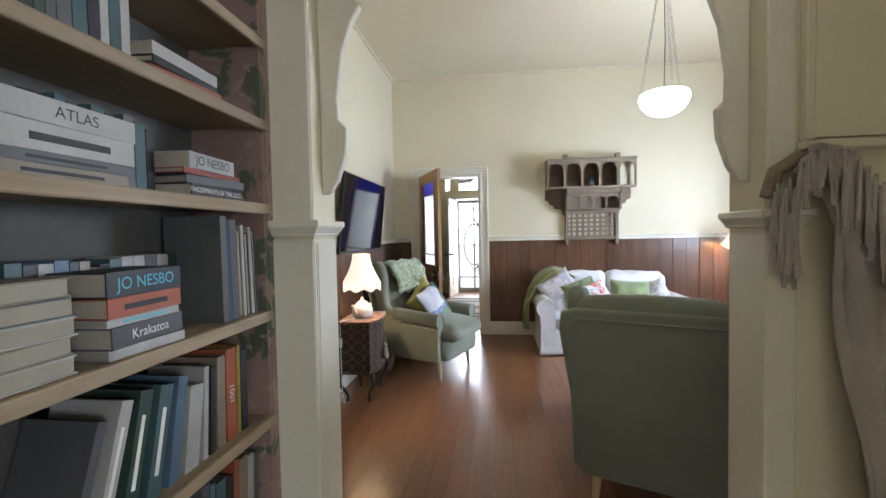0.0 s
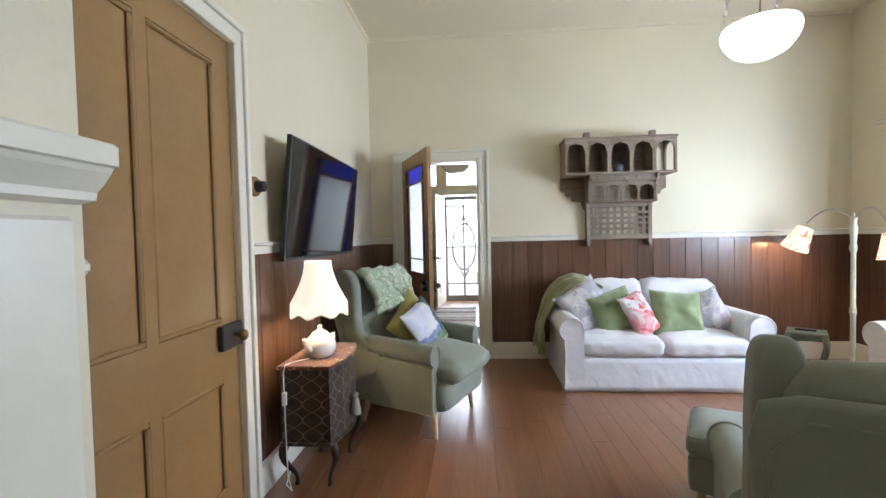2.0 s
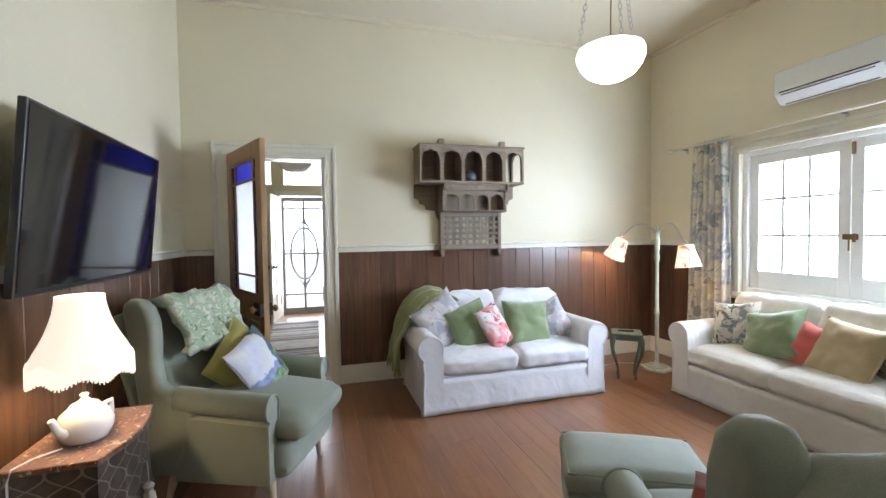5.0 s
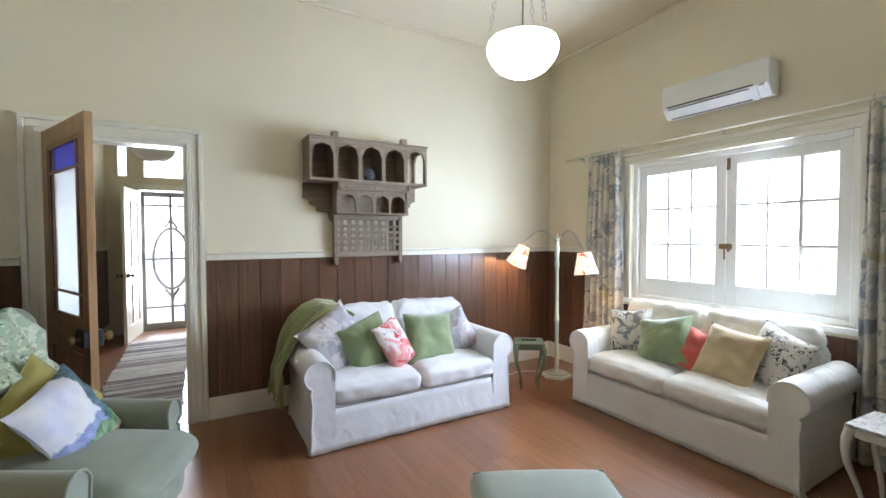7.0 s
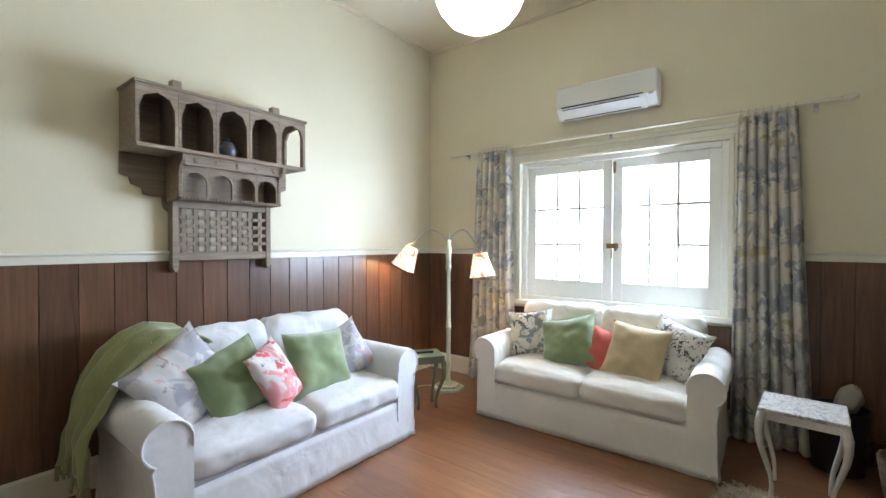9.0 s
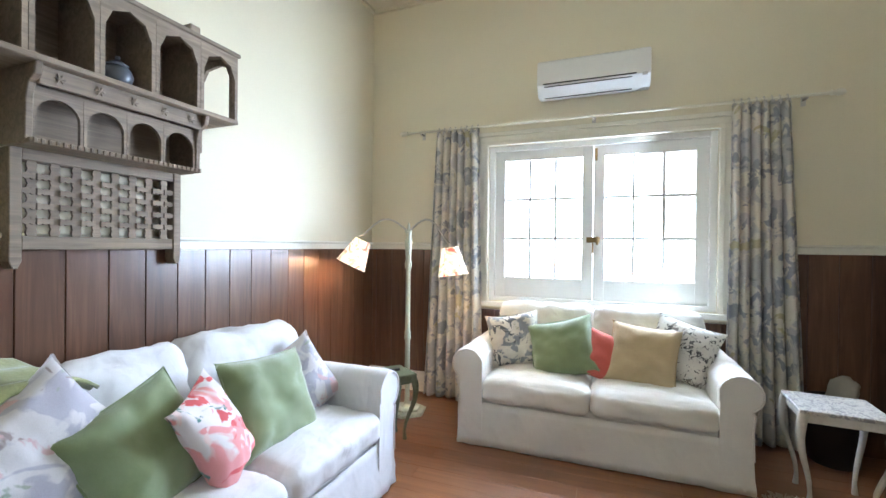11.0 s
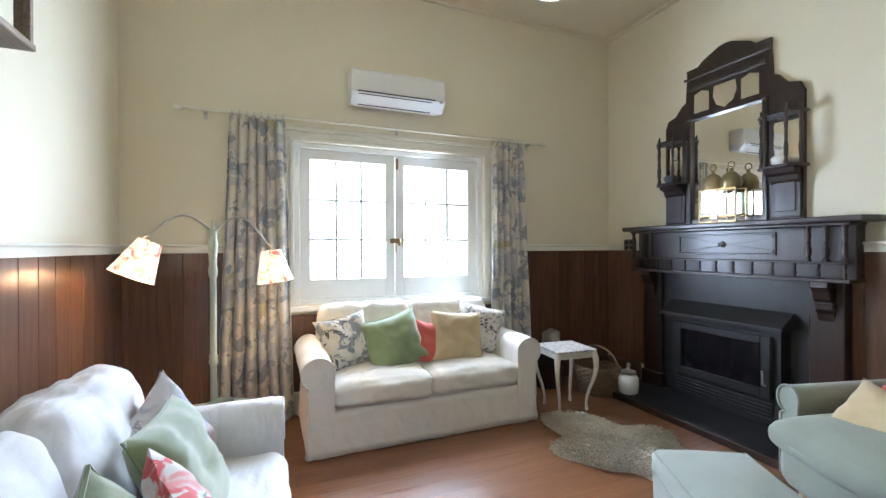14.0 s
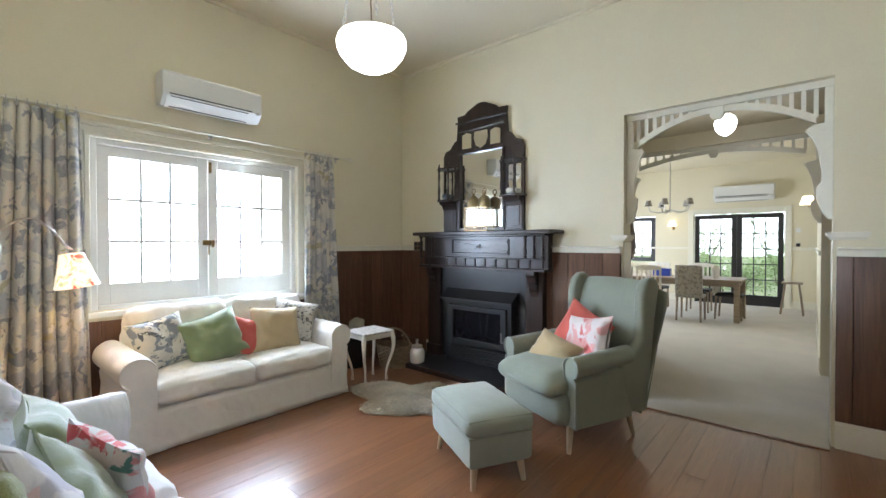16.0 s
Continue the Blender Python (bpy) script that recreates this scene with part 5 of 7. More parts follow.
def air_conditioner(label, w, h, d, m):
    """Local: back at y=0, front towards -y, centred on x, bottom at z=0."""
    a = thing("air_conditioner", label, "air conditioner", m)
    bm = bmesh.new()
    prism(bm, [(0, 0.02), (0, h), (-d * 0.86, h), (-d * 0.97, h - 0.02), (-d, h * 0.45), (-d * 0.99, h * 0.30), (-d * 0.62, 0.0)], -w / 2, w / 2, "x", 0.012, 2)
    part("casing", bm, PLASTIC, a, "", False)
    q = bmesh.new()
    box(q, -w / 2 + 0.05, w / 2 - 0.10, -d - 0.003, -d + 0.006, h * 0.30, h * 0.335)
    part("slot", q, DARKPLASTIC, a, "dark air slot")
    q = bmesh.new()
    prism(q, [(-d * 1.01, h * 0.29), (-d * 0.99, h * 0.305), (-d * 0.58, -0.008), (-d * 0.62, -0.014)], -w / 2 + 0.03, w / 2 - 0.08, "x")
    part("louvre", q, PLASTIC, a, "hinged white louvre")
    for u in (0.10, 0.86):
        q = bmesh.new()
        y0, z0, y1, z1 = -d * 1.01, h * 0.29, -d * 0.62, -0.014
        p = [(y0 + (y1 - y0) * w_, z0 + (z1 - z0) * w_) for w_ in (u, u + 0.05)]
        prism(q, [(p[0][0], p[0][1]), (p[1][0], p[1][1]), (p[1][0] - 0.003, p[1][1] - 0.003), (p[0][0] - 0.003, p[0][1] - 0.003)], -w / 2 + 0.06, w / 2 - 0.13, "x")
        part("air_gap", q, DARKPLASTIC, a, "dark gap beside the louvre")
    q = bmesh.new()
    box(q, w / 2 - 0.06, w / 2 - 0.025, -d - 0.002, -d + 0.005, h * 0.24, h * 0.32)
    part("display", q, STEEL, a, "small grey display")


air_conditioner("white wall-mounted air conditioner above the window", 0.84, 0.285, 0.20, pose(XE, 5.635, 2.60, 0, 0, -90))
air_conditioner("white wall-mounted air conditioner in the dining room", 1.15, 0.36, 0.24, pose(1.15, DS, 2.42, 0, 0, 180))

# lamps ----------------------------------------------------------------------------
pl = thing("pendant_light", "lit opal glass bowl hanging on three chains", "pendant light", pose(1.935, 5.563, 2.44))
bm = bmesh.new()
lathe(bm, [(0.02, 0.02), (0.09, 0.031), (0.145, 0.062), (0.185, 0.112), (0.203, 0.155), (0.205, 0.185), (0.196, 0.212), (0.180, 0.220)], 0, 0, 40)
part("bowl", bm, BOWL, pl, "lit opal glass bowl", True)
bm = bmesh.new()
lathe(bm, [(0.02, 1.20), (0.05, 1.21), (0.075, 1.235), (0.08, 1.26)], 0, 0, 24)
part("ceiling_rose", bm, TRIM, pl, "", True)
for k in range(3):
    a = 2 * math.pi * k / 3 + 0.5
    bm = bmesh.new()
    p0, p1 = Vector((0.19 * math.cos(a), 0.19 * math.sin(a), 0.255)), Vector((0.03 * math.cos(a), 0.03 * math.sin(a), 1.22))
    n = 26
    d = (p1 - p0) / n
    for i in range(n):
        c = p0 + d * (i + 0.5)
        side = Vector((-math.sin(a), math.cos(a), 0)) if i % 2 else Vector((math.cos(a), math.sin(a), 0.15)).normalized()
        tube(bm, [c + d * 0.66 * math.cos(t * math.pi / 4) + side * 0.011 * math.sin(t * math.pi / 4) for t in range(9)], 0.0026, 4)
    part("chain", bm, STEEL, pl, "metal link chain")
bm = bmesh.new()
tube(bm, [(0, 0, 0.26), (0.012, 0.006, 0.7), (0, 0, 1.21)], 0.004, 6)
part("flex", bm, BRASS, pl, "twisted brown cord")

fl = thing("floor_lamp", "mint painted floor lamp with two lit floral shades", "floor lamp", pose(3.68, 7.04, 0))
bm = bmesh.new()
hexa = [(0.165 * math.cos(math.pi * k / 3 + 0.2), 0.165 * math.sin(math.pi * k / 3 + 0.2)) for k in range(6)]
prism(bm, hexa, 0.0, 0.028, "z", 0.006, 2)
prism(bm, [(x * 0.72, y * 0.72) for x, y in hexa], 0.028, 0.05, "z", 0.006, 2)
part("base", bm, MINT, fl)
bm = bmesh.new()
lathe(bm, [(0.05, 0.05), (0.03, 0.065), (0.021, 0.09), (0.021, 0.60), (0.029, 0.61), (0.029, 0.63), (0.023, 0.645), (0.029, 0.66), (0.021, 0.675), (0.019, 1.18), (0.027, 1.20), (0.030, 1.235), (0.022, 1.27), (0.026, 1.33), (0.032, 1.42), (0.022, 1.44), (0.027, 1.49), (0.034, 1.50), (0.012, 1.515), (0.009, 1.545), (0.003, 1.57)], 0, 0, 20)
part("stem", bm, MINT, fl, "", True)
for ox, oy, drop, tilt in ((-0.22, 0.36, 1.325, 26), (0.02, -0.38, 1.265, 8)):
    bm = bmesh.new()
    top = Vector((ox, oy, drop + 0.14))
    pts = [Vector((0, 0, 1.49))]
    for k in range(1, 11):
        u = k / 10
        pts.append(Vector((ox * u * 0.96, oy * u * 0.96, 1.49 + 0.105 * math.sin(math.pi * min(1, u * 1.12)) - (1.49 - drop - 0.13) * max(0, u - 0.45) ** 1.6 / 0.385)))
    tube(bm, pts, 0.008, 8)
    arm = part("arm", bm, STEEL, fl, "bent metal arm", True)
    d = Vector((ox, oy, 0)).normalized()
    turn = Matrix.Translation((ox * 0.98, oy * 0.98, drop)) @ Matrix.Rotation(radians(tilt), 4, Vector((d.y, -d.x, 0)))
    bm = bmesh.new()
    seg = 28
    rings = [[bm.verts.new(turn @ Vector((r * math.cos(2 * math.pi * i / seg), r * math.sin(2 * math.pi * i / seg), z))) for i in range(seg)] for r, z in ((0.125, -0.12), (0.122, -0.118), (0.066, 0.10), (0.069, 0.102))]
    for a, b in zip(rings, rings[1:]):
        for i in range(seg):
            bm.faces.new((a[i], a[(i + 1) % seg], b[(i + 1) % seg], b[i]))
    part("shade", bm, FLORALSHADE, fl, "lit floral fabric shade", True)
    c = pose(3.68, 7.04, 0) @ turn @ Vector((0, 0, -0.05))
    bm = bmesh.new()
    bmesh.ops.create_icosphere(bm, subdivisions=2, radius=0.028, matrix=turn @ Matrix.Translation((0, 0, 0.0)))
    part("light_bulb", bm, glow("warm_bulb", (1, 0.8, 0.5), 12), fl, "lit warm bulb", True)
    bulb("floor_lamp_bulb", c, 5.5, (1.0, 0.68, 0.36))


lead = thing("lamp_cable", "white floor lamp cable lying along the boards", "cable")
bm = bmesh.new()
tube(bm, [(3.66, 7.14, 0.02), (3.60, 7.28, 0.006), (3.40, 7.36, 0.006), (3.15, 7.30, 0.006), (2.95, 7.42, 0.006), (2.80, 7.60, 0.006)], 0.0035, 6)
part("flex", bm, PLASTIC, lead)


def cabriole(bm, x, y, h, sx, sy, r=0.02):
    """A bowed leg with a swelling knee and a small pad foot."""
    pts, tp = [], []
    for k in range(9):
        u = k / 8
        b = 0.030 * math.sin(u * math.pi * 1.5 + 0.5)
        pts.append((x + sx * b, y + sy * b, h * (1 - u)))
        tp.append(1.15 - 0.72 * u + (0.35 if k == 8 else 0) + 0.2 * math.exp(-((u - 0.12) / 0.1) ** 2))
    tube(bm, pts, r, 8, tp)


def small_table(name, label, m, w, d, h, material, top_mat, category="side table"):
    t = thing(name, label, category, m)
    bm = bmesh.new()
    box(bm, -w / 2, w / 2, -d / 2, d / 2, h - 0.022, h, 0.006, 2)
    part("tabletop", bm, top_mat, t)
    bm = bmesh.new()
    for b in ((-w / 2 + 0.02, w / 2 - 0.02, -d / 2 + 0.015, -d / 2 + 0.03), (-w / 2 + 0.02, w / 2 - 0.02, d / 2 - 0.03, d / 2 - 0.015), (-w / 2 + 0.015, -w / 2 + 0.03, -d / 2 + 0.03, d / 2 - 0.03), (w / 2 - 0.03, w / 2 - 0.015, -d / 2 + 0.03, d / 2 - 0.03)):
        box(bm, *b, h - 0.07, h - 0.022, 0.003)
    part("apron", bm, material, t)
    for sx in (-1, 1):
        for sy in (-1, 1):
            bm = bmesh.new()
            cabriole(bm, sx * (w / 2 - 0.035), sy * (d / 2 - 0.035), h - 0.022, sx, sy)
            part("leg", bm, material, t, "", True)
    return t


small_table("side_table", "small green painted side table with bowed legs", pose(3.20, 6.94, 0, 0, 0, -36), 0.29, 0.27, 0.475, GREENPAINT, GREENPAINT)
rc = thing("remote_control", "black remote control lying on the green table", "remote control", pose(3.20, 6.95, 0.475, 0, 0, 55))
part("case", boxes((-0.022, 0.022, -0.075, 0.075, 0.0, 0.018)), DARKPLASTIC, rc)
LACE = printed("white_floral_inlay", (0.60, 0.56, 0.50), [((0.34, 0.31, 0.29), 2.6, 0.52)], 14)
small_table("side_table", "distressed white side table with a patterned top", pose(3.475, 4.325, 0, 0, 0, -4), 0.36, 0.39, 0.525, IVORY, LACE)

# bedside cabinet, teapot lamp and television ---------------------------------------
LATTICE, tl, bl = nodes_of("pewter_inlaid_wood")
def ogee(t, k):
    """Crossing wavy lines over two directions of a panel: 0 on a line, larger off it."""
    co, sep = t.nodes.new("ShaderNodeTexCoord"), t.nodes.new("ShaderNodeSeparateXYZ")
    t.links.new(co.outputs["Object"], sep.inputs[0])

    def op(kind, p, q=None):
        n = t.nodes.new("ShaderNodeMath")
        n.operation = kind
        for s, v in zip(n.inputs, (p, q)):
            if v is None:
                continue
            if isinstance(v, (int, float)):
                s.default_value = v
            else:
                t.links.new(v, s)
        return n.outputs[0]
    u = op("ADD", sep.outputs[0], sep.outputs[1])
    w = op("MULTIPLY", op("SINE", op("MULTIPLY", sep.outputs[2], 2 * math.pi * k * 0.62)), 0.5 / k)
    lines = [op("PINGPONG", op("MULTIPLY", op(o, u, w), k), 0.5) for o in ("ADD", "SUBTRACT")]
    return op("MINIMUM", *lines)


edge_f = ogee(tl, 9.0)
body = ramp(tl, noise_at(tl, coords(tl), 30, 5), [(0.3, (0.018, 0.012, 0.010)), (0.7, (0.06, 0.042, 0.034))])
tl.links.new(mix(tl, ramp(tl, edge_f, [(0.03, (1, 1, 1)), (0.06, (0, 0, 0))]), body, (0.17, 0.145, 0.115)), bl.inputs["Base Color"])
bl.inputs["Roughness"].default_value = 0.35
bump(tl, bl, edge_f, 0.3, 0.004)
TOPLATTICE = printed("red_inlaid_top", (0.17, 0.07, 0.04), [((0.10, 0.05, 0.03), 1.0, 0.5), ((0.42, 0.33, 0.20), 2.2, 0.60)], 12)
bc = thing("bedside_cabinet", "dark inlaid cabinet on bowed legs beside the wing chair", "cabinet", pose(-0.775, 5.33, 0))
bm = bmesh.new()
front = [(-0.15, -0.25), (0.13, -0.25), (0.165, -0.12), (0.175, 0.0), (0.165, 0.12), (0.13, 0.25), (-0.15, 0.25)]
prism(bm, front, 0.27, 0.69, "z", 0.006, 1)
part("body", bm, LATTICE, bc)
bm = bmesh.new()
prism(bm, [(x * 1.08, y * 1.08) for x, y in front], 0.69, 0.715, "z", 0.006, 2)
part("top", bm, TOPLATTICE, bc, "inlaid reddish top")
bm = bmesh.new()
prism(bm, [(x * 1.05, y * 1.05) for x, y in front], 0.255, 0.275, "z", 0.005, 1)
part("lower_moulding", bm, LATTICE, bc)
for sx, sy in ((-1, -1), (-1, 1), (1, -1), (1, 1)):
    bm = bmesh.new()
    cabriole(bm, sx * 0.125, sy * 0.215, 0.26, sx, sy, 0.021)
    part("leg", bm, DARKOAK, bc, "", True)
ts = thing("tassel", "cream knotted tassel hanging from the cabinet key", "tassel", pose(-0.575, 5.33, 0.52))
bm = bmesh.new()
tube(bm, [(-0.02, 0, 0.06), (0, 0, 0.04), (0.004, 0, -0.05)], 0.003, 6)
part("cord", bm, PAPER, ts)
bm = bmesh.new()
lathe(bm, [(0.012, 0.0), (0.022, -0.012), (0.014, -0.03), (0.022, -0.045), (0.03, -0.10), (0.034, -0.13)], 0.004, 0, 14, -0.05)
part("skirt", bm, PAPER, ts, "", True)

LX, LY, LZ = -0.76, 5.27, 0.715
tlamp = thing("table_lamp", "lit fringed lamp on a white teapot base", "table lamp", pose(LX, LY, LZ))
bm = bmesh.new()
lathe(bm, [(0.05, 0.0), (0.075, 0.01), (0.092, 0.045), (0.094, 0.075), (0.08, 0.11), (0.055, 0.132), (0.05, 0.138), (0.045, 0.146), (0.02, 0.158), (0.012, 0.17), (0.016, 0.182), (0.006, 0.19)], 0, 0, 28)
tube(bm, [(-0.03, -0.085, 0.06), (-0.035, -0.115, 0.085), (-0.045, -0.135, 0.135)], 0.016, 10, (1.2, 0.9, 0.7))
tube(bm, [(0.03, 0.08, 0.11), (0.04, 0.125, 0.11), (0.04, 0.13, 0.06), (0.03, 0.085, 0.04)], 0.009, 8)
part("teapot_base", bm, PORCELAIN, tlamp, "white porcelain teapot base", True)
bm = bmesh.new()
tube(bm, [(0, 0, 0.18), (0, 0, 0.44)], 0.006, 8)
part("stem", bm, BRASS, tlamp, "slim metal stem")
bm = bmesh.new()
seg, rows_ = 64, []
for k in range(9):
    f = k / 8
    r = 0.078 + 0.088 * f ** 1.7
    row = []
    for i in range(seg):
        a = 2 * math.pi * i / seg
        sc = 1 + 0.03 * f * math.cos(8 * a)
        z = 0.575 - 0.24 * f - (0.022 * (0.5 + 0.5 * math.cos(8 * a)) if k == 8 else 0)
        row.append(bm.verts.new((r * sc * math.cos(a), r * sc * math.sin(a), z)))
    rows_.append(row)
for a, b in zip(rows_, rows_[1:]):
    for i in range(seg):
        bm.faces.new((a[i], a[(i + 1) % seg], b[(i + 1) % seg], b[i]))
shade_ob = part("shade", bm, FRINGESHADE, tlamp, "lit cream bell shade", True)
bm = bmesh.new()
for i in range(250):
    a = 2 * math.pi * i / 250
    r = 0.166 * (1 + 0.03 * math.cos(8 * a))
    z = 0.337 - 0.022 * (0.5 + 0.5 * math.cos(8 * a))
    tube(bm, [(r * math.cos(a), r * math.sin(a), z), (r * 1.005 * math.cos(a), r * 1.005 * math.sin(a), z - 0.062 + 0.006 * math.sin(i * 2.3))], 0.0032, 4)
part("fringe", bm, FRINGESHADE, shade_ob, "pale silk fringe")
bulb("table_lamp_bulb", (LX, LY, LZ + 0.40), 11.0, (1.0, 0.70, 0.38))
cable = thing("lamp_cable", "white lamp cable with an inline switch", "cable")
bm = bmesh.new()
tube(bm, [(-0.80, 5.19, 0.722), (-0.86, 5.12, 0.724), (-0.885, 5.06, 0.722), (-0.89, 5.045, 0.68), (-0.888, 5.045, 0.40), (-0.885, 5.05, 0.10), (-0.87, 5.06, 0.01), (-0.93, 5.12, 0.006), (-0.98, 5.3, 0.006)], 0.0035, 6)
part("flex", bm, PLASTIC, cable)
bm = bmesh.new()
box(bm, -0.90, -0.876, 5.033, 5.057, 0.50, 0.575, 0.005, 2)
part("switch", bm, PLASTIC, cable, "white inline switch")

tv = thing("television", "black flat television tilted on a wall bracket", "television", pose(-0.915, 5.89, 1.665, 0, 5.6, 0))
bm = bmesh.new()
box(bm, -0.018, 0.014, -0.685, 0.685, -0.375, 0.375, 0.006, 2)
part("casing", bm, DARKPLASTIC, tv)
part("screen", boxes((0.0142, 0.0165, -0.672, 0.672, -0.352, 0.362)), SCREEN, tv, "glossy dark screen")
bm = bmesh.new()
box(bm, -0.07, -0.018, -0.28, 0.28, -0.2, 0.2, 0.01, 1)
part("rear_housing", bm, DARKPLASTIC, tv)
bm = bmesh.new()
box(bm, -0.115, -0.07, -0.18, -0.14, -0.18, 0.18)
box(bm, -0.115, -0.07, 0.14, 0.18, -0.18, 0.18)
part("wall_bracket", bm, IRON, tv, "black steel wall bracket")
kb = thing("round_switch", "dark round light switch on a wooden block", "light switch", pose(XW, 5.06, 1.72, 0, 90, 0))
bm = bmesh.new()
lathe(bm, [(0.055, 0), (0.055, 0.012), (0.048, 0.02)], 0, 0, 24)
part("block", bm, TAN, kb, "brown round block", True)
bm = bmesh.new()
lathe(bm, [(0.034, 0.02), (0.034, 0.04), (0.03, 0.048), (0.03, 0.062), (0.024, 0.068)], 0, 0, 20)
part("knob", bm, DARKPLASTIC, kb, "dark knob", True)
# carved wall cabinet -----------------------------------------------------------
def arch_plate(bm, x0, x1, z0, z1, side, y0, y1, cusp=0.0):
    """A board with an arched mouth: side is the width left standing on both sides."""
    a, b = x0 + side, x1 - side
    c, r = (a + b) / 2, (b - a) / 2
    spring = z1 - 0.035 - r
    pts = [(x0, z0), (x0, z1), (x1, z1), (x1, z0), (b, z0), (b, spring)]
    for k in range(1, 12):
        t = math.pi * k / 12
        rr = r * (1 - cusp * abs(math.sin(4 * t)))
        pts.append((c + rr * math.cos(t), spring + rr * math.sin(t)))
    pts += [(a, spring), (a, z0)]
    prism(bm, pts, y0, y1, "y")


wc = thing("wall_cabinet", "carved weathered wooden wall cabinet with arches and lattice", "wall cabinet")
YB = YN - 0.002
X0, X1 = 1.14, 2.28
for nm, b in (("top_board", (X0 - 0.01, X1 + 0.01, 7.40, YB, 2.405, 2.425)), ("bottom_board", (X0, X1, 7.405, YB, 2.035, 2.058)), ("side_board", (X0, X0 + 0.02, 7.415, YB, 2.058, 2.405)),
              ("back_board", (X0 + 0.02, 2.05, YB - 0.014, YB, 2.058, 2.405))):
    bm = bmesh.new()
    box(bm, *b, 0.003)
    part(nm, bm, GREYWOOD, wc)
bay = (X1 - X0) / 5
for k in range(5):
    bm = bmesh.new()
    arch_plate(bm, X0 + bay * k + 0.001, X0 + bay * (k + 1) - 0.001, 2.058, 2.405, 0.018, 7.412, 7.43, 0.09)
    part("arched_front", bm, GREYWOOD, wc)
    if k:
        part("divider", boxes((X0 + bay * k - 0.007, X0 + bay * k + 0.007, 7.43, YB - 0.014, 2.058, 2.405)), GREYWOOD, wc)
bm = bmesh.new()
prism(bm, [(7.43, 2.058), (7.43, 2.405), (YB, 2.405), (YB, 2.058), (YB - 0.03, 2.058), (YB - 0.03, 2.30), (YB - 0.07, 2.36), (7.53, 2.375), (7.48, 2.36), (7.455, 2.30), (7.455, 2.058)], X1 - 0.02, X1 - 0.001, "x")
part("open_end", bm, GREYWOOD, wc)
for x in (1.38, 2.06):
    bm = bmesh.new()
    box(bm, x - 0.03, x + 0.03, 7.46, 7.52, 2.425, 2.49, 0.006)
    part("top_block", bm, GREYWOOD, wc)
for x in (1.405, 2.10):
    bm = bmesh.new()
    prism(bm, [(YB, 2.035), (7.42, 2.035), (7.43, 1.99), (7.47, 1.965), (7.485, 1.91), (7.49, 1.76), (7.53, 1.745), (YB, 1.74)], x - 0.012, x + 0.012, "x", 0.003, 1)
    part("tier_side", bm, GREYWOOD, wc)
bm = bmesh.new()
box(bm, 1.417, 2.088, 7.45, 7.47, 1.965, 2.035, 0.003)
part("carved_rail", bm, GREYWOOD, wc)
for k in range(5):
    bm = bmesh.new()
    petals = [((0.014 + 0.006 * math.cos(6 * a)) * math.cos(a), (0.014 + 0.006 * math.cos(6 * a)) * math.sin(a)) for a in (2 * math.pi * q / 36 for q in range(36))]
    prism(bm, petals, 0.0, 0.006, "z", 0.002, 1)
    part("rosette", bm, GREYWOOD, wc, "", True, pose(1.48 + 0.137 * k, 7.45, 2.0, 90))
for k in range(4):
    bm = bmesh.new()
    arch_plate(bm, 1.417 + 0.1678 * k, 1.417 + 0.1678 * (k + 1) - 0.001, 1.765, 1.965, 0.011, 7.495, 7.512)
    part("small_arch", bm, GREYWOOD, wc)
bm = bmesh.new()
box(bm, 1.417, 2.088, YB - 0.012, YB, 1.765, 2.035)
part("tier_back", bm, GREYWOOD, wc)
bm = bmesh.new()
box(bm, 1.40, 2.105, 7.475, YB, 1.745, 1.765, 0.003)
for k in range(30):
    x = 1.41 + 0.0235 * k
    box(bm, x, x + 0.012, 7.468, 7.476, 1.745, 1.765, 0.002)
part("toothed_shelf", bm, GREYWOOD, wc)
for s, e in ((-1, 1.405), (1, 2.10)):
    o = 0.27 if s < 0 else 0.18
    bm = bmesh.new()
    prism(bm, [(e, 2.035), (e + s * o, 2.035), (e + s * o, 1.90), (e + s * (o - 0.05), 1.88), (e + s * (o - 0.06), 1.84), (e + s * (o - 0.12), 1.82), (e + s * (o - 0.125), 1.78), (e + s * 0.04, 1.765), (e + s * 0.03, 1.70), (e, 1.67)], YB - 0.016, YB, "y", 0.002, 1)
    part("stepped_plate", bm, GREYWOOD, wc)
bm = bmesh.new()
for x in (1.405, 2.065):
    prism(bm, [(x, 1.745), (x + 0.04, 1.745), (x + 0.04, 1.30), (x + 0.028, 1.27), (x + 0.012, 1.27), (x, 1.30)], 7.62, YB, "y", 0.003, 1)
box(bm, 1.445, 2.065, 7.625, YB, 1.70, 1.745, 0.003)
box(bm, 1.445, 2.065, 7.625, YB, 1.345, 1.40, 0.003)
part("lattice_frame", bm, GREYWOOD, wc)
PITCH, RISE = 0.62 / 8, 0.30 / 5
for k in range(8):
    x = 1.445 + PITCH * (k + 0.5)
    n = 40
    edge = [(0.0135 + 0.0045 * abs(math.sin(math.pi * 10 * q / n)), 1.40 + 0.30 * q / n) for q in range(n + 1)]
    bm = bmesh.new()
    prism(bm, [(x + w, z) for w, z in edge] + [(x - w, z) for w, z in edge[::-1]], 7.640, 7.652, "y")
    part("lattice_bar", bm, GREYWOOD, wc)
lobe = bmesh.new()
n = 24
edge = [(-0.027 + 0.054 * q / n, 0.0085 + 0.0055 * abs(math.sin(math.pi * 2.5 * q / n + 0.8))) for q in range(n + 1)]
prism(lobe, edge + [(u, -w) for u, w in edge[::-1]], -0.007, 0.007, "y")
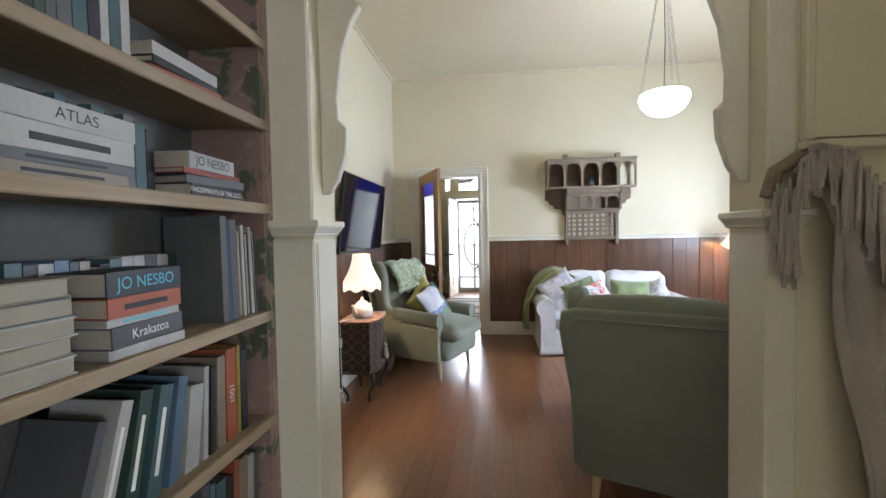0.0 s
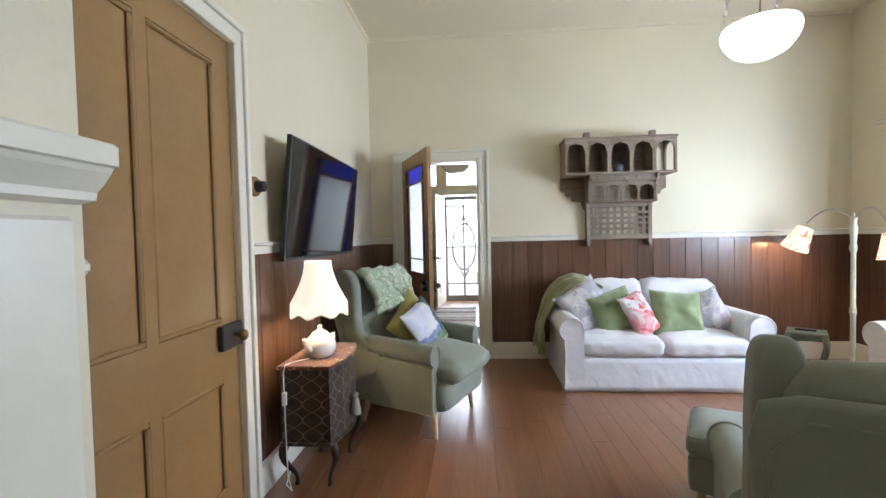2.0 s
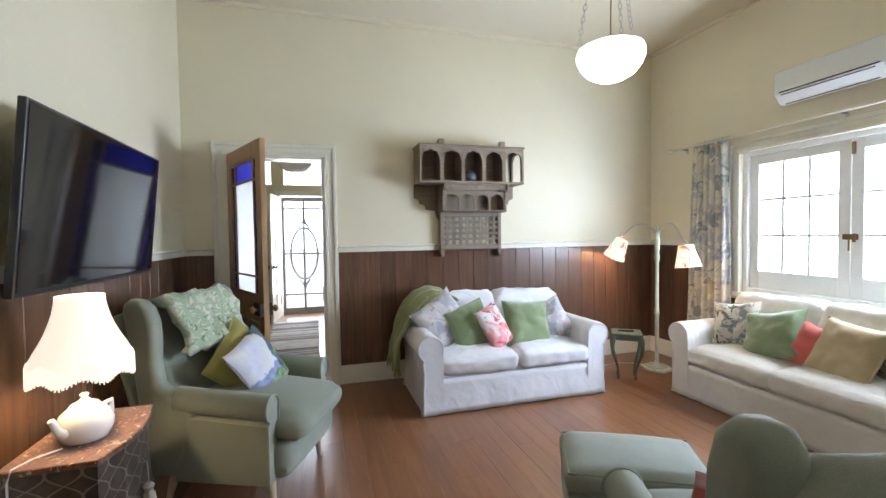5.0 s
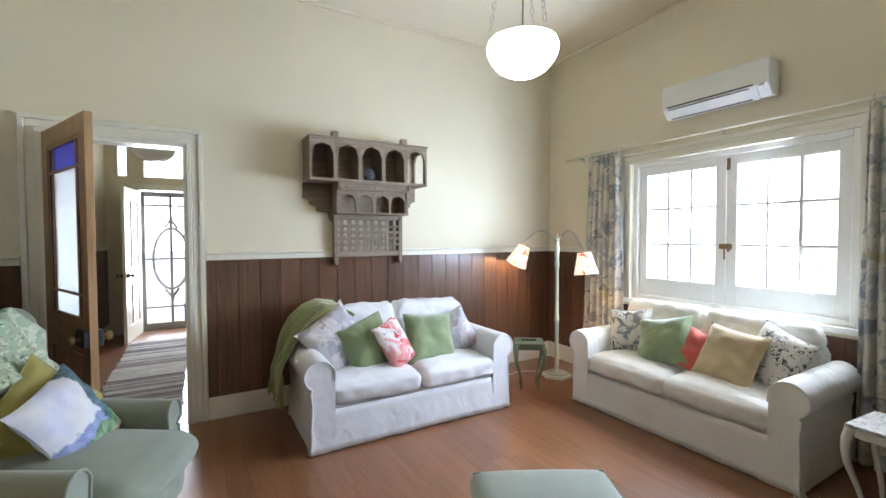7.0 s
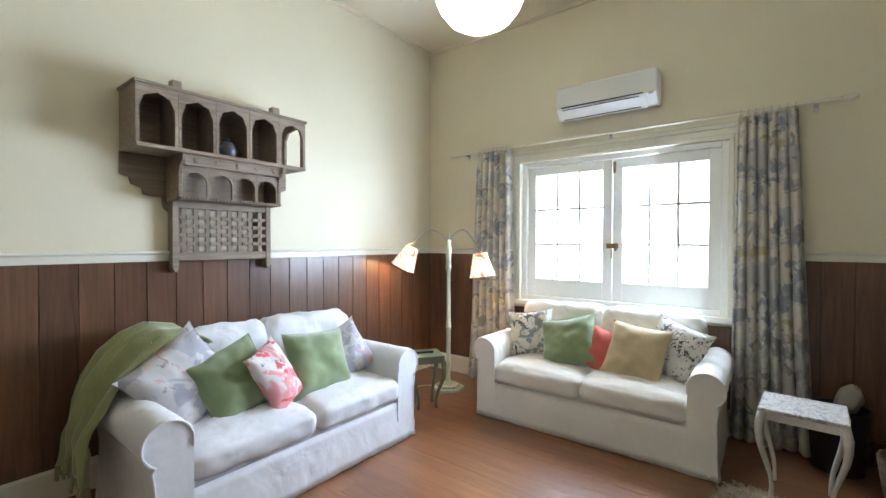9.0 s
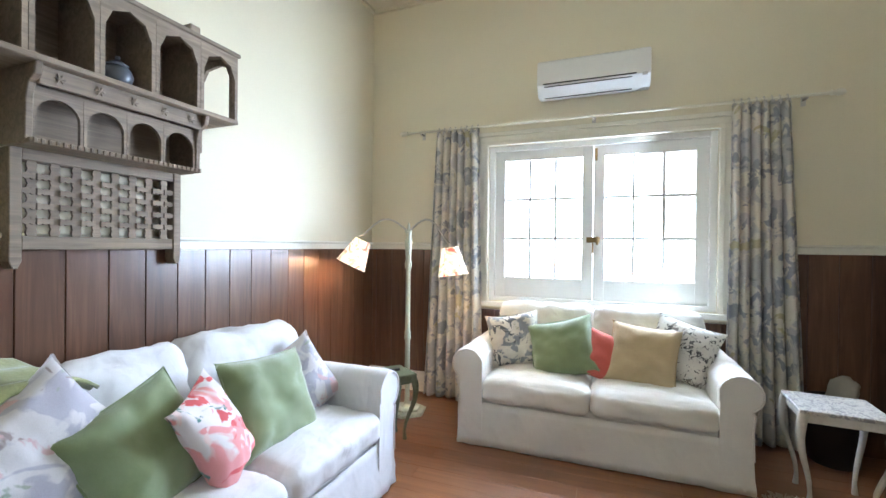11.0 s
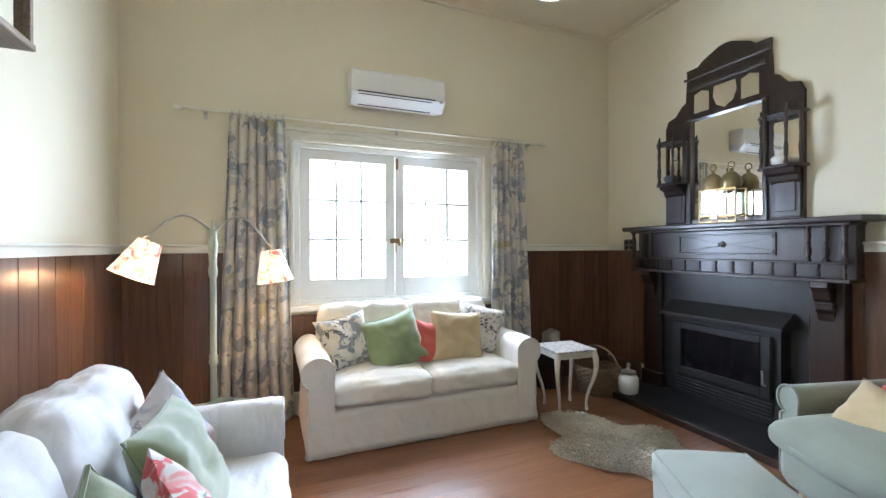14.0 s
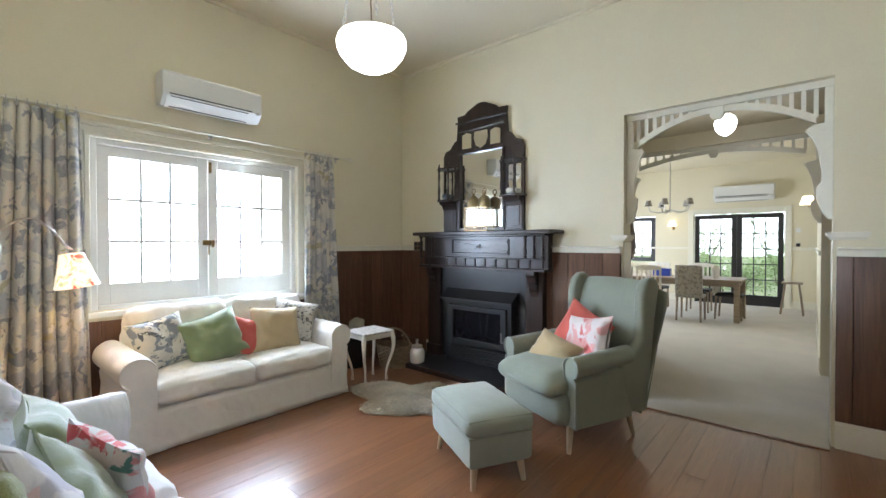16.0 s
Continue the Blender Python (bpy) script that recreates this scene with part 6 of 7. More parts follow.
lobe = shape("lattice_lobe", lobe, GREYWOOD)
for k in range(9):
    for q in range(4):
        o = new("lattice_lobe", lobe)
        o.parent = wc
        o.matrix_basis = pose(1.445 + PITCH * k if 0 < k < 8 else (1.462 if k == 0 else 2.048), 7.634, 1.40 + RISE * (q + 1))
jar = thing("lidded_jar", "small blue-grey stoneware jar in the cabinet", "jar", pose(1.715, 7.50, 2.058))
bm = bmesh.new()
lathe(bm, [(0.03, 0), (0.05, 0.015), (0.06, 0.045), (0.052, 0.075), (0.036, 0.09)], 0, 0, 20)
part("body", bm, CLAY, jar, "", True)
bm = bmesh.new()
lathe(bm, [(0.04, 0.09), (0.042, 0.097), (0.02, 0.112), (0.008, 0.118), (0.011, 0.13), (0.004, 0.137)], 0, 0, 20)
part("lid", bm, CLAY, jar, "", True)


# fireplace -------------------------------------------------------------------
FC = 2.825
fp = thing("fireplace", "dark mahogany fire surround with a black wood stove", "fireplace")


def spindle(x, y, z0, z1, name, parent, r=0.014, mat=None):
    h = z1 - z0
    bm = bmesh.new()
    lathe(bm, [(r, 0), (r, 0.06 * h), (0.6 * r, 0.1 * h), (0.9 * r, 0.2 * h), (1.05 * r, 0.34 * h), (0.55 * r, 0.48 * h), (0.9 * r, 0.52 * h), (0.55 * r, 0.56 * h), (0.9 * r, 0.74 * h), (0.6 * r, 0.9 * h), (r, 0.94 * h), (r, h)], x, y, 10, z0)
    part(name, bm, mat or DARKOAK, parent, "", True)


bm = bmesh.new()
prism(bm, [(FC - 0.985, YS), (FC + 0.985, YS), (FC + 0.985, YS + 0.12), (FC + 0.94, YS + 0.235), (FC - 0.94, YS + 0.235), (FC - 0.985, YS + 0.12)], 1.535, 1.575, "z", 0.010, 2)
part("mantel_shelf", bm, DARKOAK, fp)
bm = bmesh.new()
box(bm, FC - 0.86, FC + 0.86, YS, YS + 0.10, 1.16, 1.515, 0.004)
box(bm, FC - 0.87, FC + 0.87, YS, YS + 0.20, 1.515, 1.535, 0.004)
part("frieze", bm, DARKOAK, fp)
bm = bmesh.new()
for b in ((-0.40, 0.40, 1.47, 1.485), (-0.40, 0.40, 1.315, 1.33), (-0.40, -0.385, 1.33, 1.47), (0.385, 0.40, 1.33, 1.47)):
    box(bm, FC + b[0], FC + b[1], YS + 0.10, YS + 0.112, b[2], b[3], 0.003)
for s in (-1, 1):
    for d in (-1, 1):
        prism(bm, [(FC + s * 0.38, 1.40 + d * 0.066), (FC + s * 0.38, 1.40 + d * 0.045), (FC + s * 0.03, 1.40), (FC + s * 0.03, 1.40 + d * 0.012)], YS + 0.10, YS + 0.11, "y")
lathe_b = bmesh.new()
lathe(lathe_b, [(0.025, 0), (0.025, 0.008), (0.01, 0.014)], 0, 0, 14)
bmesh.ops.transform(lathe_b, matrix=pose(FC, YS + 0.10, 1.40, -90), verts=lathe_b.verts[:])
join(bm, lathe_b)
part("carved_panel", bm, DARKOAK, fp, "carved rays in a framed panel")
bm = bmesh.new()
box(bm, FC - 0.87, FC + 0.87, YS, YS + 0.20, 1.145, 1.172, 0.005)
part("gallery_shelf", bm, DARKOAK, fp)
bm = bmesh.new()
box(bm, FC - 0.86, FC + 0.86, YS + 0.175, YS + 0.195, 1.265, 1.282, 0.004)
part("gallery_rail", bm, DARKOAK, fp)
for k in range(13):
    spindle(FC - 0.84 + 0.14 * k, YS + 0.185, 1.172, 1.265, "gallery_spindle", fp, 0.011)
for s in (-1, 1):
    for q in (0.84, 0.74, 0.64):
        spindle(FC + s * q, YS + 0.185, 1.282, 1.515, "column_spindle", fp, 0.019)
    spindle(FC + s * 0.845, YS + 0.06, 1.172, 1.515, "column_spindle", fp, 0.019)
    bm = bmesh.new()
    box(bm, FC + s * 0.70 - 0.10, FC + s * 0.70 + 0.10, YS, YS + 0.10, 0.0, 1.145, 0.006)
    box(bm, FC + s * 0.70 - 0.115, FC + s * 0.70 + 0.115, YS, YS + 0.12, 0.0, 0.18, 0.006)
    part("pilaster", bm, DARKOAK, fp)
    bm = bmesh.new()
    prism(bm, [(YS + 0.10, 1.145), (YS + 0.19, 1.145), (YS + 0.195, 1.11), (YS + 0.17, 1.075), (YS + 0.16, 1.03), (YS + 0.135, 1.01), (YS + 0.13, 0.96), (YS + 0.11, 0.93), (YS + 0.10, 0.88)], FC + s * 0.70 - 0.05, FC + s * 0.70 + 0.05, "x", 0.006, 2)
    for z in (1.09, 1.045, 1.0, 0.955):
        box(bm, FC + s * 0.70 - 0.058, FC + s * 0.70 + 0.058, YS + 0.10, YS + 0.165 - (1.09 - z) * 0.3, z - 0.008, z + 0.008, 0.004)
    part("corbel", bm, DARKOAK, fp, "carved scroll corbel")
for x0, x1, z0, z1 in ((-0.60, 0.60, 0.88, 1.145), (-0.60, -0.47, 0.06, 0.88), (0.47, 0.60, 0.06, 0.88)):
    part("slate_slab", boxes((FC + x0, FC + x1, YS, YS + 0.06, z0, z1)), SLATE, fp, "black slate surround")
st = part("stove", boxes((FC - 0.45, FC + 0.45, YS, YS + 0.14, 0.06, 0.78)), IRON, fp, "black iron wood stove")
bm = bmesh.new()
prism(bm, [(YS + 0.06, 0.90), (YS + 0.075, 0.90), (YS + 0.22, 0.80), (YS + 0.22, 0.775), (YS + 0.06, 0.775)], FC - 0.50, FC + 0.50, "x", 0.004, 1)
part("hood", bm, IRON, st)
bm = bmesh.new()
for b in ((-0.40, -0.33, 0.26, 0.72), (0.33, 0.40, 0.26, 0.72), (-0.33, 0.33, 0.66, 0.72), (-0.33, 0.33, 0.26, 0.33)):
    box(bm, FC + b[0], FC + b[1], YS + 0.14, YS + 0.175, b[2], b[3], 0.005)
part("stove_door", bm, IRON, st)
part("stove_glass", boxes((FC - 0.33, FC + 0.33, YS + 0.145, YS + 0.15, 0.33, 0.66)), SCREEN, st, "sooty stove glass")
bm = bmesh.new()
tube(bm, [(FC - 0.365, YS + 0.175, 0.36), (FC - 0.365, YS + 0.205, 0.37), (FC - 0.365, YS + 0.21, 0.47)], 0.009, 8)
part("stove_handle", bm, STEEL, st, "worn steel handle")
bm = bmesh.new()
for k in range(5):
    box(bm, FC - 0.40, FC + 0.40, YS + 0.14, YS + 0.155, 0.10 + 0.028 * k, 0.115 + 0.028 * k, 0.003)
part("vent_louvre", bm, IRON, st)
bm = bmesh.new()
box(bm, FC - 0.92, FC + 0.90, YS + 0.002, YS + 0.60, 0.0, 0.05, 0.008, 2)
part("hearth", bm, SLATE, fp, "raised black slate hearth")
bm = bmesh.new()
box(bm, FC - 0.93, FC + 0.91, YS + 0.60, YS + 0.635, 0.0, 0.055, 0.006, 2)
part("hearth_edge", bm, DARKOAK, fp, "dark timber hearth edging")

om = thing("overmantel", "dark mahogany overmantel mirror with turned spindles", "overmantel")
OC, OB = 2.85, 1.576
bm = bmesh.new()
half = [(0.565, OB), (0.565, 2.50), (0.54, 2.56), (0.46, 2.585), (0.40, 2.66), (0.36, 2.68), (0.345, 2.90), (0.35, 2.96), (0.24, 2.965), (0.20, 3.0), (0.05, 3.065), (0.0, 3.07)]
outer = half + [(-x, z) for x, z in half[::-1][1:]]
hole = (0.30, 1.63, 2.50)
# the back board in strips round the mirror
for pts in ([(x, z) for x, z in outer if z >= 2.5] , ):
    prism(bm, [(OC + x, z) for x, z in pts], YS + 0.004, YS + 0.04, "y", 0.004, 1)
for s in (-1, 1):
    lo, hi = sorted((OC + s * 0.30, OC + s * 0.565))
    part("side_board", boxes((lo, hi, YS + 0.004, YS + 0.04, OB, 2.50)), DARKOAK, om)
part("base_rail", boxes((OC - 0.30, OC + 0.30, YS + 0.004, YS + 0.04, OB, 1.62)), DARKOAK, om)
part("back_board", bm, DARKOAK, om)
part("mirror", boxes((OC - 0.30, OC + 0.30, YS + 0.018, YS + 0.026, 1.62, 2.50)), MIRROR, om, "silvered mirror plate")
for x0, x1, zt in ((-0.27, -0.135, 0), (0.135, 0.27, 0)):
    bm = bmesh.new()
    prism(bm, [(OC + x0, 2.56), (OC + x1, 2.56), (OC + x1, 2.72), (OC + (x0 + x1) / 2, 2.745), (OC + x0, 2.72)], YS + 0.04, YS + 0.043, "y")
    part("small_mirror", bm, MIRROR, om, "small mirror pane")
bm = bmesh.new()
prism(bm, [(OC - 0.09, 2.74), (OC - 0.10, 2.66), (OC - 0.07, 2.58), (OC, 2.54), (OC + 0.07, 2.58), (OC + 0.10, 2.66), (OC + 0.09, 2.74)], YS + 0.04, YS + 0.043, "y")
part("shield_mirror", bm, MIRROR, om, "shield shaped mirror pane")
bm = bmesh.new()
for b in ((-0.33, 0.33, 2.50, 2.53), (-0.33, 0.33, 2.765, 2.80), (-0.36, 0.36, 2.865, 2.885)):
    box(bm, OC + b[0], OC + b[1], YS + 0.04, YS + 0.065, b[2], b[3], 0.006, 2)
for s in (-1, 1):
    box(bm, OC + s * 0.315 - 0.018, OC + s * 0.315 + 0.018, YS + 0.04, YS + 0.058, OB, 2.50, 0.005)
part("moulding", bm, DARKOAK, om)
for s in (-1, 1):
    c = OC + s * 0.455
    bm = bmesh.new()
    box(bm, c - 0.10, c + 0.10, YS + 0.04, YS + 0.055, OB + 0.02, 1.90, 0.005)
    box(bm, c - 0.07, c + 0.07, YS + 0.055, YS + 0.062, OB + 0.06, 1.86, 0.004)
    part("side_panel", bm, DARKOAK, om)
    part("side_mirror", boxes((c - 0.085, c + 0.085, YS + 0.04, YS + 0.044, 1.97, 2.30)), MIRROR, om, "narrow mirror behind the spindles")
    bm = bmesh.new()
    prism(bm, [(c - 0.15, YS + 0.04), (c + 0.15, YS + 0.04), (c + 0.15, YS + 0.12), (c + 0.08, YS + 0.19), (c - 0.08, YS + 0.19), (c - 0.15, YS + 0.12)], 1.945, 1.965, "z", 0.004, 1)
    part("bracket_shelf", bm, DARKOAK, om)
    bm = bmesh.new()
    prism(bm, [(YS + 0.055, 1.945), (YS + 0.15, 1.945), (YS + 0.13, 1.91), (YS + 0.09, 1.895), (YS + 0.075, 1.86), (YS + 0.055, 1.84)], c - 0.10, c + 0.10, "x", 0.006, 2)
    part("shelf_bracket", bm, DARKOAK, om)
    bm = bmesh.new()
    prism(bm, [(c - 0.15, YS + 0.04), (c + 0.15, YS + 0.04), (c + 0.15, YS + 0.12), (c + 0.08, YS + 0.19), (c - 0.08, YS + 0.19), (c - 0.15, YS + 0.12)], 2.33, 2.345, "z", 0.004, 1)
    part("canopy_shelf", bm, DARKOAK, om)
    for dx, dy in ((-0.13, 0.11), (-0.07, 0.17), (0.07, 0.17), (0.13, 0.11)):
        spindle(c + dx, YS + dy, 1.965, 2.33, "spindle", om, 0.014)
        bm = bmesh.new()
        lathe(bm, [(0.006, 0), (0.012, 0.012), (0.006, 0.024), (0.009, 0.034), (0.002, 0.05)], c + dx, YS + dy, 10, 2.345)
        part("finial", bm, DARKOAK, om, "", True)
for x, mat, lab in ((OC - 0.455, PORCELAIN, "white china bowl on the bracket shelf"), (OC + 0.455, CLAY, "small dark pot on the bracket shelf")):
    o = thing("ornament", lab, "ornament", pose(x, YS + 0.11, 1.965))
    bm = bmesh.new()
    lathe(bm, [(0.03, 0), (0.055, 0.02), (0.06, 0.05), (0.045, 0.07), (0.01, 0.075)], 0, 0, 16)
    part("body", bm, mat, o, "", True)
DOMEBRASS = paint("dull_gilt_metal", (0.34, 0.27, 0.14), 0.4, 0.15, 60, 0.1, 8, 0.7)
CLEAR = glass("clear_ornament_glass", (0.93, 0.96, 0.93), 0.02)
gl = thing("glass_lantern", "brass framed glass lantern with two domes on the mantel", "lantern", pose(OC - 0.04, YS + 0.13, 1.576))
bm = bmesh.new()
for x in (-0.15, 0.0, 0.15):
    for y in (-0.06, 0.06):
        box(bm, x - 0.005, x + 0.005, y - 0.005, y + 0.005, 0, 0.27)
for z in (0, 0.05, 0.26):
    for y in (-0.06, 0.06):
        box(bm, -0.155, 0.155, y - 0.005, y + 0.005, z, z + 0.012)
    for x in (-0.15, 0.15):
        box(bm, x - 0.005, x + 0.005, -0.06, 0.06, z, z + 0.012)
part("metal_frame", bm, BRASS, gl, "aged brass frame")
bm = bmesh.new()
for y in (-0.058, 0.056):
    box(bm, -0.145, 0.145, y, y + 0.002, 0.06, 0.26)
p = part("glass_side", bm, CLEAR, gl, "clear glass sides")
p.visible_shadow = False
for x in (-0.075, 0.075):
    bm = bmesh.new()
    lathe(bm, [(0.07, 0.27), (0.075, 0.32), (0.062, 0.37), (0.03, 0.40), (0.012, 0.408)], x, 0, 18)
    part("dome", bm, DOMEBRASS, gl, "dull brass domed top", True)
    bm = bmesh.new()
    lathe(bm, [(0.012, 0.405), (0.016, 0.418), (0.008, 0.43)], x, 0, 14)
    tube(bm, [(x + 0.026 * math.cos(2 * math.pi * q / 16), 0, 0.456 + 0.026 * math.sin(2 * math.pi * q / 16)) for q in range(17)], 0.005, 6)
    part("finial", bm, BRASS, gl, "brass finial", True)
so = thing("wall_socket", "dark double switch plate beside the mantel", "switch", pose(3.86, YS + 0.024, 1.40))
bm = bmesh.new()
box(bm, -0.075, 0.075, 0, 0.02, -0.06, 0.06, 0.004)
part("plate", bm, WICKER, so)
for x in (-0.035, 0.035):
    for z in (-0.028, 0.028):
        bm = bmesh.new()
        lathe(bm, [(0.02, 0), (0.022, 0.01), (0.014, 0.024)], 0, 0, 14)
        part("switch_knob", bm, DARKPLASTIC, so, "", True, pose(x, 0.02, z, -90))

# hearth side things
bk = thing("basket", "woven wicker basket with a hoop handle", "basket", pose(3.66, 3.80, 0.0, 0, 0, 20))
bm = bmesh.new()
for k in range(13):
    f = k / 12
    r = 0.14 + 0.035 * f
    tube(bm, [(r * 1.2 * math.cos(2 * math.pi * i / 28), r * math.sin(2 * math.pi * i / 28), 0.012 + 0.02 * k + 0.004 * (1 if (i + k) % 2 else -1)) for i in range(29)], 0.011, 5)
lathe(bm, [(0.13, 0.004), (0.135, 0.012)], 0, 0, 20)
part("weave", bm, WICKER, bk)
bm = bmesh.new()
tube(bm, [(0.20 * math.cos(math.pi * i / 16), 0, 0.24 + 0.20 * math.sin(math.pi * i / 16)) for i in range(17)], 0.011, 8)
part("handle", bm, WICKER, bk, "bent cane handle")
jr = thing("glass_jar", "glass storage jar with a cream content and lid", "jar", pose(3.42, 3.66, 0.05))
bm = bmesh.new()
lathe(bm, [(0.07, 0), (0.085, 0.015), (0.09, 0.09), (0.085, 0.15), (0.06, 0.175)], 0, 0, 20)
part("body", bm, PORCELAIN, jr, "", True)
bm = bmesh.new()
lathe(bm, [(0.062, 0.175), (0.065, 0.20), (0.02, 0.215), (0.012, 0.235), (0.018, 0.26), (0.004, 0.275)], 0, 0, 16)
part("lid", bm, STEEL, jr, "", True)
lb = thing("log_bucket", "dark metal bucket with a pale cloth", "bucket", pose(4.0, 4.12, 0))
bm = bmesh.new()
lathe(bm, [(0.12, 0), (0.13, 0.01), (0.16, 0.40), (0.165, 0.41), (0.155, 0.41), (0.13, 0.06), (0.01, 0.05)], 0, 0, 24)
part("pail", bm, IRON, lb, "", True)
bm = bmesh.new()
softbox(bm, 0.20, 0.10, 0.16, 0.04, 6, 0.02, 0.01, 0.02, 14, pose(0.02, -0.05, 0.46, 20, 15, 0), 4)
part("cloth", bm, PAPER, lb, "crumpled pale cloth", True)

# passage: bookcase with books, hung throw and ceiling light --------------------------
PEEL = printed("peeling_pink_green_paint", (0.30, 0.20, 0.17), [((0.10, 0.115, 0.07), 0.7, 0.55), ((0.36, 0.27, 0.22), 1.6, 0.58)], 7, 0.8, 0.6)
BX0, BX1, BY0, BY1 = PW + 0.004, -0.30, PS + 0.06, 2.905
SHELVES = (0.145, 0.51, 0.86, 1.214, 1.57, 1.846, 2.112, 2.39)
bcs = thing("bookcase", "built-in pine bookcase crowded with books", "bookcase")
part("back_panel", boxes((BX0, BX0 + 0.012, BY0, BY1, 0.0, 2.6)), paint("dull_grey_back", (0.10, 0.095, 0.085), 0.8, 0.15, 40, 0.1), bcs, "dull grey back panel")
part("end_panel", boxes((BX0 + 0.012, BX1 - 0.01, BY1 - 0.02, BY1, 0.0, 2.6)), PEEL, bcs, "end panel with peeling pink and green paint")
part("end_panel", boxes((BX0 + 0.012, BX1 - 0.01, BY0, BY0 + 0.02, 0.0, 2.6)), PEEL, bcs, "end panel with peeling pink and green paint")
part("face_stile", boxes((BX1 - 0.055, BX1 - 0.008, BY1, 2.943, 0.0, 2.6)), PEEL, bcs, "upright stile with peeling paint")
for z in SHELVES:
    bm = bmesh.new()
    box(bm, BX0 + 0.012, BX1 - 0.012, BY0 + 0.02, BY1 - 0.02, z - 0.022, z)
    sh = part("shelf_board", bm, SHELFPINE, bcs)
    bm = bmesh.new()
    box(bm, BX1 - 0.012, BX1 + 0.006, BY0, BY1, z - 0.034, z + 0.001, 0.005, 2)
    part("nosing", bm, SHELFPINE, sh, "rounded pine nosing")

INKS = {}


def ink(c):
    if c not in INKS:
        INKS[c] = paint("book_cloth", c, 0.5, 0.1, 120, 0.15, 12)
    return INKS[c]


def title(words, size, m, material, parent):
    cu = bpy.data.curves.new("title", "FONT")
    cu.body, cu.size, cu.align_x, cu.align_y = words, size, "CENTER", "CENTER"
    tmp = bpy.data.objects.new("title", cu)
    me = bpy.data.meshes.new_from_object(tmp)
    bpy.data.objects.remove(tmp)
    me.materials.append(material)
    o = new("title", me)
    o.parent, o.matrix_basis = parent, m
    return o


FACE = Matrix(((0, 0, 1, 0), (1, 0, 0, 0), (0, 1, 0, 0), (0, 0, 0, 1)))
FACEV = Matrix(((0, 0, 1, 0), (0, 1, 0, 0), (-1, 0, 0, 0), (0, 0, 0, 1)))
WHITEINK, DARKINK, BLUEINK = paint("white_print", (0.7, 0.7, 0.66), 0.6, 0.02), paint("black_print", (0.02, 0.02, 0.02), 0.6, 0.02), paint("blue_print", (0.10, 0.42, 0.55), 0.6, 0.02)


def book(thick, length, depth, colour, m, words="", print_mat=None, size=0.0, flat=True, label="", page_face=False):
    """Lying: local y is the length, z the thickness, the spine at x=0 facing +x. Upright books are turned by the pose."""
    b = thing("book", label or "closed book with a printed cloth cover", "book", m, "books on the bookcase")
    bm = bmesh.new()
    o, i = (-depth, 0.0) if not page_face else (0.0, -depth)
    e = i + (0.003 if page_face else -0.003)
    prism(bm, [(o, 0), (i, 0), (i, thick), (o, thick), (o, thick - 0.003), (e, thick - 0.003), (e, 0.003), (o, 0.003)], -length / 2, length / 2, "y")
    part("cover", bm, ink(colour), b)
    part("page_block", boxes((-depth + 0.004, -0.004, -length / 2 + 0.003, length / 2 - 0.003, 0.003, thick - 0.003)), PAPER, b, "cream page block")
    if words:
        title(words, size or thick * 0.6, pose(0.0012, 0, thick / 2) @ FACE, print_mat, b)
    elif print_mat:
        part("title_bar", boxes((0.0, 0.0012, -length * 0.3, length * 0.28, thick * 0.35, thick * 0.62)), print_mat, b)
    return b


def upright(thick, height, depth, colour, x, y, z, lean=0.0, words="", pm=None, size=0.0, yaw=0.0, label="", pages=False):
    m = pose(x, y, z, 0, 0, yaw) @ pose(0, 0, 0, lean) @ Matrix(((1, 0, 0, 0), (0, 0, 1, 0), (0, -1, 0, height / 2), (0, 0, 0, 1)))
    return book(thick, height, depth, colour, m, words, pm, size, False, label or "upright book on the pine shelf", pages)


GR, DK, WH, TL, BL, OR, RD, TN, YL, GY, DG = (0.09, 0.09, 0.088), (0.015, 0.015, 0.018), (0.36, 0.35, 0.33), (0.045, 0.09, 0.095), (0.08, 0.13, 0.19), (0.30, 0.07, 0.025), (0.22, 0.035, 0.02), (0.21, 0.17, 0.12), (0.30, 0.22, 0.04), (0.07, 0.07, 0.075), (0.025, 0.05, 0.035)
SX = BX1 - 0.02
# shelf at 1.21: magazines, a lying stack in front, spines behind
z = 1.214
y = BY1 - 0.03
for k, (th, hh, c) in enumerate(((0.018, 0.27, GR), (0.014, 0.28, WH), (0.022, 0.26, GY), (0.012, 0.285, WH), (0.02, 0.27, TN), (0.03, 0.30, GY), (0.012, 0.30, BL), (0.025, 0.31, GR))):
    y -= th + 0.004
    upright(th, hh, 0.18, c, SX - 0.01, y, z, 2.5 - k * 0.3, label="thin magazine standing on the shelf", pages=k % 2 == 0)
zz = z
for th, c, w, pm, sz, lab in ((0.022, WH, "", None, 0, "pale paperback at the bottom of a stack"), (0.045, GY, "Krakatoa", WHITEINK, 0.03, "dark paperback with a volcano title"), (0.016, WH, "", BLUEINK, 0, "slim pale paperback in a stack"), (0.042, OR, "", DARKINK, 0, "orange and black paperback in a stack"), (0.052, DK, "JO NESBO", BLUEINK, 0.036, "black thriller on top of the stack")):
    book(th, 0.20 + 0.01 * (th > 0.04), 0.13, c, pose(SX + 0.005, 2.407 + 0.006 * math.sin(th * 300), zz, 0, 0, math.sin(th * 170) * 4), w, pm, sz, label=lab)
    zz += th + 0.001
yy = 2.67
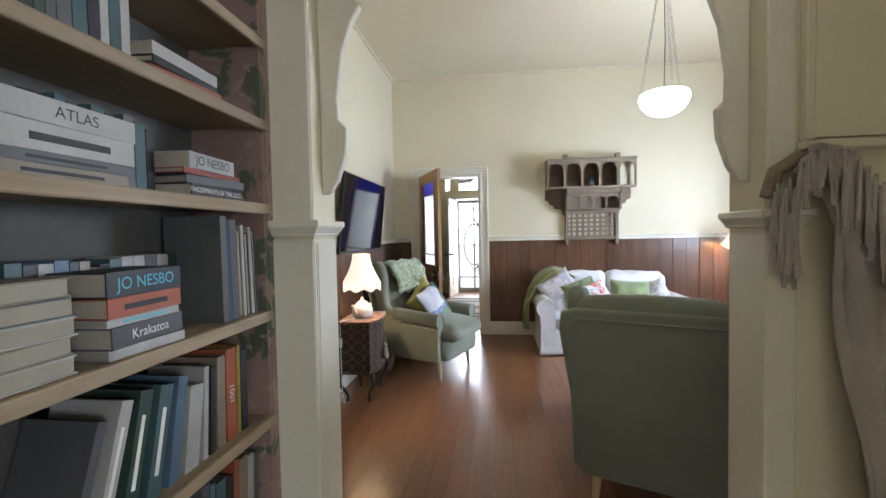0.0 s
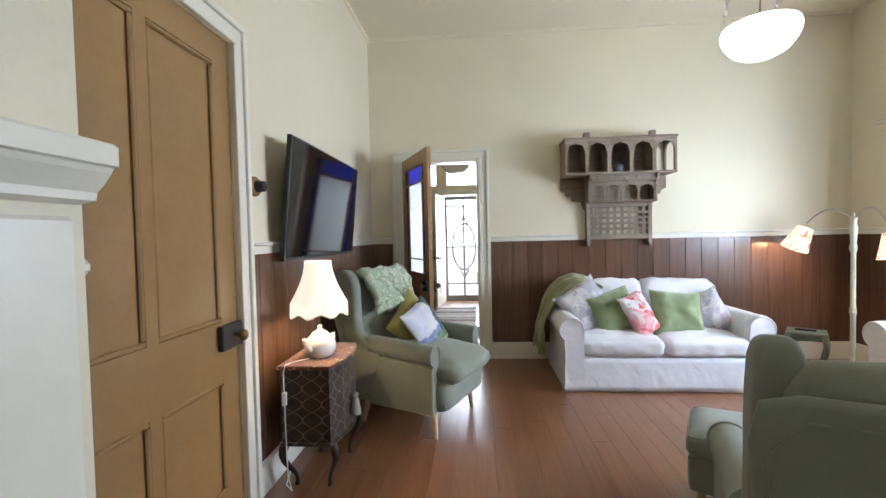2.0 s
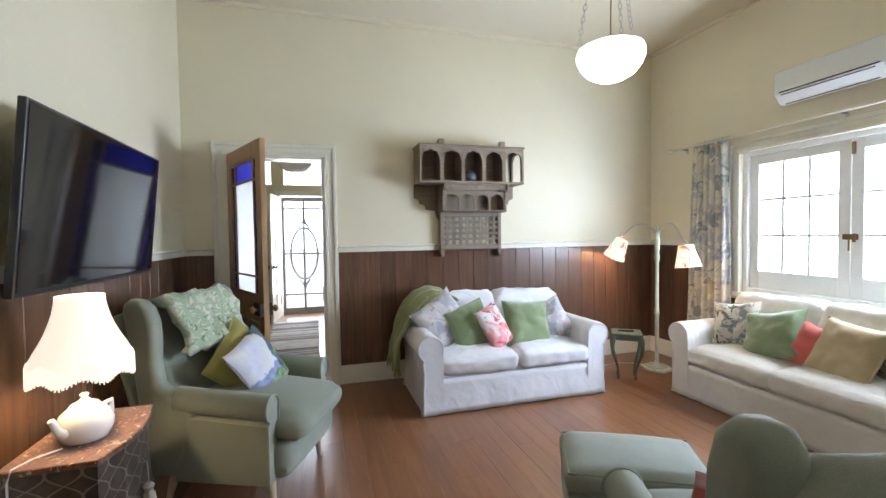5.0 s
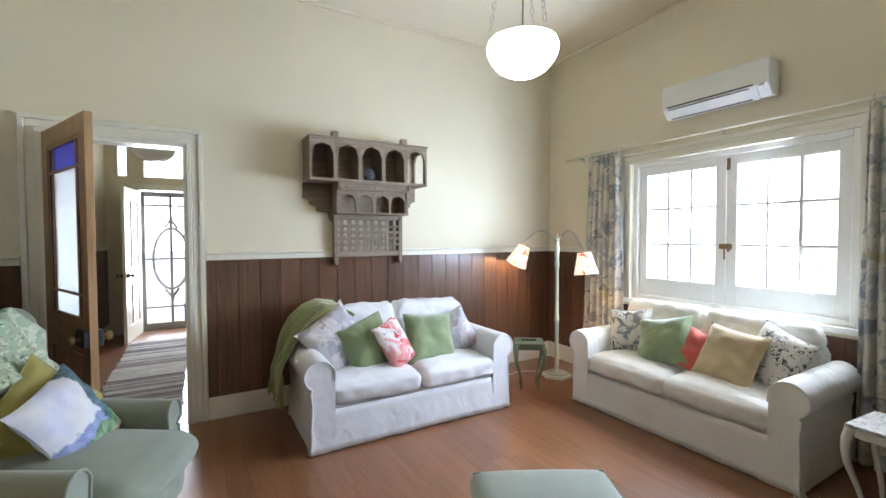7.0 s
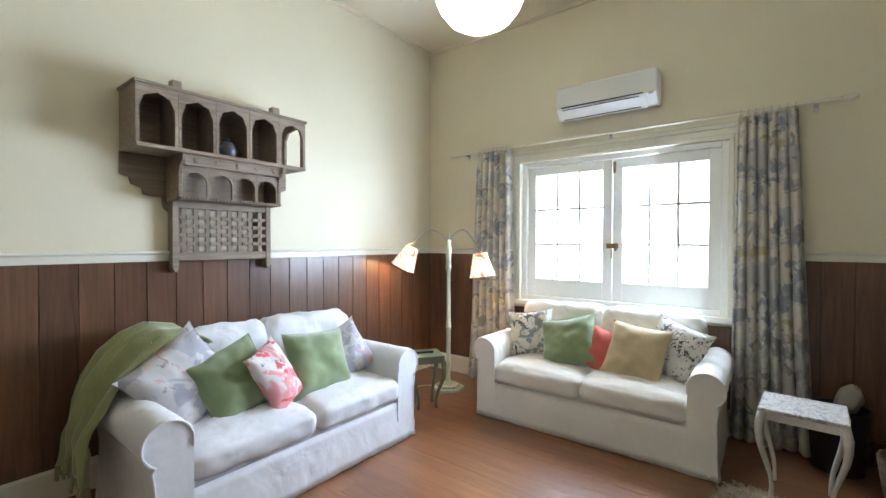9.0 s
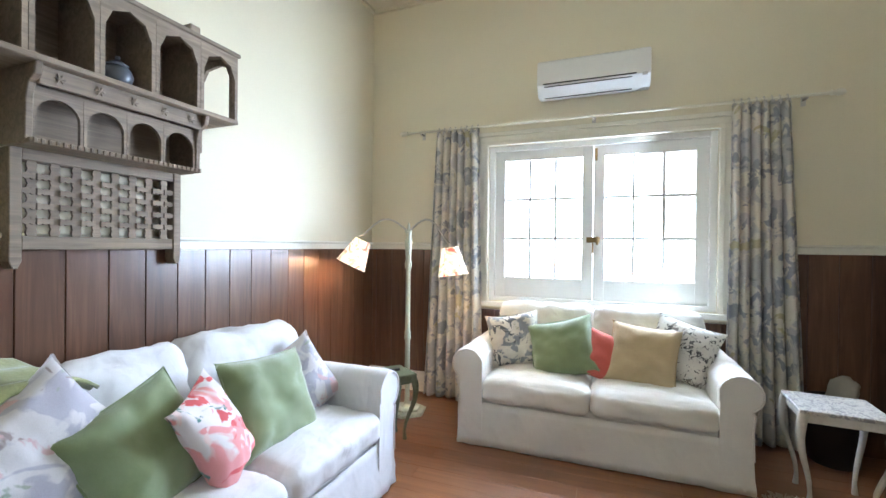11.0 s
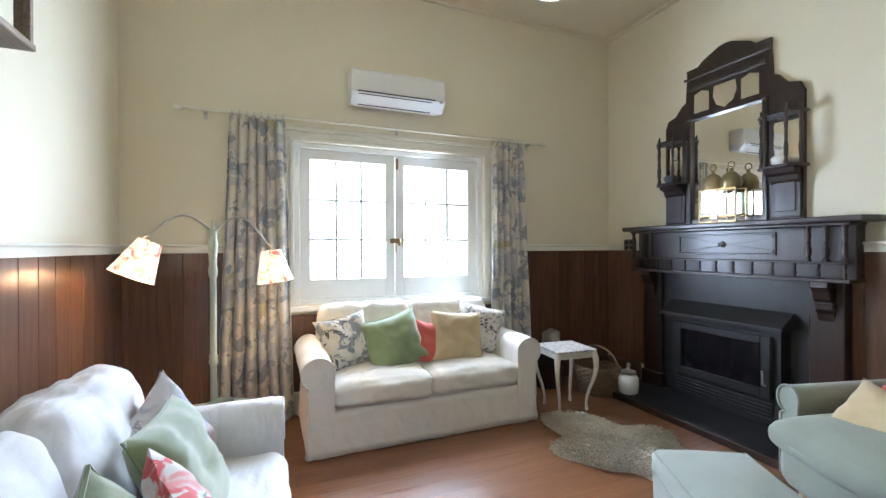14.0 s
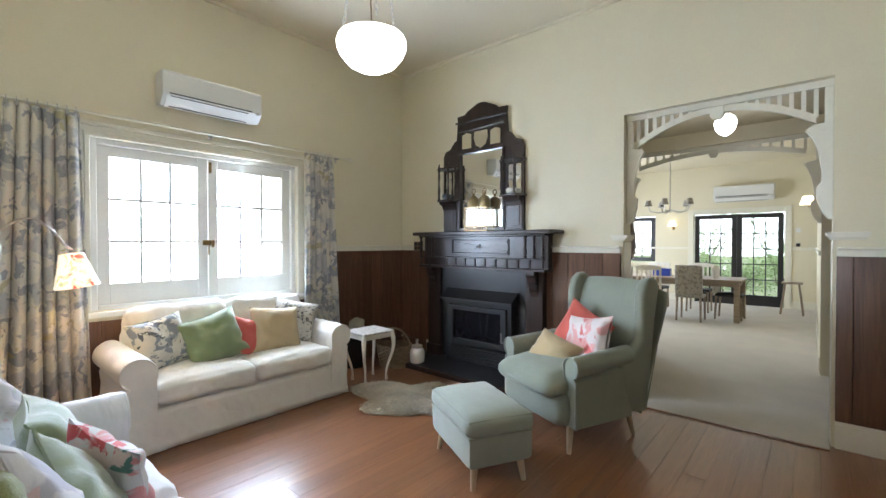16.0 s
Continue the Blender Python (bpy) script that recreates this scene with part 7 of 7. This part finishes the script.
for k, (th, hh, c, w) in enumerate(((0.03, 0.205, DG, ""), (0.036, 0.205, WH, "JO NESBO"), (0.04, 0.20, GY, ""), (0.034, 0.205, WH, "JO NESBO"), (0.032, 0.205, WH, "JO NESBO"), (0.03, 0.20, TL, ""), (0.024, 0.19, DK, ""), (0.02, 0.185, GR, ""), (0.024, 0.20, TN, ""), (0.02, 0.20, DK, ""), (0.03, 0.205, BL, ""), (0.03, 0.20, WH, ""), (0.026, 0.2, DK, ""), (0.03, 0.205, TL, ""))):
    yy -= th + 0.002
    upright(th, hh, 0.10, c, SX - 0.135, yy, z + 0.0, 0, w, DARKINK if w else None, 0.02, label="paperback standing behind the stack")
for k in range(5):
    book(0.035, 0.16, 0.12, (WH, TN, WH, GR, TN)[k], pose(SX, 2.165, z + 0.036 * k, 0, 0, 4 * math.sin(k * 2)), label="paperback stacked with its pages outwards", page_face=True)
# shelf at 1.57
z = 1.57
zz = z
for th, c, w, pm, sz, ln in ((0.034, DK, "FINGERPRINTS OF THE GODS", WHITEINK, 0.019, 0.235), (0.022, GY, "", None, 0, 0.22), (0.014, RD, "", None, 0, 0.24), (0.042, WH, "JO NESBO", DARKINK, 0.034, 0.20)):
    book(th, ln, 0.14, c, pose(SX, 2.664 + 0.01 * math.sin(th * 400), zz, 0, 0, math.sin(th * 211) * 5), w, pm, sz, label="thick paperback lying in a stack")
    zz += th + 0.001
yy = 2.53
for k in range(11):
    th = (0.022, 0.03, 0.026, 0.018)[k % 4]
    yy -= th + 0.003
    upright(th, 0.16 + 0.01 * (k % 3), 0.11, (DK, TL, GR, DG, DK, TL, DK, GY, TL, WH, DK)[k], SX - 0.07, yy, z, label="small dark paperback standing upright")
for k, (th, c) in enumerate(((0.025, TN), (0.02, GR), (0.05, WH), (0.045, WH))):
    book(th, 0.26, 0.16, c, pose(SX, 2.245 + 0.008 * k, z + (0, 0.026, 0.047, 0.098)[k], 0, 0, 2 * math.sin(k * 3)), "ATLAS" if k == 3 else "", DARKINK, 0.03, label="large pale book lying flat on the shelf")
# shelf at 1.85 and above
for z, seed in ((1.846, 1), (2.112, 2)):
    r = random.Random(seed)
    for k, (th, c) in enumerate(((0.02, OR), (0.018, DK), (0.03, WH))):
        book(th, 0.24, 0.15, c, pose(SX, 2.57, z + (0, 0.021, 0.04)[k], 0, 0, r.uniform(-4, 4)), label="book lying flat on a high shelf")
    yy = 2.43
    for k in range(9):
        th = r.uniform(0.018, 0.035)
        yy -= th + 0.002
        upright(th, r.uniform(0.15, 0.19), 0.12, r.choice((DK, TL, GR, WH, GY, DG)), SX - 0.03, yy, z, label="paperback standing on a high shelf")
# shelf at 0.86: leaning large books
z = 0.86
yy = BY1 - 0.10
for k, (th, hh, c, lean, w) in enumerate(((0.03, 0.25, DK, 0, ""), (0.014, 0.27, YL, 1, ""), (0.045, 0.27, OR, 1, "1001"), (0.035, 0.26, TN, 2, ""), (0.02, 0.24, DK, 3, ""), (0.018, 0.25, WH, 4, ""), (0.05, 0.22, WH, 9, ""), (0.03, 0.26, BL, 11, ""), (0.04, 0.26, TL, 13, ""), (0.035, 0.27, DG, 14, ""), (0.03, 0.27, WH, 17, ""), (0.02, 0.25, GY, 18, ""))):
    yy -= th + 0.006 + 0.0016 * lean
    upright(th, hh, 0.17, c, SX - 0.015, yy, z, -lean, w, WHITEINK if w or k in (8, 9, 10) else None, 0.03, label="large book leaning on its neighbours")
z = 0.51
yy = BY1 - 0.06
for k in range(12):
    th = 0.02 + 0.012 * (k % 3)
    yy -= th + 0.004
    upright(th, 0.24 + 0.012 * (k % 4), 0.16, (GR, WH, TN, OR, DK, TL, BL, GY, WH, DG, TN, DK)[k], SX - 0.02, yy, z, -3, label="tall book on a low shelf")

# grey throw hung over a wooden arm in the passage
TY = YS - 0.25
arm = thing("hat_stand_arm", "sloping tan wooden rail fixed to the passage wall", "rail")
bm = bmesh.new()
top = [(1.251, 1.568), (1.272, 1.644), (1.335, 1.681), (1.409, 1.671), (1.493, 1.557), (1.572, 1.417), (1.672, 1.233), (1.82, 0.985)]
tube(bm, [(x, TY + 0.02, zt - 0.02) for x, zt in top], 0.022, 8)
box(bm, 1.385, 1.43, TY + 0.02, YS - 0.20, 1.60, 1.65)
box(bm, 1.65, 1.695, TY + 0.02, YS - 0.20, 1.18, 1.23)
part("rail", bm, SHELFPINE, arm)


def rail_top(x):
    for (xa, za), (xb, zb) in zip(top, top[1:]):
        if xa <= x <= xb:
            return za + (zb - za) * (x - xa) / (xb - xa)
    return top[-1][1]


grid = []
for k in range(25):
    f = k / 24
    row = []
    for i in range(45):
        x = 1.309 + 0.505 * i / 44
        zt = rail_top(x) + 0.012
        drop = min(zt - 0.42 - 0.05 * math.sin(x * 30), 0.08 + 9 * max(0.0, x - 1.34) ** 1.2)
        fold = (0.010 + 0.022 * f) * math.sin(x * 46 + 2.5 * noise.noise(Vector((x * 4, f * 2, 0)))) + 0.012 * noise.noise(Vector((x * 14, f * 6, 3)))
        row.append((x + 0.012 * math.sin(f * 6 + x * 20), TY - 0.03 + fold, zt - drop * f))
    grid.append(row)
r = random.Random(8)
strands = []
for k in range(64):
    x = 1.272 + 0.527 * k / 63
    strands.append((Vector((x, TY - 0.08 + r.uniform(-0.008, 0.008), rail_top(x) - 0.01 - 0.02 * (k % 2))), r.uniform(0.15, 0.24) if x > 1.377 else r.uniform(0.07, 0.13)))
for k in range(34):
    strands.append((Vector((1.243 + 0.053 * r.random(), TY - 0.03 + r.uniform(-0.03, 0.02), 1.60 - 0.14 * r.random())), r.uniform(0.12, 0.19)))
draped("hung_throw", GREYWOOL, "grey-brown wool throw with a long tasselled fringe", "throw", grid, 0.012, strands)

pg = thing("ceiling_light", "lit opal globe on a short metal stem", "ceiling light", pose(0.62, 2.05, 2.84))
bm = bmesh.new()
lathe(bm, [(0.06, 0.0), (0.06, -0.02), (0.02, -0.03), (0.012, -0.05), (0.012, -0.06), (0.045, -0.07), (0.05, -0.10)], 0, 0, 18)
part("fitting", bm, STEEL, pg, "", True)
bm = bmesh.new()
lathe(bm, [(0.05, -0.10), (0.085, -0.13), (0.10, -0.18), (0.088, -0.24), (0.05, -0.29), (0.01, -0.31)], 0, 0, 24)
part("globe", bm, glow("lit_opal_globe", (1.0, 0.95, 0.85), 10.0), pg, "lit opal glass globe", True)

# hall things -----------------------------------------------------------------------
hr = thing("hall_runner", "striped woven rag runner along the hall floor", "rug", pose(-0.22, 9.6, 0.0))
RAGS = [cloth("rag_weave", c, 150, 0.2, 0.95, 0.8) for c in ((0.50, 0.44, 0.39), (0.11, 0.075, 0.07), (0.62, 0.58, 0.52), (0.22, 0.15, 0.13))]
r = random.Random(5)
y = -1.65
while y < 1.65:
    w = r.uniform(0.03, 0.07)
    bm = bmesh.new()
    e0, e1 = r.uniform(-0.015, 0.015), r.uniform(-0.015, 0.015)
    box(bm, -0.36 + e0, 0.36 + e1, y, y + w - 0.002, 0.0, 0.010 + r.uniform(0, 0.003), 0.003)
    part("woven_stripe", bm, r.choice(RAGS), hr)
    y += w
hp = thing("pendant_light", "white scalloped glass pendant in the hall", "pendant light", pose(-0.10, 9.0, 2.32))
bm = bmesh.new()
lathe(bm, [(0.02, 0.0), (0.12, 0.02), (0.19, 0.08), (0.215, 0.16), (0.205, 0.165)], 0, 0, 28)
part("bowl", bm, PORCELAIN, hp, "", True)
bm = bmesh.new()
tube(bm, [(0, 0, 0.10), (0, 0, 1.38)], 0.006, 6)
part("cord", bm, STEEL, hp)

# dining room things -----------------------------------------------------------------
dt = thing("dining_table", "oak dining table with square legs", "dining table", pose(1.95, -2.50, 0))
bm = bmesh.new()
box(bm, -1.05, 1.05, -0.5, 0.5, 0.73, 0.77, 0.005)
part("tabletop", bm, TABLEWOOD, dt)
bm = bmesh.new()
for b in ((-0.98, 0.98, -0.44, -0.42), (-0.98, 0.98, 0.42, 0.44), (-0.98, -0.96, -0.42, 0.42), (0.96, 0.98, -0.42, 0.42)):
    box(bm, *b, 0.64, 0.73)
part("apron", bm, TABLEWOOD, dt)
for sx in (-1, 1):
    for sy in (-1, 1):
        bm = bmesh.new()
        box(bm, sx * 0.99 - 0.045, sx * 0.99 + 0.045, sy * 0.44 - 0.045, sy * 0.44 + 0.045, 0, 0.73, 0.004)
        part("leg", bm, TABLEWOOD, dt)
PLAID = printed("grey_check_cloth", (0.36, 0.33, 0.29), [((0.22, 0.20, 0.18), 1.2, 0.52)], 12)


def dining_chair(label, m, padded):
    c = thing("dining_chair", label, "dining chair", m, "chairs round the dining table")
    bm = bmesh.new()
    softbox(bm, 0.44, 0.44, 0.06, 0.02, 5, 0.015, 0, 0.0, 5, pose(0, 0, 0.46))
    part("seat", bm, PLAID if padded else IRON, c, "", True)
    if padded:
        bm = bmesh.new()
        softbox(bm, 0.45, 0.06, 0.56, 0.025, 6, 0, 0, 0.002, 5, pose(0, 0.21, 0.76, -6))
        part("backrest", bm, PLAID, c, "checked cloth back", True)
    else:
        bm = bmesh.new()
        prism(bm, [(-0.22, 0.93), (0.22, 0.93), (0.235, 0.99), (0.12, 1.015), (-0.12, 1.015), (-0.235, 0.99)], 0.225, 0.25, "y", 0.004, 1)
        part("top_rail", bm, IVORY, c)
        for x in (-0.12, -0.04, 0.04, 0.12):
            part("back_slat", boxes((x - 0.015, x + 0.015, 0.222, 0.236, 0.49, 0.94)), IVORY, c)
        for x in (-0.205, 0.205):
            part("back_post", boxes((x - 0.018, x + 0.018, 0.205, 0.24, 0.45, 0.95)), IVORY, c)
    for x in (-0.19, 0.19):
        for y in (-0.19, 0.19):
            bm = bmesh.new()
            tube(bm, [(x, y, 0.45), (x * 1.04, y * 1.1, 0)], 0.022, 8, (1, 0.75))
            part("leg", bm, TABLEWOOD, c)
    return c


for x, y, a, padded in ((1.66, -1.90, 0, True), (1.12, -2.52, -92, False), (2.35, -1.86, 4, False), (2.85, -1.92, -5, False), (1.75, -3.2, 180, False), (2.6, -3.2, 176, False)):
    dining_chair("checked cloth dining chair drawn up to the table" if padded else "white slat-back dining chair at the table", pose(x, y, 0, 0, 0, a), padded)
bx = thing("tissue_box", "blue patterned box standing on the dining table", "box", pose(2.3, -2.5, 0.77))
bm = bmesh.new()
box(bm, -0.16, 0.16, -0.08, 0.08, 0, 0.15, 0.006)
part("carton", bm, paint("bright_blue_card", (0.05, 0.09, 0.5), 0.4, 0.2, 30, 0.0, 14), bx)
stl = thing("stool", "dark wooden four-legged stool by the wall", "stool", pose(0.24, -3.92, 0))
bm = bmesh.new()
box(bm, -0.17, 0.17, -0.13, 0.13, 0.62, 0.655, 0.01, 2)
part("seat", bm, TABLEWOOD, stl)
for sx in (-1, 1):
    for sy in (-1, 1):
        bm = bmesh.new()
        tube(bm, [(sx * 0.11, sy * 0.08, 0.62), (sx * 0.18, sy * 0.13, 0)], 0.018, 8)
        part("leg", bm, TABLEWOOD, stl)
    bm = bmesh.new()
    tube(bm, [(sx * 0.155, -0.11, 0.22), (sx * 0.155, 0.11, 0.22)], 0.011, 6)
    part("stretcher", bm, TABLEWOOD, stl)
ch = thing("chandelier", "pewter chandelier with five small shades", "chandelier", pose(2.15, -2.45, 2.12))
bm = bmesh.new()
lathe(bm, [(0.012, -0.05), (0.03, 0.0), (0.02, 0.06), (0.012, 0.10), (0.008, 1.18)], 0, 0, 12)
part("stem", bm, STEEL, ch, "", True)
for k in range(5):
    a = 2 * math.pi * k / 5 + 0.3
    c, s = math.cos(a), math.sin(a)
    bm = bmesh.new()
    tube(bm, [(0.02 * c, 0.02 * s, 0.0), (0.2 * c, 0.2 * s, -0.05), (0.36 * c, 0.36 * s, -0.02), (0.40 * c, 0.40 * s, 0.08)], 0.011, 8)
    part("arm", bm, STEEL, ch, "", True)
    bm = bmesh.new()
    lathe(bm, [(0.075, 0.09), (0.045, 0.21)], 0.40 * c, 0.40 * s, 16)
    part("shade", bm, PLAID, ch, "grey cloth shade", True)


def sconce(m):
    t = thing("wall_light", "brass wall light with a lit cream shade", "wall light", m)
    bm = bmesh.new()
    tube(bm, [(0, 0, 0), (0, 0.10, -0.03), (0, 0.14, 0.02)], 0.009, 8)
    lathe(bm, [(0.03, -0.06), (0.03, 0.06)], 0, 0.012, 12)
    part("arm", bm, BRASS, t, "", True)
    bm = bmesh.new()
    lathe(bm, [(0.10, 0.03), (0.06, 0.16)], 0, 0.14, 18)
    part("shade", bm, SMALLGLOW, t, "lit cream shade", True)


sconce(pose(DW, -1.6, 2.02, 0, 0, -90))
sconce(pose(2.62, DS, 1.85, 0, 0, 0))
th = thing("thermostat", "white control and dark knob on the dining wall", "wall control", pose(0.17, DS, 1.62))
part("plate", boxes((-0.04, 0.04, 0, 0.02, 0.06, 0.16)), PLASTIC, th)
part("knob", boxes((-0.035, 0.035, 0, 0.04, -0.25, -0.18)), DARKPLASTIC, th, "dark round knob")

# garden outside the dining doors -------------------------------------------------------
LEAF, lt, lb = nodes_of("shrub_leaves")
lb.inputs["Base Color"].default_value, lb.inputs["Roughness"].default_value = (0.16, 0.24, 0.09, 1), 0.6
through_leaf, leaf_mix = lt.nodes.new("ShaderNodeBsdfTranslucent"), lt.nodes.new("ShaderNodeMixShader")
through_leaf.inputs["Color"].default_value = (0.32, 0.44, 0.18, 1)
leaf_mix.inputs[0].default_value = 0.5
lt.links.new(lb.outputs[0], leaf_mix.inputs[1])
lt.links.new(through_leaf.outputs[0], leaf_mix.inputs[2])
lt.links.new(leaf_mix.outputs[0], lt.nodes["Material Output"].inputs["Surface"])
BARK = paint("shrub_bark", (0.10, 0.075, 0.05), 0.9, 0.2, 30, 0.6)


def shrub(x, y, h, w, seed, leaves):
    t = thing("shrub", "leafy green garden shrub behind the dining doors", "shrub", pose(x, y, -0.55))
    r = random.Random(seed)
    bm = bmesh.new()
    tips = []
    for k in range(7):
        a, l = r.uniform(0, 6.28), r.uniform(0.6, 0.95)
        p = Vector((0.25 * w * math.cos(a), 0.25 * w * math.sin(a), h * l * 0.6))
        q = Vector((0.42 * w * math.cos(a + 0.4), 0.42 * w * math.sin(a + 0.4), h * l))
        tube(bm, [(0, 0, 0), p * 0.5, p, q], 0.03, 6, (1.2, 0.9, 0.6, 0.2))
        tips += [p, q, (p + q) / 2]
    part("stems", bm, BARK, t)
    bm = bmesh.new()
    for _ in range(leaves):
        c = r.choice(tips) + Vector((r.gauss(0, 0.16 * w), r.gauss(0, 0.16 * w), r.gauss(0, 0.12 * h)))
        if c.z < 0.05:
            continue
        d = Vector((r.uniform(-1, 1), r.uniform(-1, 1), r.uniform(-0.6, 0.6))).normalized() * r.uniform(0.03, 0.08)
        s = d.cross(Vector((r.uniform(-1, 1), r.uniform(-1, 1), 1))).normalized() * d.length * 0.32
        v = [bm.verts.new(c + o) for o in (-d, s, d, -s)]
        bm.faces.new(v)
    part("foliage", bm, LEAF, t, "many small green leaves")


for k, (x, y, h, w, n) in enumerate(((0.3, -9.6, 2.2, 2.2, 3000), (2.0, -9.2, 1.6, 2.2, 3000), (3.2, -10.6, 2.6, 2.4, 3000), (4.9, -10.0, 2.2, 2.2, 2600), (0.6, -14.5, 4.2, 3.6, 4000), (3.8, -15.0, 4.6, 3.6, 4000), (-1.6, -12.0, 3.2, 3.0, 3000))):
    shrub(x, y, h, w, k + 1, n)
